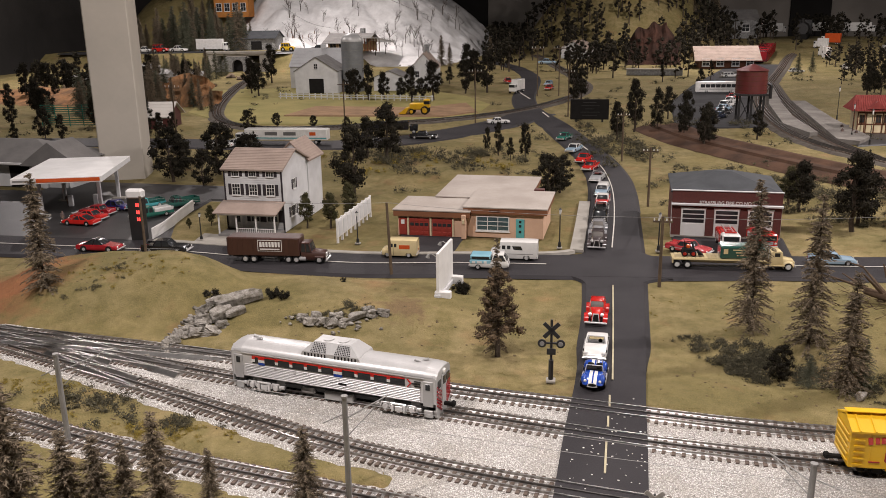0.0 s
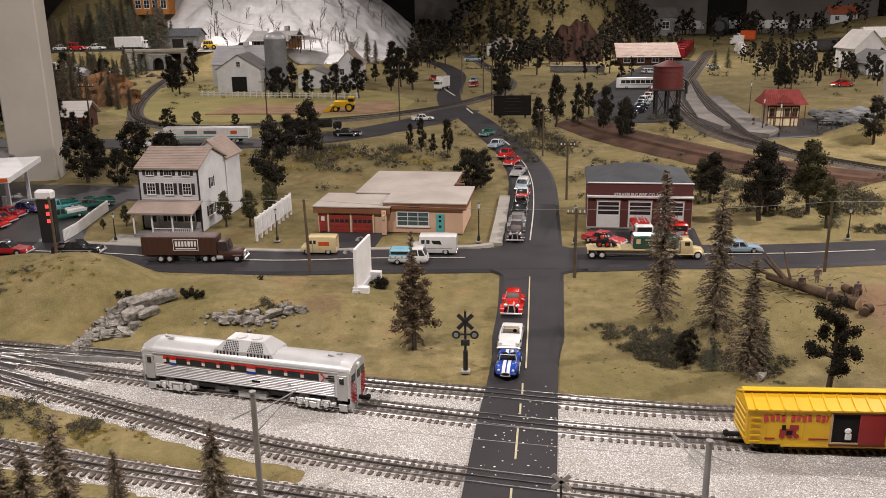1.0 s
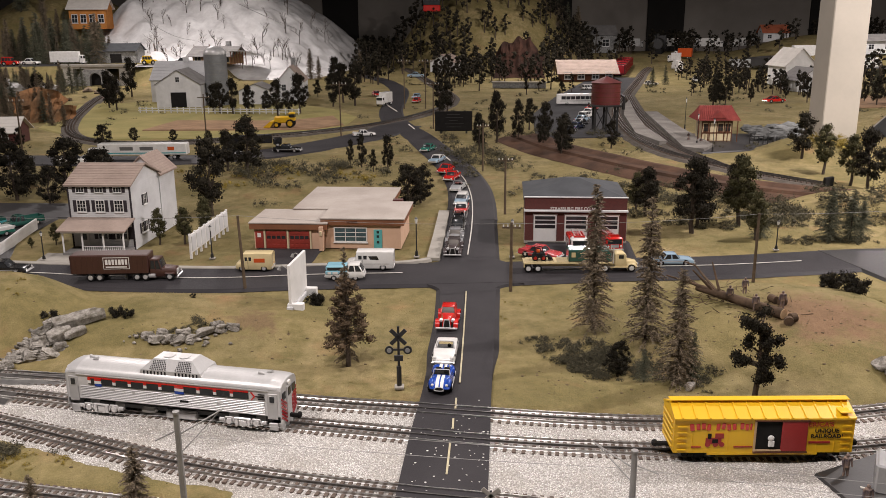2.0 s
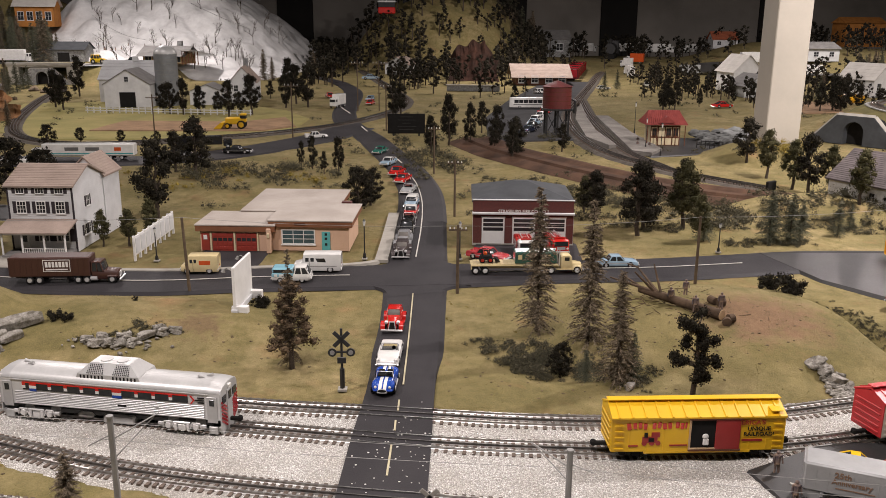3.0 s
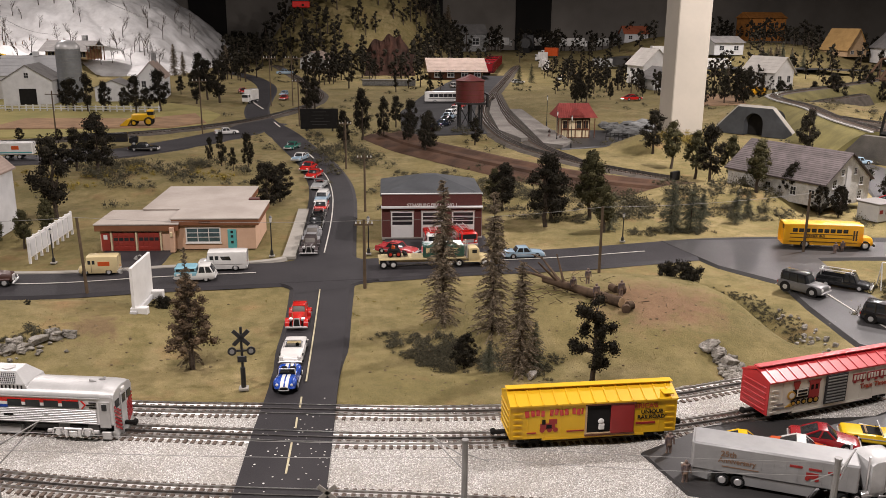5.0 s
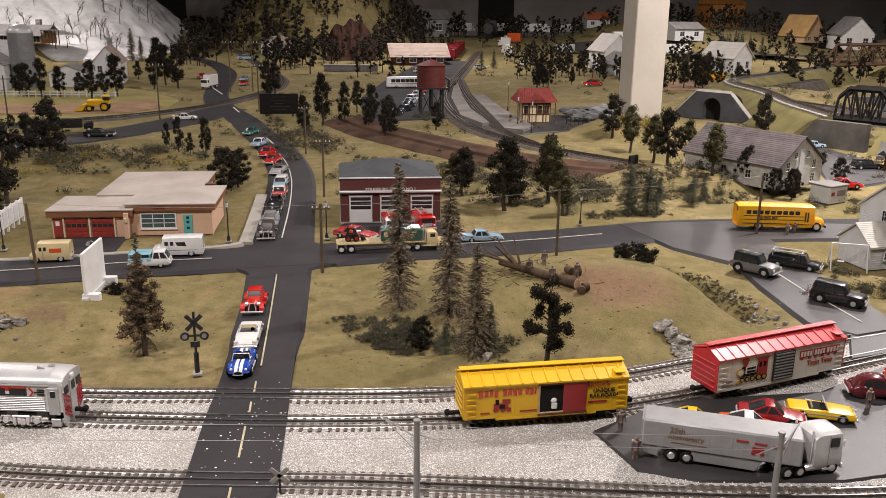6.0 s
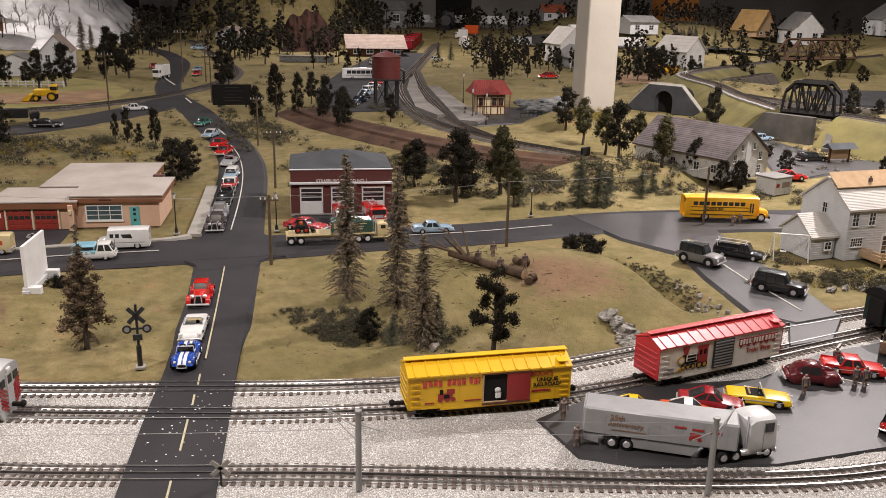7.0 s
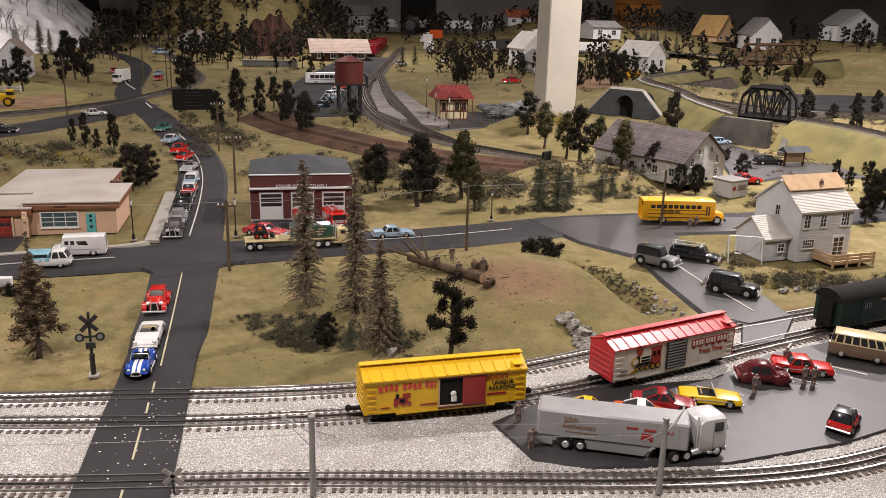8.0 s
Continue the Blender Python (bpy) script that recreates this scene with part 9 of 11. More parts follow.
for k in range(70):
    x, y = rng.uniform(-4.9, -3.4), rng.uniform(4.6, 6.4)
    rock_geo = Geo().ball((0, 0, 0), rng.uniform(0.02, 0.05), 6, 4, (1.2, 0.9, 0.8), 0.35, rng)
    if k < 40:
        solo("boulder", rock_geo, ROCKWALL, "grey boulder on the slope under the upper road", "rock", pose(x, y, hz(x, y) + 0.008), "slope boulders")
deck = thing("road_bridge", "pale concrete road bridge over the tunnel mouth", "bridge", m=pose(-3.98, 7.0, 0, 0, 0, 6))
part("bridge_deck", Geo().box((0, 0.1, 0.172), (0.66, 0.42, 0.022), b=0.004), CONCRETE, deck)
part("parapet", Geo().box((0, -0.11, 0.192), (0.66, 0.02, 0.03), b=0.003), CONCRETE, deck)
for u in (-0.27, 0.27):
    part("pier", Geo().box((u, -0.06, 0.08), (0.10, 0.10, 0.165), b=0.004), CONCRETE, deck)
structure("terrace_road", strip([(-6.2, 7.25), (-5.2, 7.33), (-4.6, 7.42), (-3.9, 7.2), (-3.4, 7.4), (-2.95, 7.5)], 0.30, 0.178, 0.012), LOT, "grey terrace road above the rocks")
for x, y, label, colour, L, H, style in ((-5.22, 7.25, "white sedan parked on the terrace road", WHITEP, 0.15, 0.06, "sedan"), (-5.03, 7.24, "red and white wagon on the terrace road", RED, 0.17, 0.08, "suv"), (-4.86, 7.32, "white sedan beside the terrace edge", WHITEP, 0.18, 0.065, "sedan"), (-5.45, 7.28, "white car at the terrace bend", WHITEP, 0.15, 0.06, "sedan"), (-3.62, 7.36, "yellow van above the tunnel", YELLOWCAR, 0.15, 0.085, "suv"), (-3.3, 7.45, "black car beside the ski shed", BLACKP, 0.17, 0.06, "sedan")):
    car(label, colour, pose(x, y, 0.180, 0, 0, 4), L, L * 0.42, H, style, group="cars on the terrace")
far_lorry("white box lorry on the terrace road", WHITEP, pose(-4.55, 7.44, 0.180, 0, 0, 4), 0.30, 0.13)
gb = gabled("engine_shed", "grey-green barn above the tunnel", pose(-4.25, 8.0, 0.17, 0, 0, 8), 0.50, 0.36, 0.13, 0.20, GREYSTONE, DARKROOF, over=0.02, category="model barn")
# Black panel instead of a real opening, for the shade within.
wallbox(gb, face_pose("f", 0.50, 0.36), (0.04, -0.002, 0.05), (0.12, 0.006, 0.09), MATTBLACK, "door", "black panel for the shaded doorway")
cab = thing("cable_car", "red and white cable car near the hilltop", "cable car", m=pose(-0.95, 10.0, 0.70))
part("cabin", Geo().box((0, 0, 0.04), (0.22, 0.12, 0.08), b=0.01), RED, cab)
part("cabin_glass", Geo().box((0, 0, 0.11), (0.21, 0.11, 0.06)), GLASS, cab)
part("cabin_roof", Geo().box((0, 0, 0.15), (0.23, 0.13, 0.02), b=0.006), CLAPBOARD, cab)
part("hanger", Geo().box((0, 0, 0.30), (0.012, 0.012, 0.3)), GREYMETAL, cab)
ht = thing("hilltop_house", "dark hilltop house with a white railing", "model house", m=pose(-0.50, 10.6, 0.60))
part("wall", Geo().box((0, 0, 0.16), (0.55, 0.4, 0.32)), BLACK, ht)
part("roof", Geo().prism([(-0.26, 0.32), (0.26, 0.32), (0, 0.42)], -0.32, 0.32, "x"), DARKROOF, ht)
part("railing", Geo().box((0, -0.22, 0.08), (0.55, 0.01, 0.01)).box((0, -0.22, 0.02), (0.55, 0.02, 0.02)), WHITE, ht)

# ---- trees, one of a kind built and then copied ----
def leaf_clump(g, c, r, rng, leaves, fine=1.0, core=True):
    """Ragged leaf tufts round a dense core."""
    if core:
        g.ball(c, r * 0.60, 6, 4, (1, 1, 0.85), 0.3, rng)
    for _ in range(leaves):
        d = Vector((rng.gauss(0, 1), rng.gauss(0, 1), rng.gauss(0, 0.8)))
        d = d.normalized() * r * rng.uniform(0.48 if core else 0.2, 1.10)
        p = Vector(c) + d
        s = r * fine * rng.uniform(0.08, 0.20)
        q = Euler((rng.uniform(0, 6.3), rng.uniform(0, 6.3), rng.uniform(0, 6.3))).to_matrix()
        vs = [p + q @ Vector(v) * s for v in ((1, 0, 0.1), (0.2, 0.8, -0.15), (-0.9, 0.25, 0.2), (-0.3, -0.85, -0.1), (0.1, 0.0, 0.75))]
        g.add([tuple(v) for v in vs], [(0, 1, 4), (1, 2, 4), (2, 3, 4), (3, 0, 4), (0, 3, 2, 1)])


def broadleaf(seed, leaf, label, spread=0.36, clumps=46, leaves=34, bare=0.22, m=None):
    """A model tree one unit high: crooked trunk, limbs and a clumpy crown."""
    rng = random.Random(seed)
    t = thing("tree", label, "tree", "model trees", m=m)
    wood, crown = Geo(), Geo()
    pts, p = [Vector((0, 0, -0.04))], Vector((0, 0, 0))
    for k in range(7):
        p = p + Vector((rng.uniform(-0.025, 0.025), rng.uniform(-0.025, 0.025), 0.13))
        pts.append(p.copy())
    for k, (a, b) in enumerate(zip(pts, pts[1:])):
        wood.cyl(a, b, 0.034 * (1 - k / 8.5), 0.034 * (1 - (k + 1) / 8.5), 7)
    for k in range(clumps):
        h = bare + (1 - bare) * (k + 0.5) / clumps
        ang = k * 2.4 + rng.uniform(-0.5, 0.5)
        env = math.sin(math.pi * min(1, max(0.03, (h - bare * 0.55) / (1.04 - bare * 0.55))) ** 0.8) ** 0.75
        rad = spread * env * rng.uniform(0.35, 1.08)
        c = Vector((math.cos(ang) * rad, math.sin(ang) * rad, h + rng.uniform(-0.05, 0.05)))
        root = pts[min(len(pts) - 2, max(2, int(h * 7) - 1))]
        if k % 2 == 0:
            wood.cyl(root, c, 0.010, 0.004, 4)
        leaf_clump(crown, c, rng.uniform(0.055, 0.120), rng, leaves)
    part("trunk", wood, BARK, t)
    part("crown", crown, leaf, t)
    return t


def conical(seed, leaf, label):
    """A tree one unit high with short level boughs that narrow to a spire."""
    rng = random.Random(seed)
    t = thing("tree", label, "tree", "model trees")
    wood, crown = Geo().cyl((0, 0, -0.04), (0, 0, 0.98), 0.026, 0.004, 7), Geo()
    for k in range(70):
        h = 0.26 + 0.72 * (k / 70) ** 0.95
        a, r = k * 2.4 + rng.uniform(-0.4, 0.4), 0.25 * min(1.0, 1.18 - h * 0.95) * rng.uniform(0.45, 1.1)
        c = Vector((math.cos(a) * r, math.sin(a) * r, h + rng.uniform(-0.02, 0.02)))
        wood.cyl((0, 0, h - 0.03), c, 0.006, 0.003, 4)
        leaf_clump(crown, c, 0.030 + 0.045 * (1 - h), rng, 70, 1.1)
    part("trunk", wood, BARK, t)
    part("crown", crown, leaf, t)
    return t


def conifer(seed, leaf, label, width=0.21, whorls=38, dense=13, bare=0.04):
    """A thin model fir one unit high, with drooping ragged branches of fine needles."""
    rng = random.Random(seed)
    t = thing("fir_tree", label, "fir tree", "model firs")
    part("trunk", Geo().cyl((0, 0, -0.04), (0, 0, 1), 0.014, 0.003, 7), BARK, t)
    g = Geo()
    for k in range(whorls):
        h = bare + (1 - bare) * (k / whorls) ** 0.92
        reach = width * (1 - (h - bare)) ** 0.85 * rng.uniform(0.65, 1.15) + 0.014
        for b in range(dense if k < whorls * 0.8 else 6):
            a, r = rng.uniform(0, math.tau), reach * rng.uniform(0.45, 1.15)
            out = Vector((math.cos(a), math.sin(a), 0))
            side = Vector((-out.y, out.x, 0))
            base = Vector((0, 0, h + rng.uniform(-0.02, 0.02)))
            n = 7 + int(r * 100)
            for i in range(n):
                u = (i + rng.random()) / n
                p = base + out * r * u + Vector((0, 0, -0.34 * r * u * u + 0.02 * u))
                for s in (-1, 1):
                    d = (out * rng.uniform(0.4, 1.2) + side * s * rng.uniform(0.3, 1.1) + Vector((0, 0, rng.uniform(-0.7, 0.35)))).normalized()
                    ln = rng.uniform(0.014, 0.036)
                    q = Vector((rng.gauss(0, 1), rng.gauss(0, 1), rng.gauss(0, 1))).normalized() * 0.0042
                    g.v += [tuple(p - q), tuple(p + q), tuple(p + d * ln)]
                    g.f.append((len(g.v) - 3, len(g.v) - 2, len(g.v) - 1))
    part("needles", g, leaf, t)
    return t


def bare_tree(seed, label, m=None):
    """A leafless twiggy tree one unit high."""
    rng = random.Random(seed)
    t = thing("bare_tree", label, "tree", "bare trees", m=m)
    g = Geo()

    def grow(p, d, ln, r, depth):
        e = p + d * ln
        g.cyl(p, e, r, r * 0.6, 4, False)
        if depth:
            for _ in range(3):
                dd = (d + Vector((rng.gauss(0, 0.5), rng.gauss(0, 0.5), rng.uniform(0.0, 0.4)))).normalized()
                grow(p + d * ln * rng.uniform(0.5, 1.0), dd, ln * rng.uniform(0.55, 0.75), r * 0.55, depth - 1)

    grow(Vector((0, 0, -0.03)), Vector((0, 0, 1)), 0.42, 0.018, 4)
    part("twig_crown", g, BARK, t)
    return t


def bush(seed, leaf, label, m=None, name="bush", group="bushes"):
    rng = random.Random(seed)
    t = thing(name, label, "bush", group, m=m)
    g = Geo()
    for k in range(16):
        leaf_clump(g, (rng.gauss(0, 0.38), rng.gauss(0, 0.38), rng.uniform(0.12, 0.7) * (1 - 0.2 * rng.random())), 0.26, rng, 70)
    part("foliage", g, leaf, t)
    part("stem", Geo().cyl((0, 0, -0.05), (0, 0, 0.4), 0.05, 0.02, 6), BARK, t)
    return t


def sized(x, y, s, wide=1.0, turn=0.0, up=0.0):
    return pose(x, y, hz(x, y) + up - 0.002, 0, 0, turn) @ Matrix.Diagonal((s * wide, s * wide, s, 1))


def plant(kinds, spots, wide=1.0, seed=1):
    """Copies of the kinds at spots of x, y and height."""
    rng = random.Random(seed)
    for i, (x, y, h) in enumerate(spots):
        src = kinds[rng.randrange(len(kinds))]
        ob = copy_thing(src, Matrix())
        ob.matrix_basis = sized(x, y, h, wide * rng.uniform(0.88, 1.15), rng.uniform(0, 360))


AWAY = pose(0, 13.0, -0.6)
BIG = [broadleaf(s, OAK, "dark model tree with clumpy foliage", 0.24, 26, 130, 0.24) for s in (1, 2, 3)]
ROUND = [broadleaf(s, OAK, "broad dark round-crowned model tree", 0.38, 44, 110, 0.14) for s in (4, 5)]
SLIM = [broadleaf(s, OLIVE, "slim olive model tree", 0.20, 36, 80, 0.3) for s in (6, 7)]
TAWN = [conical(8, TAWNY, "brown-leaved conical model tree")]
FIRS = [conifer(s, FIRGREY, "thin grey-brown model fir") for s in (11, 12)]
FIRS2 = [conifer(s, FIRGREEN, "grey-green bushy model fir", 0.30, 30, 12) for s in (13, 14)]
BARE = [bare_tree(s, "leafless dark twig tree") for s in (15, 16)]
BUSHES = [bush(s, OAK, "dark low clumpy model bush") for s in (21, 22)]

# first copies stand where the seeds were built
FOREGROUND = [(-0.72, -0.54, 0.225), (-0.68, -0.50, 0.150), (-0.65, -0.485, 0.136), (-0.625, -0.465, 0.122), (-0.58, -0.465, 0.165), (-0.548, -0.40, 0.085), (-0.425, -0.382, 0.117), (-0.80, -0.50, 0.12)]
plant(FIRS, FOREGROUND, 1.15, 3)
plant(FIRS, [(0.20, 0.355, 0.295), (0.292, 0.275, 0.285), (-1.25, 0.225, 0.25)], 0.84, 4)
plant(FIRS, [(-0.266, 0.168, 0.222)], 0.45, 24)
plant(FIRS, [(0.322, 0.115, 0.205)], 0.92, 5)
plant(FIRS2, [(0.352, 0.14, 0.085), (0.27, 0.14, 0.06)], 1.1, 5)
plant(TAWN, [(-0.262, 0.155, 0.172)], 1.2, 6)
plant(ROUND, [(0.228, 0.165, 0.066)], 0.9, 7)
tt = thing("tree", "dark model tree with two dense clumps and a bare stem", "tree", "model trees", m=sized(0.44, 0.062, 0.146))
g, stem, rg = Geo(), Geo(), random.Random(77)
stem.cyl((0, 0, -0.04), (0.03, 0, 0.45), 0.034, 0.026, 7).cyl((0.03, 0, 0.45), (0.0, 0, 0.9), 0.026, 0.010, 7)
for cx, cz, rx, rz, n in ((-0.02, 0.80, 0.15, 0.19, 17), (0.10, 0.66, 0.12, 0.06, 6), (-0.16, 0.46, 0.08, 0.06, 6), (0.14, 0.42, 0.16, 0.05, 9), (0.10, 0.24, 0.09, 0.04, 4)):
    for _ in range(n):
        c = (cx + rg.uniform(-1, 1) * rx, rg.uniform(-1, 1) * rx, cz + rg.uniform(-1, 1) * rz)
        stem.cyl((0.02, 0, max(0.1, c[2] - 0.08)), c, 0.009, 0.004, 4)
        leaf_clump(g, c, rg.uniform(0.06, 0.085), rg, 140)
part("trunk", stem, BARK, tt)
part("crown", g, OAK, tt)
plant(BIG, [(-0.93, 1.36, 0.235), (-0.98, 1.94, 0.21), (-1.10, 2.05, 0.15), (0.57, 1.20, 0.215), (0.60, 1.27, 0.18), (0.79, 1.56, 0.17), (0.51, 1.64, 0.11), (0.47, 1.42, 0.15), (0.29, 2.67, 0.175), (0.53, 2.89, 0.125), (1.31, 2.52, 0.185), (1.33, 1.86, 0.22)], 1.0, 8)
plant(ROUND, [(-1.71, 1.57, 0.20), (-1.60, 1.73, 0.19), (-1.80, 1.80, 0.12), (-0.305, 1.50, 0.140), (-0.270, 1.58, 0.125), (-1.55, 1.50, 0.13), (-1.42, 1.62, 0.17), (-2.0, 2.85, 0.108), (-1.93, 3.06, 0.07), (-1.72, 3.06, 0.06), (-1.52, 3.03, 0.06), (1.87, 1.58, 0.08)], 0.95, 9)
plant(BIG, [(-0.64, 2.28, 0.11), (-0.58, 2.21, 0.13), (-0.51, 2.08, 0.087), (-0.45, 2.08, 0.148)], 0.62, 10)
plant(BIG, [(-0.11, 2.78, 0.175), (-0.03, 3.07, 0.25), (0.08, 3.07, 0.20), (0.22, 3.08, 0.20), (0.20, 2.88, 0.15), (0.27, 2.60, 0.165), (0.15, 3.6, 0.17)], 0.72, 11)
plant(SLIM, [(0.73, 1.12, 0.135), (0.62, 1.36, 0.088), (0.73, 1.30, 0.20), (0.45, 1.50, 0.12), (1.34, 1.47, 0.17), (1.29, 2.20, 0.19), (1.40, 1.84, 0.178), (1.31, 1.97, 0.18), (-0.885, 1.0, 0.10), (-0.86, 1.10, 0.11), (-0.955, 0.99, 0.10), (-1.22, 1.06, 0.10), (-1.25, 0.97, 0.06), (-1.30, 0.93, 0.03)], 1.0, 12)
plant(FIRS2, [(0.93, 1.12, 0.157), (0.99, 1.12, 0.149), (1.10, 1.31, 0.09), (1.17, 1.22, 0.10), (0.96, 1.18, 0.13), (0.75, 1.14, 0.11), (1.03, 1.15, 0.11), (1.24, 1.30, 0.08)], 1.05, 13)
plant(ROUND, [(1.49, 1.32, 0.095), (1.53, 1.28, 0.10), (1.97, 1.87, 0.05), (2.63, 2.35, 0.17), (2.67, 2.04, 0.155), (1.45, 1.45, 0.12), (1.57, 1.33, 0.08)], 0.75, 14)
plant(BIG, [(2.05, 2.54, 0.20), (2.17, 2.83, 0.13), (2.25, 2.73, 0.08), (3.03, 2.71, 0.13), (1.92, 0.92, 0.135), (1.98, 0.98, 0.12), (2.05, 1.02, 0.13), (2.11, 1.36, 0.092), (2.13, 1.31, 0.08), (2.16, 1.25, 0.11), (2.19, 1.22, 0.09), (1.86, 0.86, 0.11), (2.37, 1.55, 0.05)], 0.8, 15)
plant(BIG, [(-2.71, 4.57, 0.236), (-2.85, 4.75, 0.25), (-1.91, 4.39, 0.207), (-1.81, 4.36, 0.226), (-1.71, 4.38, 0.188), (-1.47, 4.22, 0.236), (-1.44, 4.39, 0.15), (-1.36, 4.39, 0.26), (-1.43, 5.94, 0.30), (-1.09, 4.97, 0.284), (-1.59, 4.39, 0.15), (-1.52, 5.67, 0.136), (-1.22, 5.2, 0.29), (-1.24, 4.9, 0.22), (-1.98, 4.45, 0.19), (-3.0, 5.1, 0.2), (-3.1, 5.7, 0.30), (-0.42, 4.35, 0.22), (-0.38, 4.5, 0.2)], 0.85, 16)
rng = random.Random(31)
woods = []
for cx, cy, rx, ry, n, h in ((2.9, 5.1, 0.5, 0.25, 12, 0.22), (3.5, 7.3, 0.5, 0.5, 10, 0.27), (1.95, 5.6, 0.5, 0.8, 22, 0.18), (2.5, 8.0, 0.4, 1.2, 12, 0.22), (-0.3, 9.2, 0.9, 0.5, 14, 0.36), (0.9, 8.9, 0.5, 0.6, 10, 0.3), (3.2, 10.6, 1.6, 0.8, 22, 0.26), (6.2, 8.4, 1.2, 0.8, 16, 0.28), (5.0, 7.2, 0.8, 0.6, 12, 0.24), (6.6, 5.6, 1.0, 0.5, 14, 0.24), (4.4, 3.0, 1.0, 0.6, 12, 0.16), (3.5, 2.4, 0.6, 0.3, 6, 0.13), (-0.2, 10.4, 1.1, 1.0, 70, 0.34), (-0.9, 9.6, 0.5, 0.5, 14, 0.3), (0.6, 9.9, 0.5, 0.7, 22, 0.32), (0.35, 6.0, 0.22, 0.8, 5, 0.2), (-0.42, 6.6, 0.2, 0.5, 9, 0.26), (-0.9, 10.8, 0.4, 0.4, 8, 0.36), (4.6, 8.2, 0.6, 0.6, 14, 0.26), (1.05, 10.4, 0.5, 0.5, 10, 0.32), (4.4, 5.9, 0.5, 0.5, 10, 0.22), (-3.9, 4.6, 0.6, 0.7, 14, 0.22), (-4.0, 3.2, 0.9, 0.5, 22, 0.2), (-2.6, 2.6, 0.4, 0.3, 10, 0.16), (2.05, 7.3, 0.35, 1.2, 30, 0.20), (2.45, 6.0, 0.35, 0.35, 16, 0.19), (3.6, 11.9, 1.9, 0.6, 60, 0.30), (1.15, 11.9, 0.7, 0.6, 26, 0.34), (-0.55, 7.6, 0.25, 0.8, 14, 0.26), (0.15, 7.55, 0.30, 0.12, 9, 0.24), (0.15, 8.3, 0.35, 0.3, 12, 0.24), (-1.75, 10.6, 0.35, 1.4, 22, 0.34), (-1.35, 7.4, 0.25, 0.5, 10, 0.28), (6.6, 10.8, 1.4, 0.9, 46, 0.32), (5.2, 9.9, 0.6, 0.5, 18, 0.26), (3.25, 6.15, 0.35, 0.25, 12, 0.20), (4.1, 5.2, 0.5, 0.2, 8, 0.14), (-4.6, 5.0, 0.5, 0.4, 14, 0.20), (6.9, 7.2, 0.8, 0.6, 24, 0.26)):
    for _ in range(n):
        woods.append((cx + rng.uniform(-1, 1) * rx, cy + rng.uniform(-1, 1) * ry, h * rng.uniform(0.6, 1.15)))
plant(BIG + ROUND[:1], [w for w in woods if w[1] < 5.6], 0.85, 17)
leafs, stems = Geo(), Geo()
for x, y, h in woods:
    if y >= 5.6:
        z = hz(x, y)
        stems.cyl((x, y, z - 0.01), (x + rng.uniform(-0.02, 0.02) * h, y, z + h * 0.8), 0.028 * h, 0.010 * h, 5)
        for k in range(13):
            u, a = 0.24 + 0.72 * (k + 0.5) / 13, rng.uniform(0, 6.3)
            rad = 0.25 * math.sin(math.pi * (u - 0.1) ** 0.8) * h * rng.uniform(0.2, 1.0)
            leaf_clump(leafs, (x + rad * math.cos(a), y + rad * math.sin(a), z + u * h), h * rng.uniform(0.07, 0.125), rng, 13, 1.5)
solo("far_woods", leafs, OAK, "dark clumpy crowns of the far woods", "woods", kind="stuff")
solo("far_trunks", stems, BARK, "dark trunks of the far woods", "woods", kind="stuff")
firs_far = []
for cx, cy, rx, ry, n, h, up in ((-5.35, 8.3, 0.5, 0.6, 26, 0.42, 0), (-4.75, 8.6, 0.25, 0.5, 12, 0.42, 0), (-3.3, 4.3, 0.3, 0.9, 12, 0.26, 0), (-3.75, 5.2, 0.3, 0.3, 9, 0.22, 0), (3.35, 6.3, 0.35, 0.3, 12, 0.2, 0), (-3.95, 5.9, 0.25, 0.6, 10, 0.26, 0), (0.5, 11.0, 0.7, 0.8, 12, 0.4, 0), (1.4, 6.6, 0.1, 0.4, 2, 0.3, 0), (-4.3, 6.2, 0.25, 0.25, 12, 0.17, 0), (-5.3, 7.65, 0.45, 0.2, 18, 0.48, 0), (-4.55, 7.9, 0.2, 0.25, 9, 0.46, 0), (-3.35, 3.95, 0.3, 0.3, 10, 0.24, 0), (-3.05, 3.2, 0.3, 0.3, 9, 0.20, 0), (-3.0, 4.1, 0.25, 0.25, 6, 0.22, 0), (4.75, 8.6, 0.35, 0.3, 14, 0.26, 0)):
    for _ in range(n):
        firs_far.append((cx + rng.uniform(-1, 1) * rx, cy + rng.uniform(-1, 1) * ry, h * rng.uniform(0.6, 1.15)))
plant(FIRS + FIRS2, firs_far, 0.9, 18)
plant(FIRS, [(-3.10, 3.62, 0.25), (-2.96, 3.55, 0.27), (-3.02, 3.74, 0.22), (-2.84, 3.58, 0.22), (-2.72, 3.70, 0.20), (-3.22, 3.70, 0.24), (-2.60, 3.62, 0.16)], 0.9, 23)
for k in range(70):
    x, y = rng.uniform(-4.6, -2.15), rng.choice((rng.uniform(7.8, 8.5), rng.uniform(8.8, 9.9), rng.uniform(9.2, 9.8)))
    ob = copy_thing(BARE[k % 2], Matrix())
    s = rng.uniform(0.16, 0.34)
    ob.matrix_basis = pose(x, y, snow_z(x, y), 0, 0, rng.uniform(0, 360)) @ Matrix.Diagonal((s, s, s, 1))
for x, y, h in ((-2.05, 7.75, 0.32), (-1.95, 7.7, 0.24), (-1.55, 7.9, 0.3)):
    ob = copy_thing(FIRS[0], Matrix())
    ob.matrix_basis = pose(x, y, max(hz(x, y), snow_z(x, y)), 0, 0, 0) @ Matrix.Diagonal((h, h, h, 1))

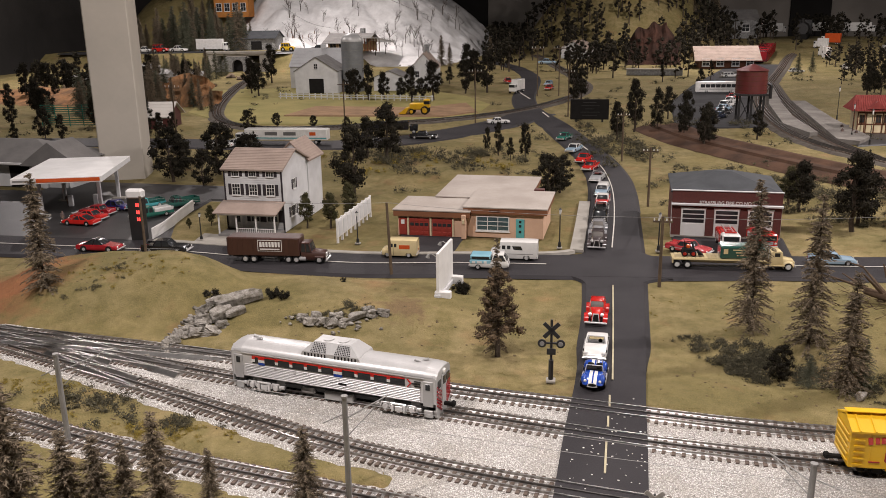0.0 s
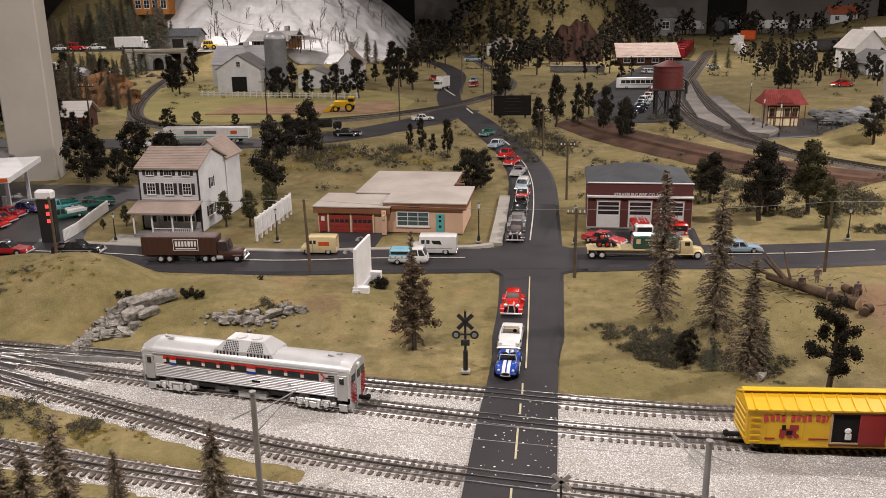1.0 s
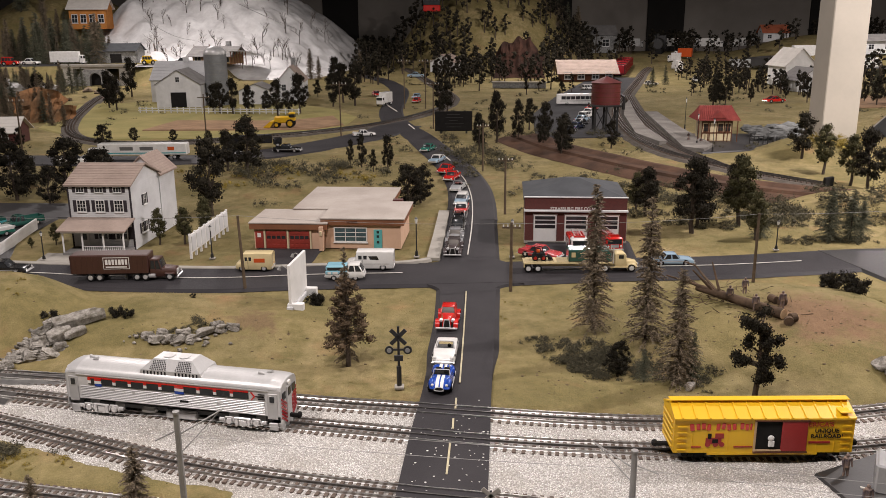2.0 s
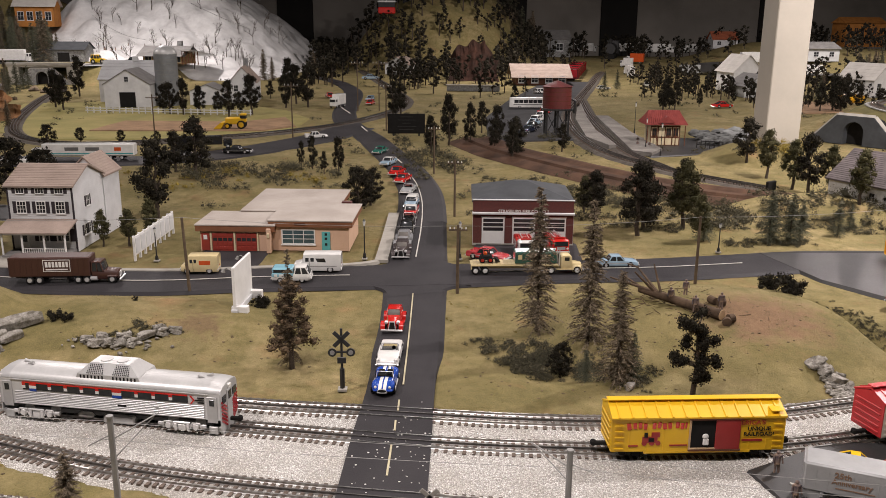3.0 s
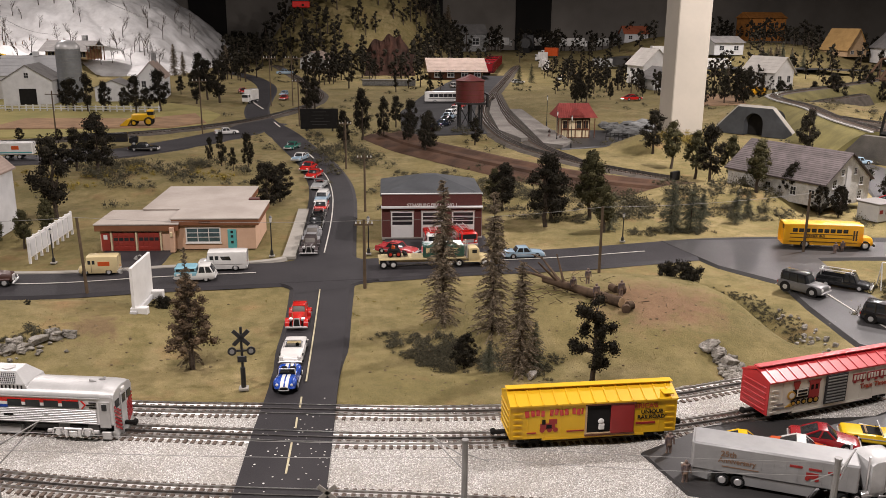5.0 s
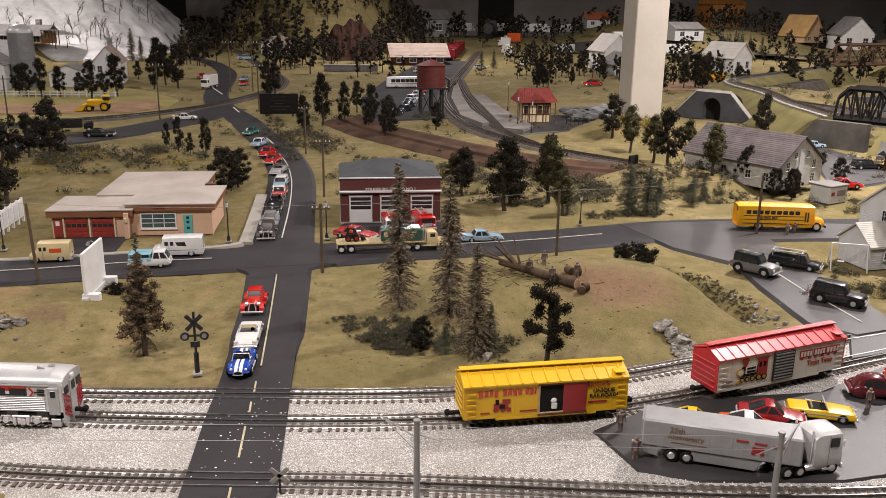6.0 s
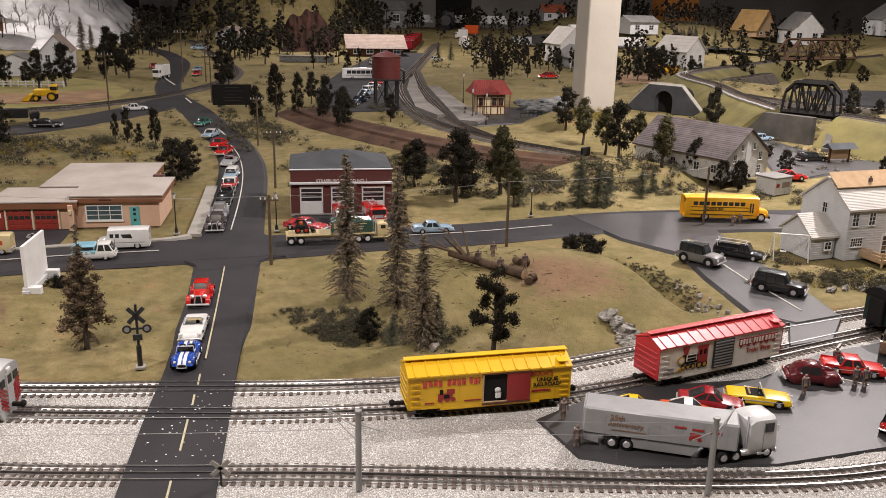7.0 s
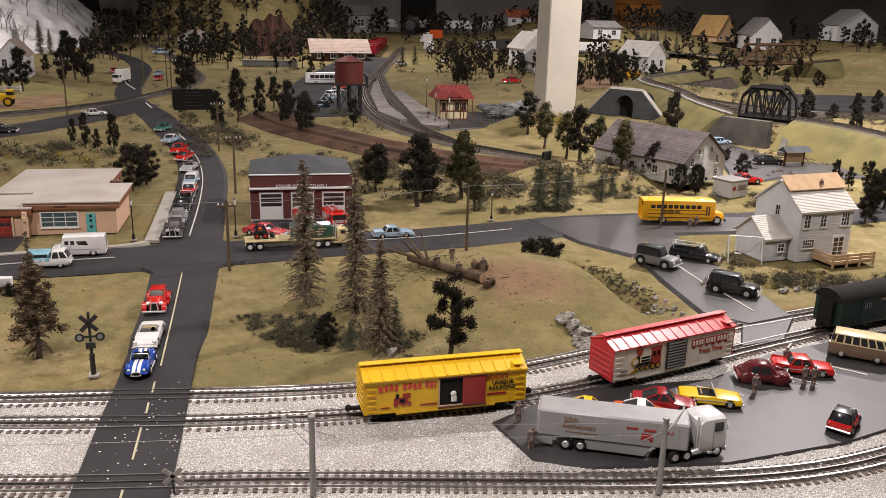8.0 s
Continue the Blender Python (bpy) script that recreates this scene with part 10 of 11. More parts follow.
def thicket(name, spots, leaf, label, leaves, seed):
    """Low ragged tangles of many overlapping tufts in one object."""
    rg, g = random.Random(seed), Geo()
    for x, y, h in spots:
        for _ in range(5):
            a, d = rg.uniform(0, 6.3), h * 1.1 * rg.random() ** 0.7
            c = (x + d * math.cos(a), y + d * math.sin(a), turf_z(x, y) + h * rg.uniform(0.15, 0.75) * (1 - 0.5 * d / h))
            g.ball(c, h * rg.uniform(0.08, 0.15), 5, 4, (1.2, 1.2, 0.8), 0.5, rg)
            leaf_clump(g, c, h * rg.uniform(0.40, 0.62), rg, leaves * (5 if h < 0.02 else 7), 0.85 if h < 0.02 else 0.55, False)
    solo(name, g, leaf, label, "scrub", kind="stuff")


plant(BUSHES, [(-0.762, 0.300, 0.026), (-0.735, 0.295, 0.022), (-0.39, 0.475, 0.030), (-0.395, 0.50, 0.028), (-0.885, 0.275, 0.024), (-0.648, 0.425, 0.012), (0.740, 0.575, 0.038), (0.768, 0.555, 0.052), (0.782, 0.535, 0.045)], 0.8, 19)
scrub = []
for cx, cy, rx, ry, n, h in ((0.17, 0.235, 0.075, 0.05, 56, 0.018), (0.20, 0.175, 0.07, 0.03, 34, 0.015), (0.105, 0.30, 0.03, 0.02, 10, 0.009), (0.30, 0.20, 0.08, 0.05, 40, 0.012), (0.35, 0.13, 0.05, 0.05, 26, 0.012), (-0.565, 0.275, 0.06, 0.025, 22, 0.010), (-0.62, 0.235, 0.05, 0.02, 14, 0.008), (-0.855, 0.225, 0.035, 0.05, 20, 0.009), (0.905, 0.45, 0.02, 0.08, 60, 0.006), (0.925, 0.34, 0.02, 0.07, 50, 0.006), (0.885, 0.53, 0.02, 0.05, 30, 0.006), (1.35, 0.36, 0.20, 0.05, 44, 0.024), (1.25, 0.55, 0.06, 0.10, 12, 0.018), (-0.95, 2.0, 0.55, 0.22, 60, 0.045), (0.42, 1.78, 0.26, 0.20, 60, 0.032), (0.75, 1.62, 0.25, 0.15, 24, 0.035), (1.0, 1.5, 0.5, 0.15, 34, 0.045), (1.08, 1.33, 0.42, 0.10, 60, 0.024), (0.70, 1.35, 0.25, 0.12, 40, 0.026), (1.30, 1.40, 0.12, 0.14, 26, 0.028), (0.95, 1.12, 0.16, 0.04, 24, 0.016), (-0.9, -0.16, 0.10, 0.03, 16, 0.022), (-0.76, -0.20, 0.10, 0.03, 14, 0.016), (-1.15, 0.26, 0.2, 0.1, 14, 0.010), (2.0, 2.0, 0.6, 0.3, 30, 0.04), (2.95, 2.15, 0.5, 0.35, 46, 0.032), (2.40, 1.75, 0.18, 0.25, 18, 0.022), (2.35, 1.25, 0.25, 0.15, 16, 0.03), (-0.05, 2.5, 0.12, 0.4, 22, 0.05), (0.3, 3.3, 0.4, 0.2, 16, 0.05), (1.7, 1.15, 0.3, 0.12, 18, 0.04), (-0.2, 2.9, 0.2, 0.5, 20, 0.04), (2.75, 3.0, 0.5, 0.6, 30, 0.05)):
    for _ in range(n):
        scrub.append((cx + rng.gauss(0, 0.55) * rx, cy + rng.gauss(0, 0.55) * ry, h * rng.uniform(0.5, 1.3)))
thicket("scrub", scrub, BRUSH, "low brown and olive scrub round the trees", 12, 20)
moss = []
for cx, cy, rx, ry, n, h in ((-1.10, 0.29, 0.12, 0.05, 40, 0.007), (-0.72, -0.225, 0.12, 0.025, 40, 0.008), (-1.0, -0.12, 0.1, 0.03, 20, 0.010), (-0.95, 1.95, 0.4, 0.15, 24, 0.03), (1.5, 2.6, 0.12, 0.1, 12, 0.05), (0.1, 0.5, 0.2, 0.1, 16, 0.004), (1.3, 0.42, 0.2, 0.06, 16, 0.012)):
    for _ in range(n):
        moss.append((cx + rng.gauss(0, 0.6) * rx, cy + rng.gauss(0, 0.6) * ry, h * rng.uniform(0.6, 1.3)))
thicket("grass_tufts", moss, MOSS, "straw-yellow grass tufts on the slopes", 8, 21)
# the built originals find places of their own in the far woods
for i, ob in enumerate(BIG + ROUND + SLIM + TAWN + FIRS + FIRS2 + BARE + BUSHES):
    small = ob in BUSHES
    ob.matrix_basis = sized(-2.2 + 0.24 * i, 12.4 - 0.05 * (i % 3), 0.1 if small else 0.34)

# dark undergrowth scattered over the country behind the town
rng = random.Random(43)
ways = [(spline(main_street, 0.1), 0.12), (spline(cross_street, 0.1), 0.13), (spline(upper_street, 0.1), 0.18), (spline(FAR1, 0.1), 0.08), (spline(FAR2, 0.1), 0.08), (spline(FAR3, 0.1), 0.1)]
LOTS = ((-2.9, -1.35, 0.7, 1.75), (-1.25, -0.9, 0.7, 1.35), (-0.75, -0.2, 0.7, 1.45), (0.05, 0.42, 0.8, 1.4), (0.15, 1.5, 3.1, 5.7), (1.2, 1.9, 1.0, 1.9), (0.85, 1.7, 0.1, 1.0), (-2.2, -0.9, 3.3, 5.6))
under = []
while len(under) < 420:
    x, y = rng.uniform(-3.6, 4.2), 1.3 + 6.7 * rng.random() ** 1.4
    if noise.noise((x * 1.3, y * 1.3, 6)) < -0.05 or any(a < x < b and c < y < d for a, b, c, d in LOTS):
        continue
    if any((Vector((x, y, 0)) - q).length < gap for way, gap in ways for q in way):
        continue
    under.append((x, y, rng.uniform(0.014, 0.04)))
thicket("undergrowth", under, BRUSH, "dark low undergrowth between the model trees", 7, 44)

# loose grass over the near turf
rng = random.Random(41)
grass = Geo()
for _ in range(26000):
    x, y = rng.uniform(-1.6, 1.6), rng.uniform(-0.62, 1.35)
    if on_ballast(x, y) or abs(x + 0.07) < 0.085 and y < 2 or 0.56 < y < 0.97 and x < 0.95:
        continue
    if x > 0.95 and y < 0.75 or y < 0.22 and curve_y(T1, x) - 0.05 < y < curve_y(T1, x) + 0.05:
        continue
    z, a, h = turf_z(x, y), rng.uniform(0, 6.3), rng.uniform(0.0010, 0.0024)
    dx, dy = math.cos(a) * 0.0012, math.sin(a) * 0.0012
    lean = (rng.uniform(-0.0015, 0.0015), rng.uniform(-0.0015, 0.0015))
    n = len(grass.v)
    grass.v += [(x - dx, y - dy, z - 0.0005), (x + dx, y + dy, z - 0.0005), (x + lean[0], y + lean[1], z + h)]
    grass.f.append((n, n + 1, n + 2))
solo("grass", grass, leaf_mat("grass_blade", (0.150, 0.122, 0.048), (0.26, 0.205, 0.09), 0.0), "short olive and straw static grass", "grass", kind="stuff")


# ---- rocks ----
def rock(x, y, r, squash, turn, label="grey weathered boulder in the grass", seed=0, up=0.0):
    rg = random.Random(seed)
    r *= 0.76
    g = Geo().ball((0, 0, 0), r, 20, 14)
    out = []
    for p in g.v:
        q = Vector(p) / r
        d = 1.0 + 0.75 * noise.noise(q * 1.1 + Vector((seed * 3.1, 0, 0))) - 0.45 * abs(noise.noise(q * 2.6 + Vector((0, seed * 1.7, 0)))) + 0.12 * noise.noise(q * 6 + Vector((0, 0, seed)))
        q = Vector([max(-0.86, min(0.86, c * d)) for c in q])
        out.append((q.x * r * squash[0] * 1.25, q.y * r * squash[1] * 1.25, q.z * r * squash[2] * 1.25))
    g.v = out
    ob = solo("boulder", g, ROCK, label, "rock", pose(x, y, hz(x, y) + r * squash[2] * 0.15 + up, rg.uniform(-26, 26), rg.uniform(-26, 26), turn), "boulders")
    return ob


def slab(x, y, ln, wd, th, turn, tilt, seed):
    """A long flat flake of rock lying aslant on the slope."""
    g = Geo().ball((0, 0, 0), 1.0, 20, 14)
    out = []
    for p in g.v:
        q = Vector(p)
        d = 1.0 + 0.35 * noise.noise(q * 1.3 + Vector((seed, 0, 0))) + 0.14 * noise.noise(Vector((q.x * 2, q.y * 9, q.z * 3 + seed)))
        q = Vector([max(-0.74, min(0.74, c * d)) for c in q]) / 0.74
        out.append((q.x * ln / 2, q.y * wd / 2 * (1 - 0.25 * q.x), q.z * th / 2))
    g.v = out
    solo("boulder", g, ROCK, "long slanted grey slab of layered rock", "rock", pose(x, y, hz(x, y) + th * 0.5, 14, tilt, turn), "boulders")


rng = random.Random(51)
slab(-0.822, 0.262, 0.098, 0.030, 0.020, 32, -7, 3.0)
slab(-0.838, 0.212, 0.046, 0.026, 0.020, 42, -8, 5.0)
slab(-0.812, 0.222, 0.042, 0.018, 0.013, 40, -6, 8.0)
slab(-0.558, 0.240, 0.036, 0.014, 0.011, 28, -8, 9.0)
for i, (x, y, r) in enumerate(((-0.862, 0.185, 0.020), (-0.858, 0.155, 0.021), (-0.835, 0.165, 0.017), (-0.880, 0.205, 0.017), (-0.888, 0.235, 0.016), (-0.892, 0.170, 0.013), (-0.895, 0.140, 0.012), (-0.888, 0.110, 0.012), (-0.905, 0.195, 0.011), (-0.878, 0.262, 0.018), (-0.902, 0.118, 0.009), (-0.826, 0.19, 0.014),
                               (-0.666, 0.220, 0.014), (-0.646, 0.212, 0.015), (-0.622, 0.216, 0.016), (-0.600, 0.212, 0.013), (-0.580, 0.222, 0.014), (-0.532, 0.258, 0.016), (-0.514, 0.266, 0.015), (-0.640, 0.232, 0.012), (-0.60, 0.235, 0.014), (-0.545, 0.272, 0.013),
                               (0.690, 0.170, 0.019), (0.705, 0.160, 0.020), (0.716, 0.138, 0.018), (0.726, 0.150, 0.012), (0.730, 0.115, 0.014), (0.93, 0.28, 0.008), (0.955, 0.24, 0.007), (0.945, 0.31, 0.008), (1.25, 0.31, 0.012), (1.29, 0.32, 0.010), (1.33, 0.315, 0.012), (1.44, 0.34, 0.012), (0.34, 0.09, 0.012))):
    rock(x, y, r, (1.25, 0.8, 0.7), rng.uniform(10, 60), seed=i)
scree = Geo()
for _ in range(420):
    k = rng.random()
    x, y = (-0.895 + rng.gauss(0, 0.010), 0.165 + rng.gauss(0, 0.045)) if k < 0.5 else ((-0.60 + rng.gauss(0, 0.05), 0.215 + rng.gauss(0, 0.010)) if k < 0.6 else (0.71 + rng.gauss(0, 0.012), 0.115 + rng.gauss(0, 0.02)) if k < 0.95 else (0.93 + rng.gauss(0, 0.03), 0.30 + rng.gauss(0, 0.06)))
    scree.ball((x, y, hz(x, y) + 0.001), rng.uniform(0.002, 0.006), 5, 4, (1.2, 0.9, 0.7), 0.3, rng)
solo("scree", scree, ROCK, "small grey stones below the boulders", "gravel", kind="stuff")
g = Geo()
for k in range(90):
    u, v = rng.random(), rng.random()
    g.ball((1.28 + u * 0.32, 3.1 + v * 0.30 + u * 0.1, 0.01 + v * 0.03), rng.uniform(0.014, 0.03), 6, 4, (1.4, 0.8, 0.6), 0.3, rng)
solo("stone_bank", g, mat("pale_rock", (0.23, 0.235, 0.23), (0.12, 0.12, 0.115), 20, 90, 0.9, bumpy=0.6), "pale grey stone bank behind the station", "rocks", kind="stuff")

# ---- felled tree on the hill ----
lgm = at(0.511, 0.365, -51, 0.006) @ Matrix.Diagonal((0.85, 0.72, 0.72, 1))
log = thing("felled_log", "large felled tree trunk with sawn end and limbs", "log", m=lgm)
part("log_trunk", Geo().cyl((-0.155, 0, 0.004), (-0.05, 0.003, 0.002), 0.0105, 0.013, 12).cyl((-0.05, 0.003, 0.002), (0.085, 0, 0.002), 0.013, 0.015, 12), WOODLOG, log, smooth=True)
part("sawn_end", Geo().cyl((0.085, 0, 0.002), (0.0865, 0, 0.002), 0.0143, n=14), SAWN, log, "pale sawn end")
g = Geo()
for a, b, r in (((-0.10, 0, 0.01), (-0.20, 0.05, 0.05), 0.005), ((-0.11, 0, 0.01), (-0.14, -0.05, 0.07), 0.005), ((-0.14, 0, 0.01), (-0.24, -0.02, 0.02), 0.005), ((-0.15, 0.0, 0.01), (-0.26, 0.06, 0.01), 0.004), ((-0.09, 0, 0.01), (-0.13, 0.02, 0.085), 0.004), ((-0.2, 0.05, 0.05), (-0.25, 0.07, 0.045), 0.003)):
    g.cyl(a, b, r, r * 0.45, 7)
part("limb", g, WOODLOG, log)
for x, y, r, ln, turn in ((0.572, 0.300, 0.009, 0.012, 20), (0.580, 0.392, 0.010, 0.010, 70), (0.566, 0.405, 0.008, 0.02, 110), (0.560, 0.285, 0.009, 0.010, 80)):
    b = thing("log_round", "short sawn log round on the bare clay", "log", "log rounds", m=at(x, y, turn, 0.006))
    part("bark_round", Geo().cyl((-ln / 2, 0, 0), (ln / 2, 0, 0), r, n=12), WOODLOG, b)
    part("sawn_end", Geo().cyl((ln / 2, 0, 0), (ln / 2 + 0.001, 0, 0), r * 0.95, n=12), SAWN, b)


# ---- small upright figurines, plain shapes ----
def figurine(x, y, h=0.038, up=0.0, turn=0):
    g = Geo().cyl((0, 0, 0.42), (0, 0, 0.80), 0.11, 0.13, 8).ball((0, 0, 0.90), 0.075, 8, 6).ball((0, 0, 0.79), 0.13, 8, 5, (1.15, 0.8, 0.4))
    for s in (-1, 1):
        g.cyl((s * 0.075, 0.01, 0), (s * 0.055, 0, 0.46), 0.048, 0.062, 6).cyl((s * 0.145, 0, 0.78), (s * 0.18, -0.07, 0.46), 0.042, 0.034, 6)
    solo("figurine", g, FIGURE, "tiny painted figurine standing still", "figurine", at(x, y, turn, up) @ Matrix.Scale(h, 4), "figurines", smooth=True)


for x, y in ((0.478, 0.402), (0.523, 0.458), (0.515, 0.350), (0.572, 0.368), (0.905, -0.155), (1.008, -0.135), (1.022, -0.14), (1.02, -0.06), (0.492, -0.195), (0.488, -0.275), (1.318, 0.86), (1.29, 0.845), (1.39, 0.545), (1.42, 0.55), (-1.86, 1.15), (-1.72, 0.93), (0.98, 3.0), (0.93, 3.05), (0.96, 3.2)):
    figurine(x, y, 0.036)
figurine(1.50, 0.585, 0.03, 0.168)
rng = random.Random(83)
for k in range(26):
    x, y = rng.uniform(-4.3, -2.9), rng.uniform(8.15, 8.7)
    fg = Geo().cyl((0, 0, 0), (0, 0, 0.42), 0.10, 0.13, 6).cyl((0, 0, 0.42), (0, 0, 0.80), 0.14, 0.10, 6).ball((0, 0, 0.90), 0.09, 6, 5)
    solo("figurine", fg, FIGURE, "tiny dark figurine standing on the snow", "figurine", pose(x, y, snow_z(x, y), 0, 0, 0) @ Matrix.Scale(0.045, 4), "figurines", smooth=True)
gf = thing("mesh_fence", "tall green mesh fence behind the filling station", "fence", m=pose(-2.95, 2.95, 0, 0, 0, 8))
for k in range(9):
    part("fence_post", Geo().cyl((-0.32 + k * 0.08, 0, 0), (-0.32 + k * 0.08, 0, 0.12), 0.003, n=6), GREENP, gf)
for k in range(10):
    part("fence_rail", Geo().box((0, 0, 0.008 + k * 0.0122), (0.64, 0.0016, 0.0040)), GREENP, gf)

# ---- poles, wires, lamps and signals ----
def pole(x, y, h, label, arm=True, lean=0.0, material=POLEWOOD, r=0.0040):
    t = thing("utility_pole", label, "utility pole", "utility poles", m=pose(x, y, hz(x, y) - 0.004, 0, lean, 0))
    part("shaft", Geo().cyl((0, 0, 0), (0, 0, h), r, r * 0.75, 8), material, t)
    if arm:
        part("crossarm", Geo().box((0, 0, h * 0.93), (h * 0.26, 0.004, 0.004)), material, t)
        for u in (-0.11, -0.05, 0.05, 0.11):
            part("insulator", Geo().cyl((u * h, 0, h * 0.94), (u * h, 0, h * 0.97), 0.0016, n=6), LAMPGLASS, t)
    return t


for x, y, h, lean in ((-0.585, 0.585, 0.182, -2), (0.036, 0.612, 0.166, 0), (0.614, 0.712, 0.170, 0), (-1.26, 0.63, 0.165, 0), (1.21, 0.86, 0.172, 0)):
    pole(x, y, h, "thin brown wooden pole beside the cross street", x > 0.0 and x < 0.1, lean)
for x, y, h in ((-1.53, 3.03, 0.25), (-0.87, 3.27, 0.30), (-0.70, 4.76, 0.35), (-0.40, 3.64, 0.27), (0.02, 1.42, 0.19), (-0.075, 2.23, 0.20), (-0.55, 4.76, 0.35), (-2.1, 2.3, 0.3)):
    pole(x, y, h, "dark wooden telegraph pole behind the town", True)


def catenary(x, y, h, arm):
    t = thing("catenary_pole", "grey metal catenary pole beside the front track", "utility pole", "catenary poles", m=pose(x, y, 0))
    part("shaft", Geo().cyl((0, 0, 0), (0, 0, h), 0.0042, 0.0036, 10), GREYMETAL, t)
    part("cap", Geo().cyl((0, 0, h), (0, 0, h + 0.003), 0.0045, n=10), GREYMETAL, t)
    part("bracket", Geo().tube([(0, 0, h * 0.80), (0.045 * arm, 0.040, h * 0.92)], 0.0010, 5).tube([(0, 0, h * 0.62), (0.040 * arm, 0.036, h * 0.90)], 0.0008, 5).tube([(0, 0, h * 0.85), (-0.03 * arm, 0.0, h * 0.74)], 0.0008, 5), GREYMETAL, t)


CAT = [(-0.848, -0.275, 0.135, 1), (-0.378, -0.352, 0.146, 1), (0.180, -0.345, 0.108, -1), (0.620, -0.408, 0.105, 1)]
for x, y, h, arm in CAT:
    catenary(x, y, h, arm)


def wire(a, b, sag, r=0.00035, label="thin pale overhead wire"):
    a, b = Vector(a), Vector(b)
    pts = [a.lerp(b, k / 16) - Vector((0, 0, sag * 4 * (k / 16) * (1 - k / 16))) for k in range(17)]
    rings = [[(p.x + r * u, p.y + r * v, p.z + r * w) for u, v, w in ((0, 1, 0), (0.3, 0, 1), (0, -1, 0), (-0.3, 0, -1))] for p in pts]
    solo("overhead_wire", Geo().loft(rings), GREYMETAL, label, "wire", group="overhead wires")


tops = [(-1.26, 0.63, 0.160), (-0.590, 0.585, 0.178), (0.036, 0.612, 0.160), (0.614, 0.712, 0.165), (1.21, 0.86, 0.166)]
for a, b in zip(tops, tops[1:]):
    wire(a, b, 0.008)
for (x, y, h, _), (u, v, k, _) in zip(CAT, CAT[1:]):
    wire((x, y, h * 0.97), (u, v, k * 0.97), 0.004)
    wire((x, y, h * 0.80), (u, v, k * 0.80), 0.004)
wire((-3.25, 9.3, 0.80), (-2.35, 8.4, 0.52), 0.01, 0.003, "dark ski lift cable")
wire((-4.3, 8.9, 0.66), (-3.4, 8.1, 0.40), 0.06, 0.002, "dark ski lift cable")


def street_lamp(x, y, h=0.088):
    t = thing("street_lamp", "black cast street lamp with a small globe", "street lamp", "street lamps", m=at(x, y))
    part("lamp_base", Geo().cyl((0, 0, 0), (0, 0, h * 0.16), 0.0050, 0.0036, 10), BLACK, t)
    part("plinth", Geo().box((0, 0, 0.002), (0.014, 0.014, 0.004), b=0.0006), CONCRETE, t)
    part("post", Geo().cyl((0, 0, h * 0.16), (0, 0, h * 0.84), 0.0018, 0.0014, 8), BLACK, t)
    part("lantern", Geo().cyl((0, 0, h * 0.84), (0, 0, h * 0.95), 0.0024, 0.0042, 6), LAMPGLASS, t)
    part("lantern_cap", Geo().cyl((0, 0, h * 0.95), (0, 0, h), 0.0048, 0.0006, 6), BLACK, t)


for x, y, h in ((-1.195, 0.805, 0.080), (-0.752, 0.842, 0.092), (-0.212, 0.885, 0.110), (0.040, 0.895, 0.105), (0.752, 1.0, 0.085), (0.98, 2.75, 0.16), (1.02, 3.6, 0.18), (0.95, 2.95, 0.16)):
    street_lamp(x, y, h)

xs = thing("crossing_signal", "black crossbuck railway signal with two lamps", "railway signal", m=at(-0.156, 0.059, 4))
part("base", Geo().box((0, 0, 0.002), (0.016, 0.016, 0.005), b=0.001), CONCRETE, xs)
part("mast_sleeve", Geo().cyl((0, 0, 0.002), (0, 0, 0.040), 0.0042, n=8), BLACK, xs)
part("mast", Geo().cyl((0, 0, 0.004), (0, 0, 0.112), 0.0022, n=8), BLACK, xs)
for a in (45, -45):
    part("crossbuck_arm", Geo().box((0, -0.003, 0.094), (0.036, 0.002, 0.007), pose(0, 0, 0, 0, a, 0), b=0.0004), BLACK, xs)
for s in (-1, 1):
    part("lamp_disc", Geo().cyl((s * 0.0155, -0.002, 0.0705), (s * 0.0155, -0.004, 0.0705), 0.0074, n=16), BLACK, xs)
    part("lamp_lens", Geo().cyl((s * 0.0155, -0.004, 0.0705), (s * 0.0155, -0.0056, 0.0705), 0.0040, n=12), GREYMETAL, xs)
part("lamp_bar", Geo().box((0, -0.001, 0.0705), (0.030, 0.003, 0.003)), BLACK, xs)
part("plate", Geo().box((0, -0.003, 0.056), (0.015, 0.002, 0.011), b=0.0005), BLACK, xs)
x2 = thing("crossbuck_sign", "weathered white crossbuck sign at the front track", "railway sign", m=at(0.008, -0.315, 0))
part("post", Geo().cyl((0, 0, 0), (0, 0, 0.032), 0.0016, n=6), BLACK, x2)
for a in (42, -42):
    part("crossbuck_arm", Geo().box((0, -0.002, 0.026), (0.030, 0.0016, 0.006), pose(0, 0, 0, 0, a, 0), b=0.0004), CONCRETE, x2)
bs = thing("bumping_post", "black buffer stop at the end of the siding", "buffer stop", m=at(1.21, 1.915, -55))
part("frame_post", Geo().box((0, 0, 0.02), (0.012, 0.05, 0.035), b=0.002), MATTBLACK, bs)
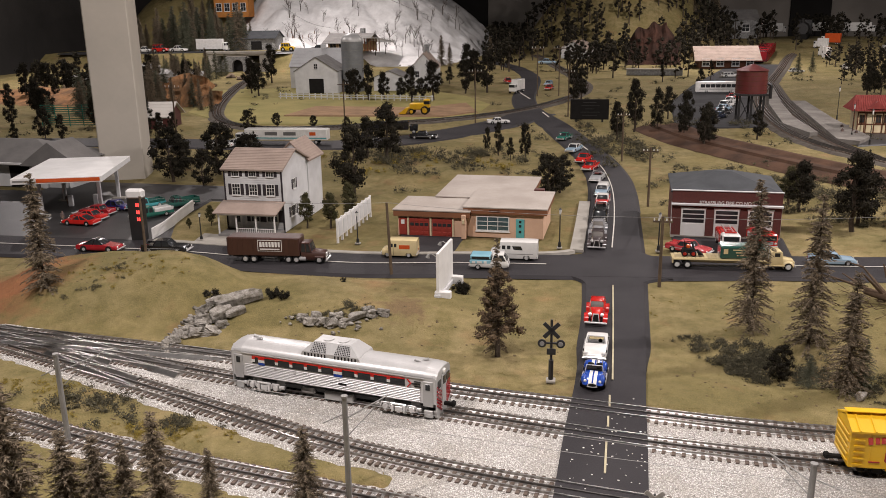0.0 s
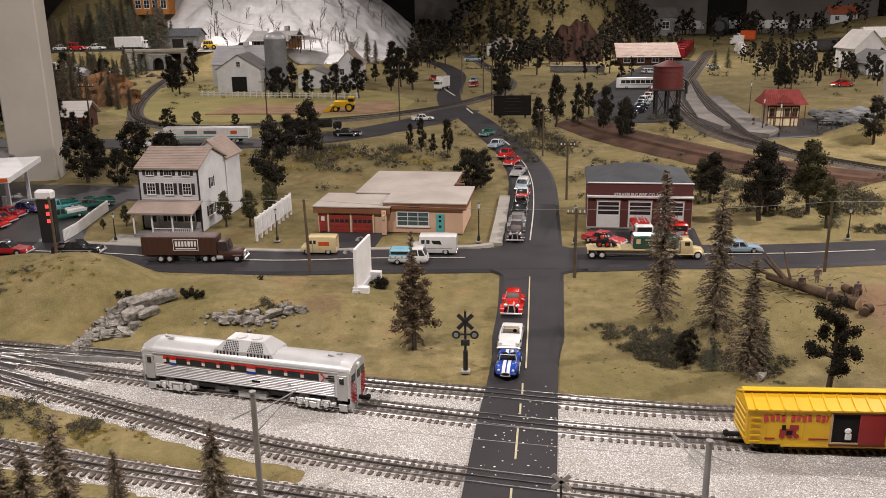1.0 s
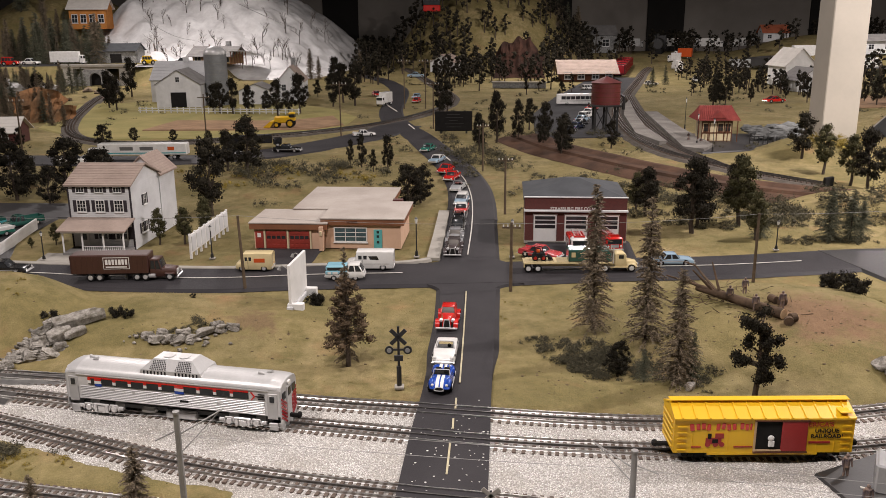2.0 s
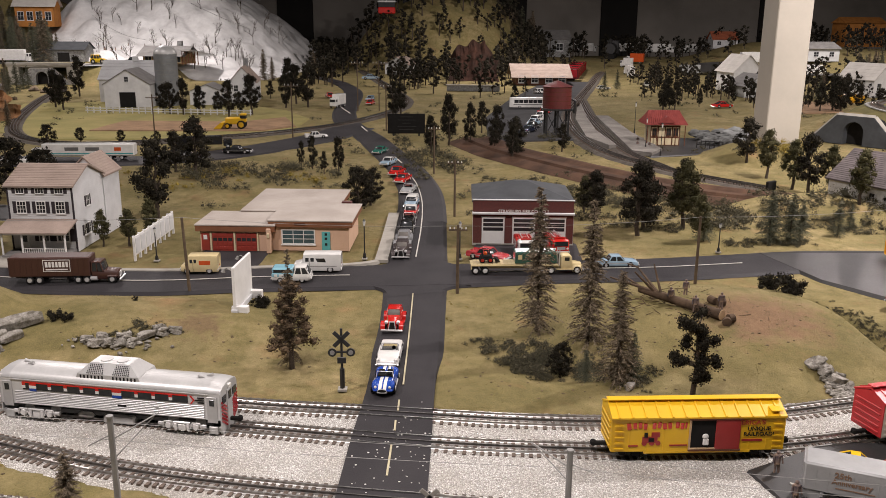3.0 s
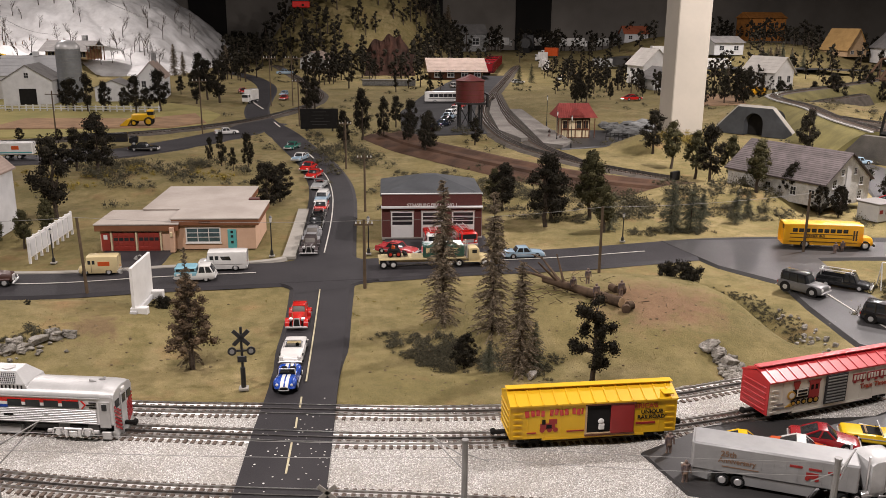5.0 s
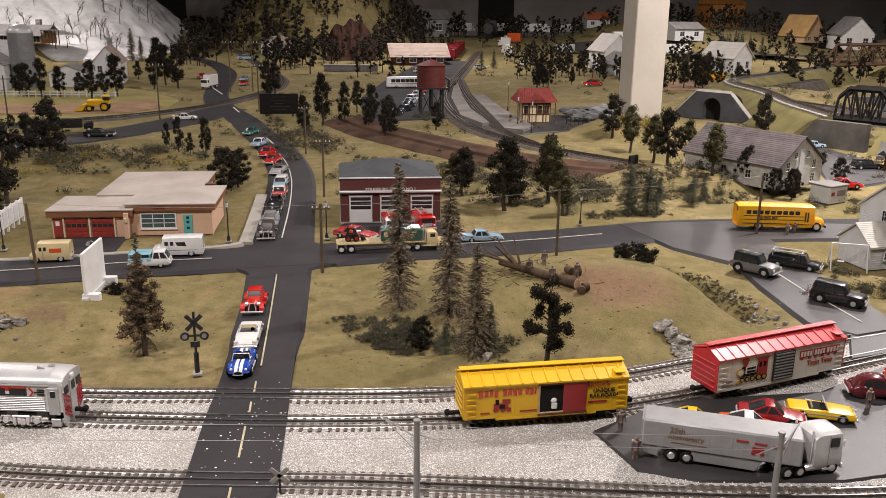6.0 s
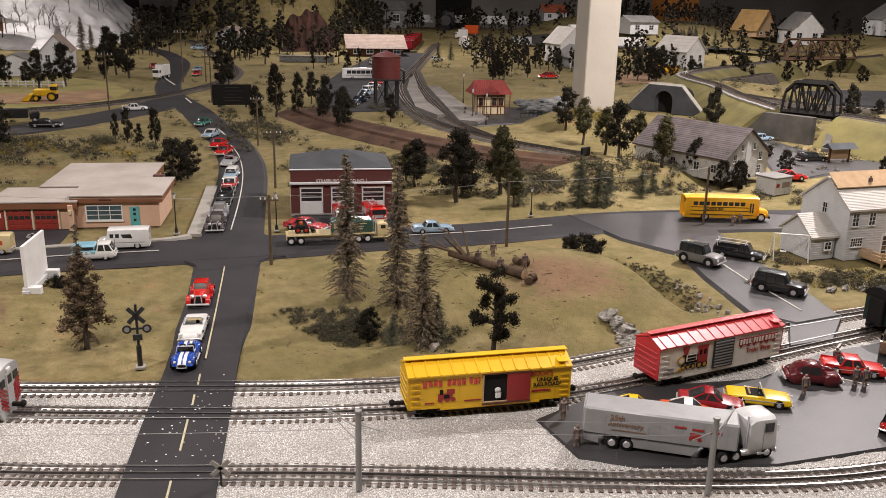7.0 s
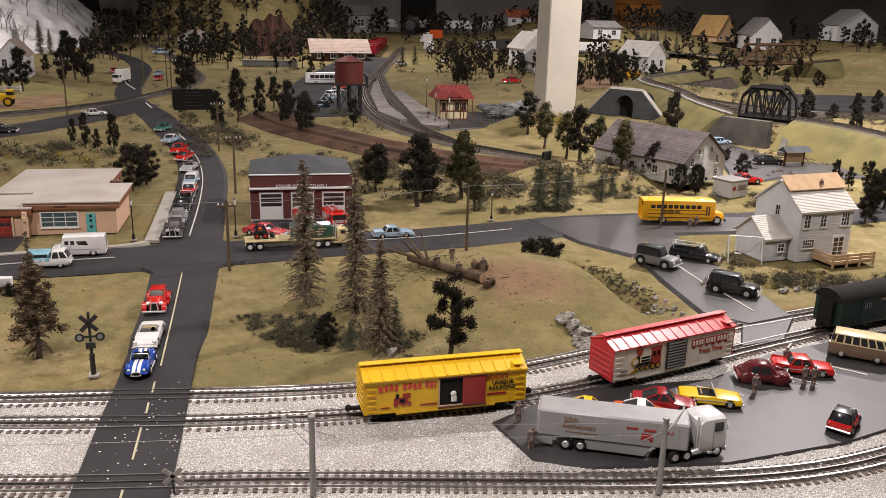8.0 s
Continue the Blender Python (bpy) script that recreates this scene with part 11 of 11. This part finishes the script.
lw = thing("retaining_wall", "low grey stone wall below the far hill", "wall", m=at(0.13, 6.55, -3) @ Matrix.Scale(0.8, 4))
part("wall_face", Geo().box((0, 0, 0.03), (0.6, 0.04, 0.06), b=0.004), GREYSTONE, lw)
part("coping", Geo().box((0, 0, 0.066), (0.62, 0.06, 0.012), b=0.003), CONCRETE, lw)
rf = thing("station_fence", "curved black fence beside the station", "fence", m=Matrix())
pts = spline([(1.22, 3.02), (1.32, 2.98), (1.42, 2.86)], 0.02)
for q in pts:
    part("fence_post", Geo().box((q.x, q.y, 0.022), (0.004, 0.004, 0.044)), BLACK, rf)
part("fence_rail", Geo().tube([(p.x, p.y, 0.040) for p in pts], 0.0025, 4).tube([(p.x, p.y, 0.022) for p in pts], 0.0025, 4), BLACK, rf)

# brushwood left from the felling
rng = random.Random(61)
g = Geo()
for _ in range(90):
    x, y = rng.gauss(0.47, 0.06), rng.gauss(0.42, 0.07)
    a, ln = rng.uniform(0, 6.3), rng.uniform(0.008, 0.032)
    z = turf_z(x, y) + 0.001
    g.cyl((x, y, z), (x + math.cos(a) * ln, y + math.sin(a) * ln, z + rng.uniform(0, 0.010)), 0.0008, 0.0004, 4)
solo("brushwood", g, WOODLOG, "thin broken branches strewn round the felled trunk", "branches", kind="stuff")
g = Geo()
for cx, cy, rx, ry, n in ((0.55, 0.33, 0.18, 0.14, 110), (0.30, 0.10, 0.25, 0.06, 60), (-0.4, 0.25, 0.3, 0.14, 60), (-0.75, -0.18, 0.25, 0.05, 60), (-1.1, 0.3, 0.15, 0.1, 50), (1.35, 0.42, 0.2, 0.08, 60)):
    for _ in range(n):
        x, y = rng.gauss(cx, rx * 0.6), rng.gauss(cy, ry * 0.6)
        if not on_ballast(x, y) and not -0.15 < x < 0.02:
            g.ball((x, y, turf_z(x, y)), rng.uniform(0.0008, 0.0030), 5, 4, (1.3, 1, 0.6), 0.35, rng)
solo("clods", g, mat("clod", (0.20, 0.15, 0.09), (0.11, 0.085, 0.05), 40, 300, 0.95, vary=0.3), "small clods of earth and stones in the turf", "clods", kind="stuff")
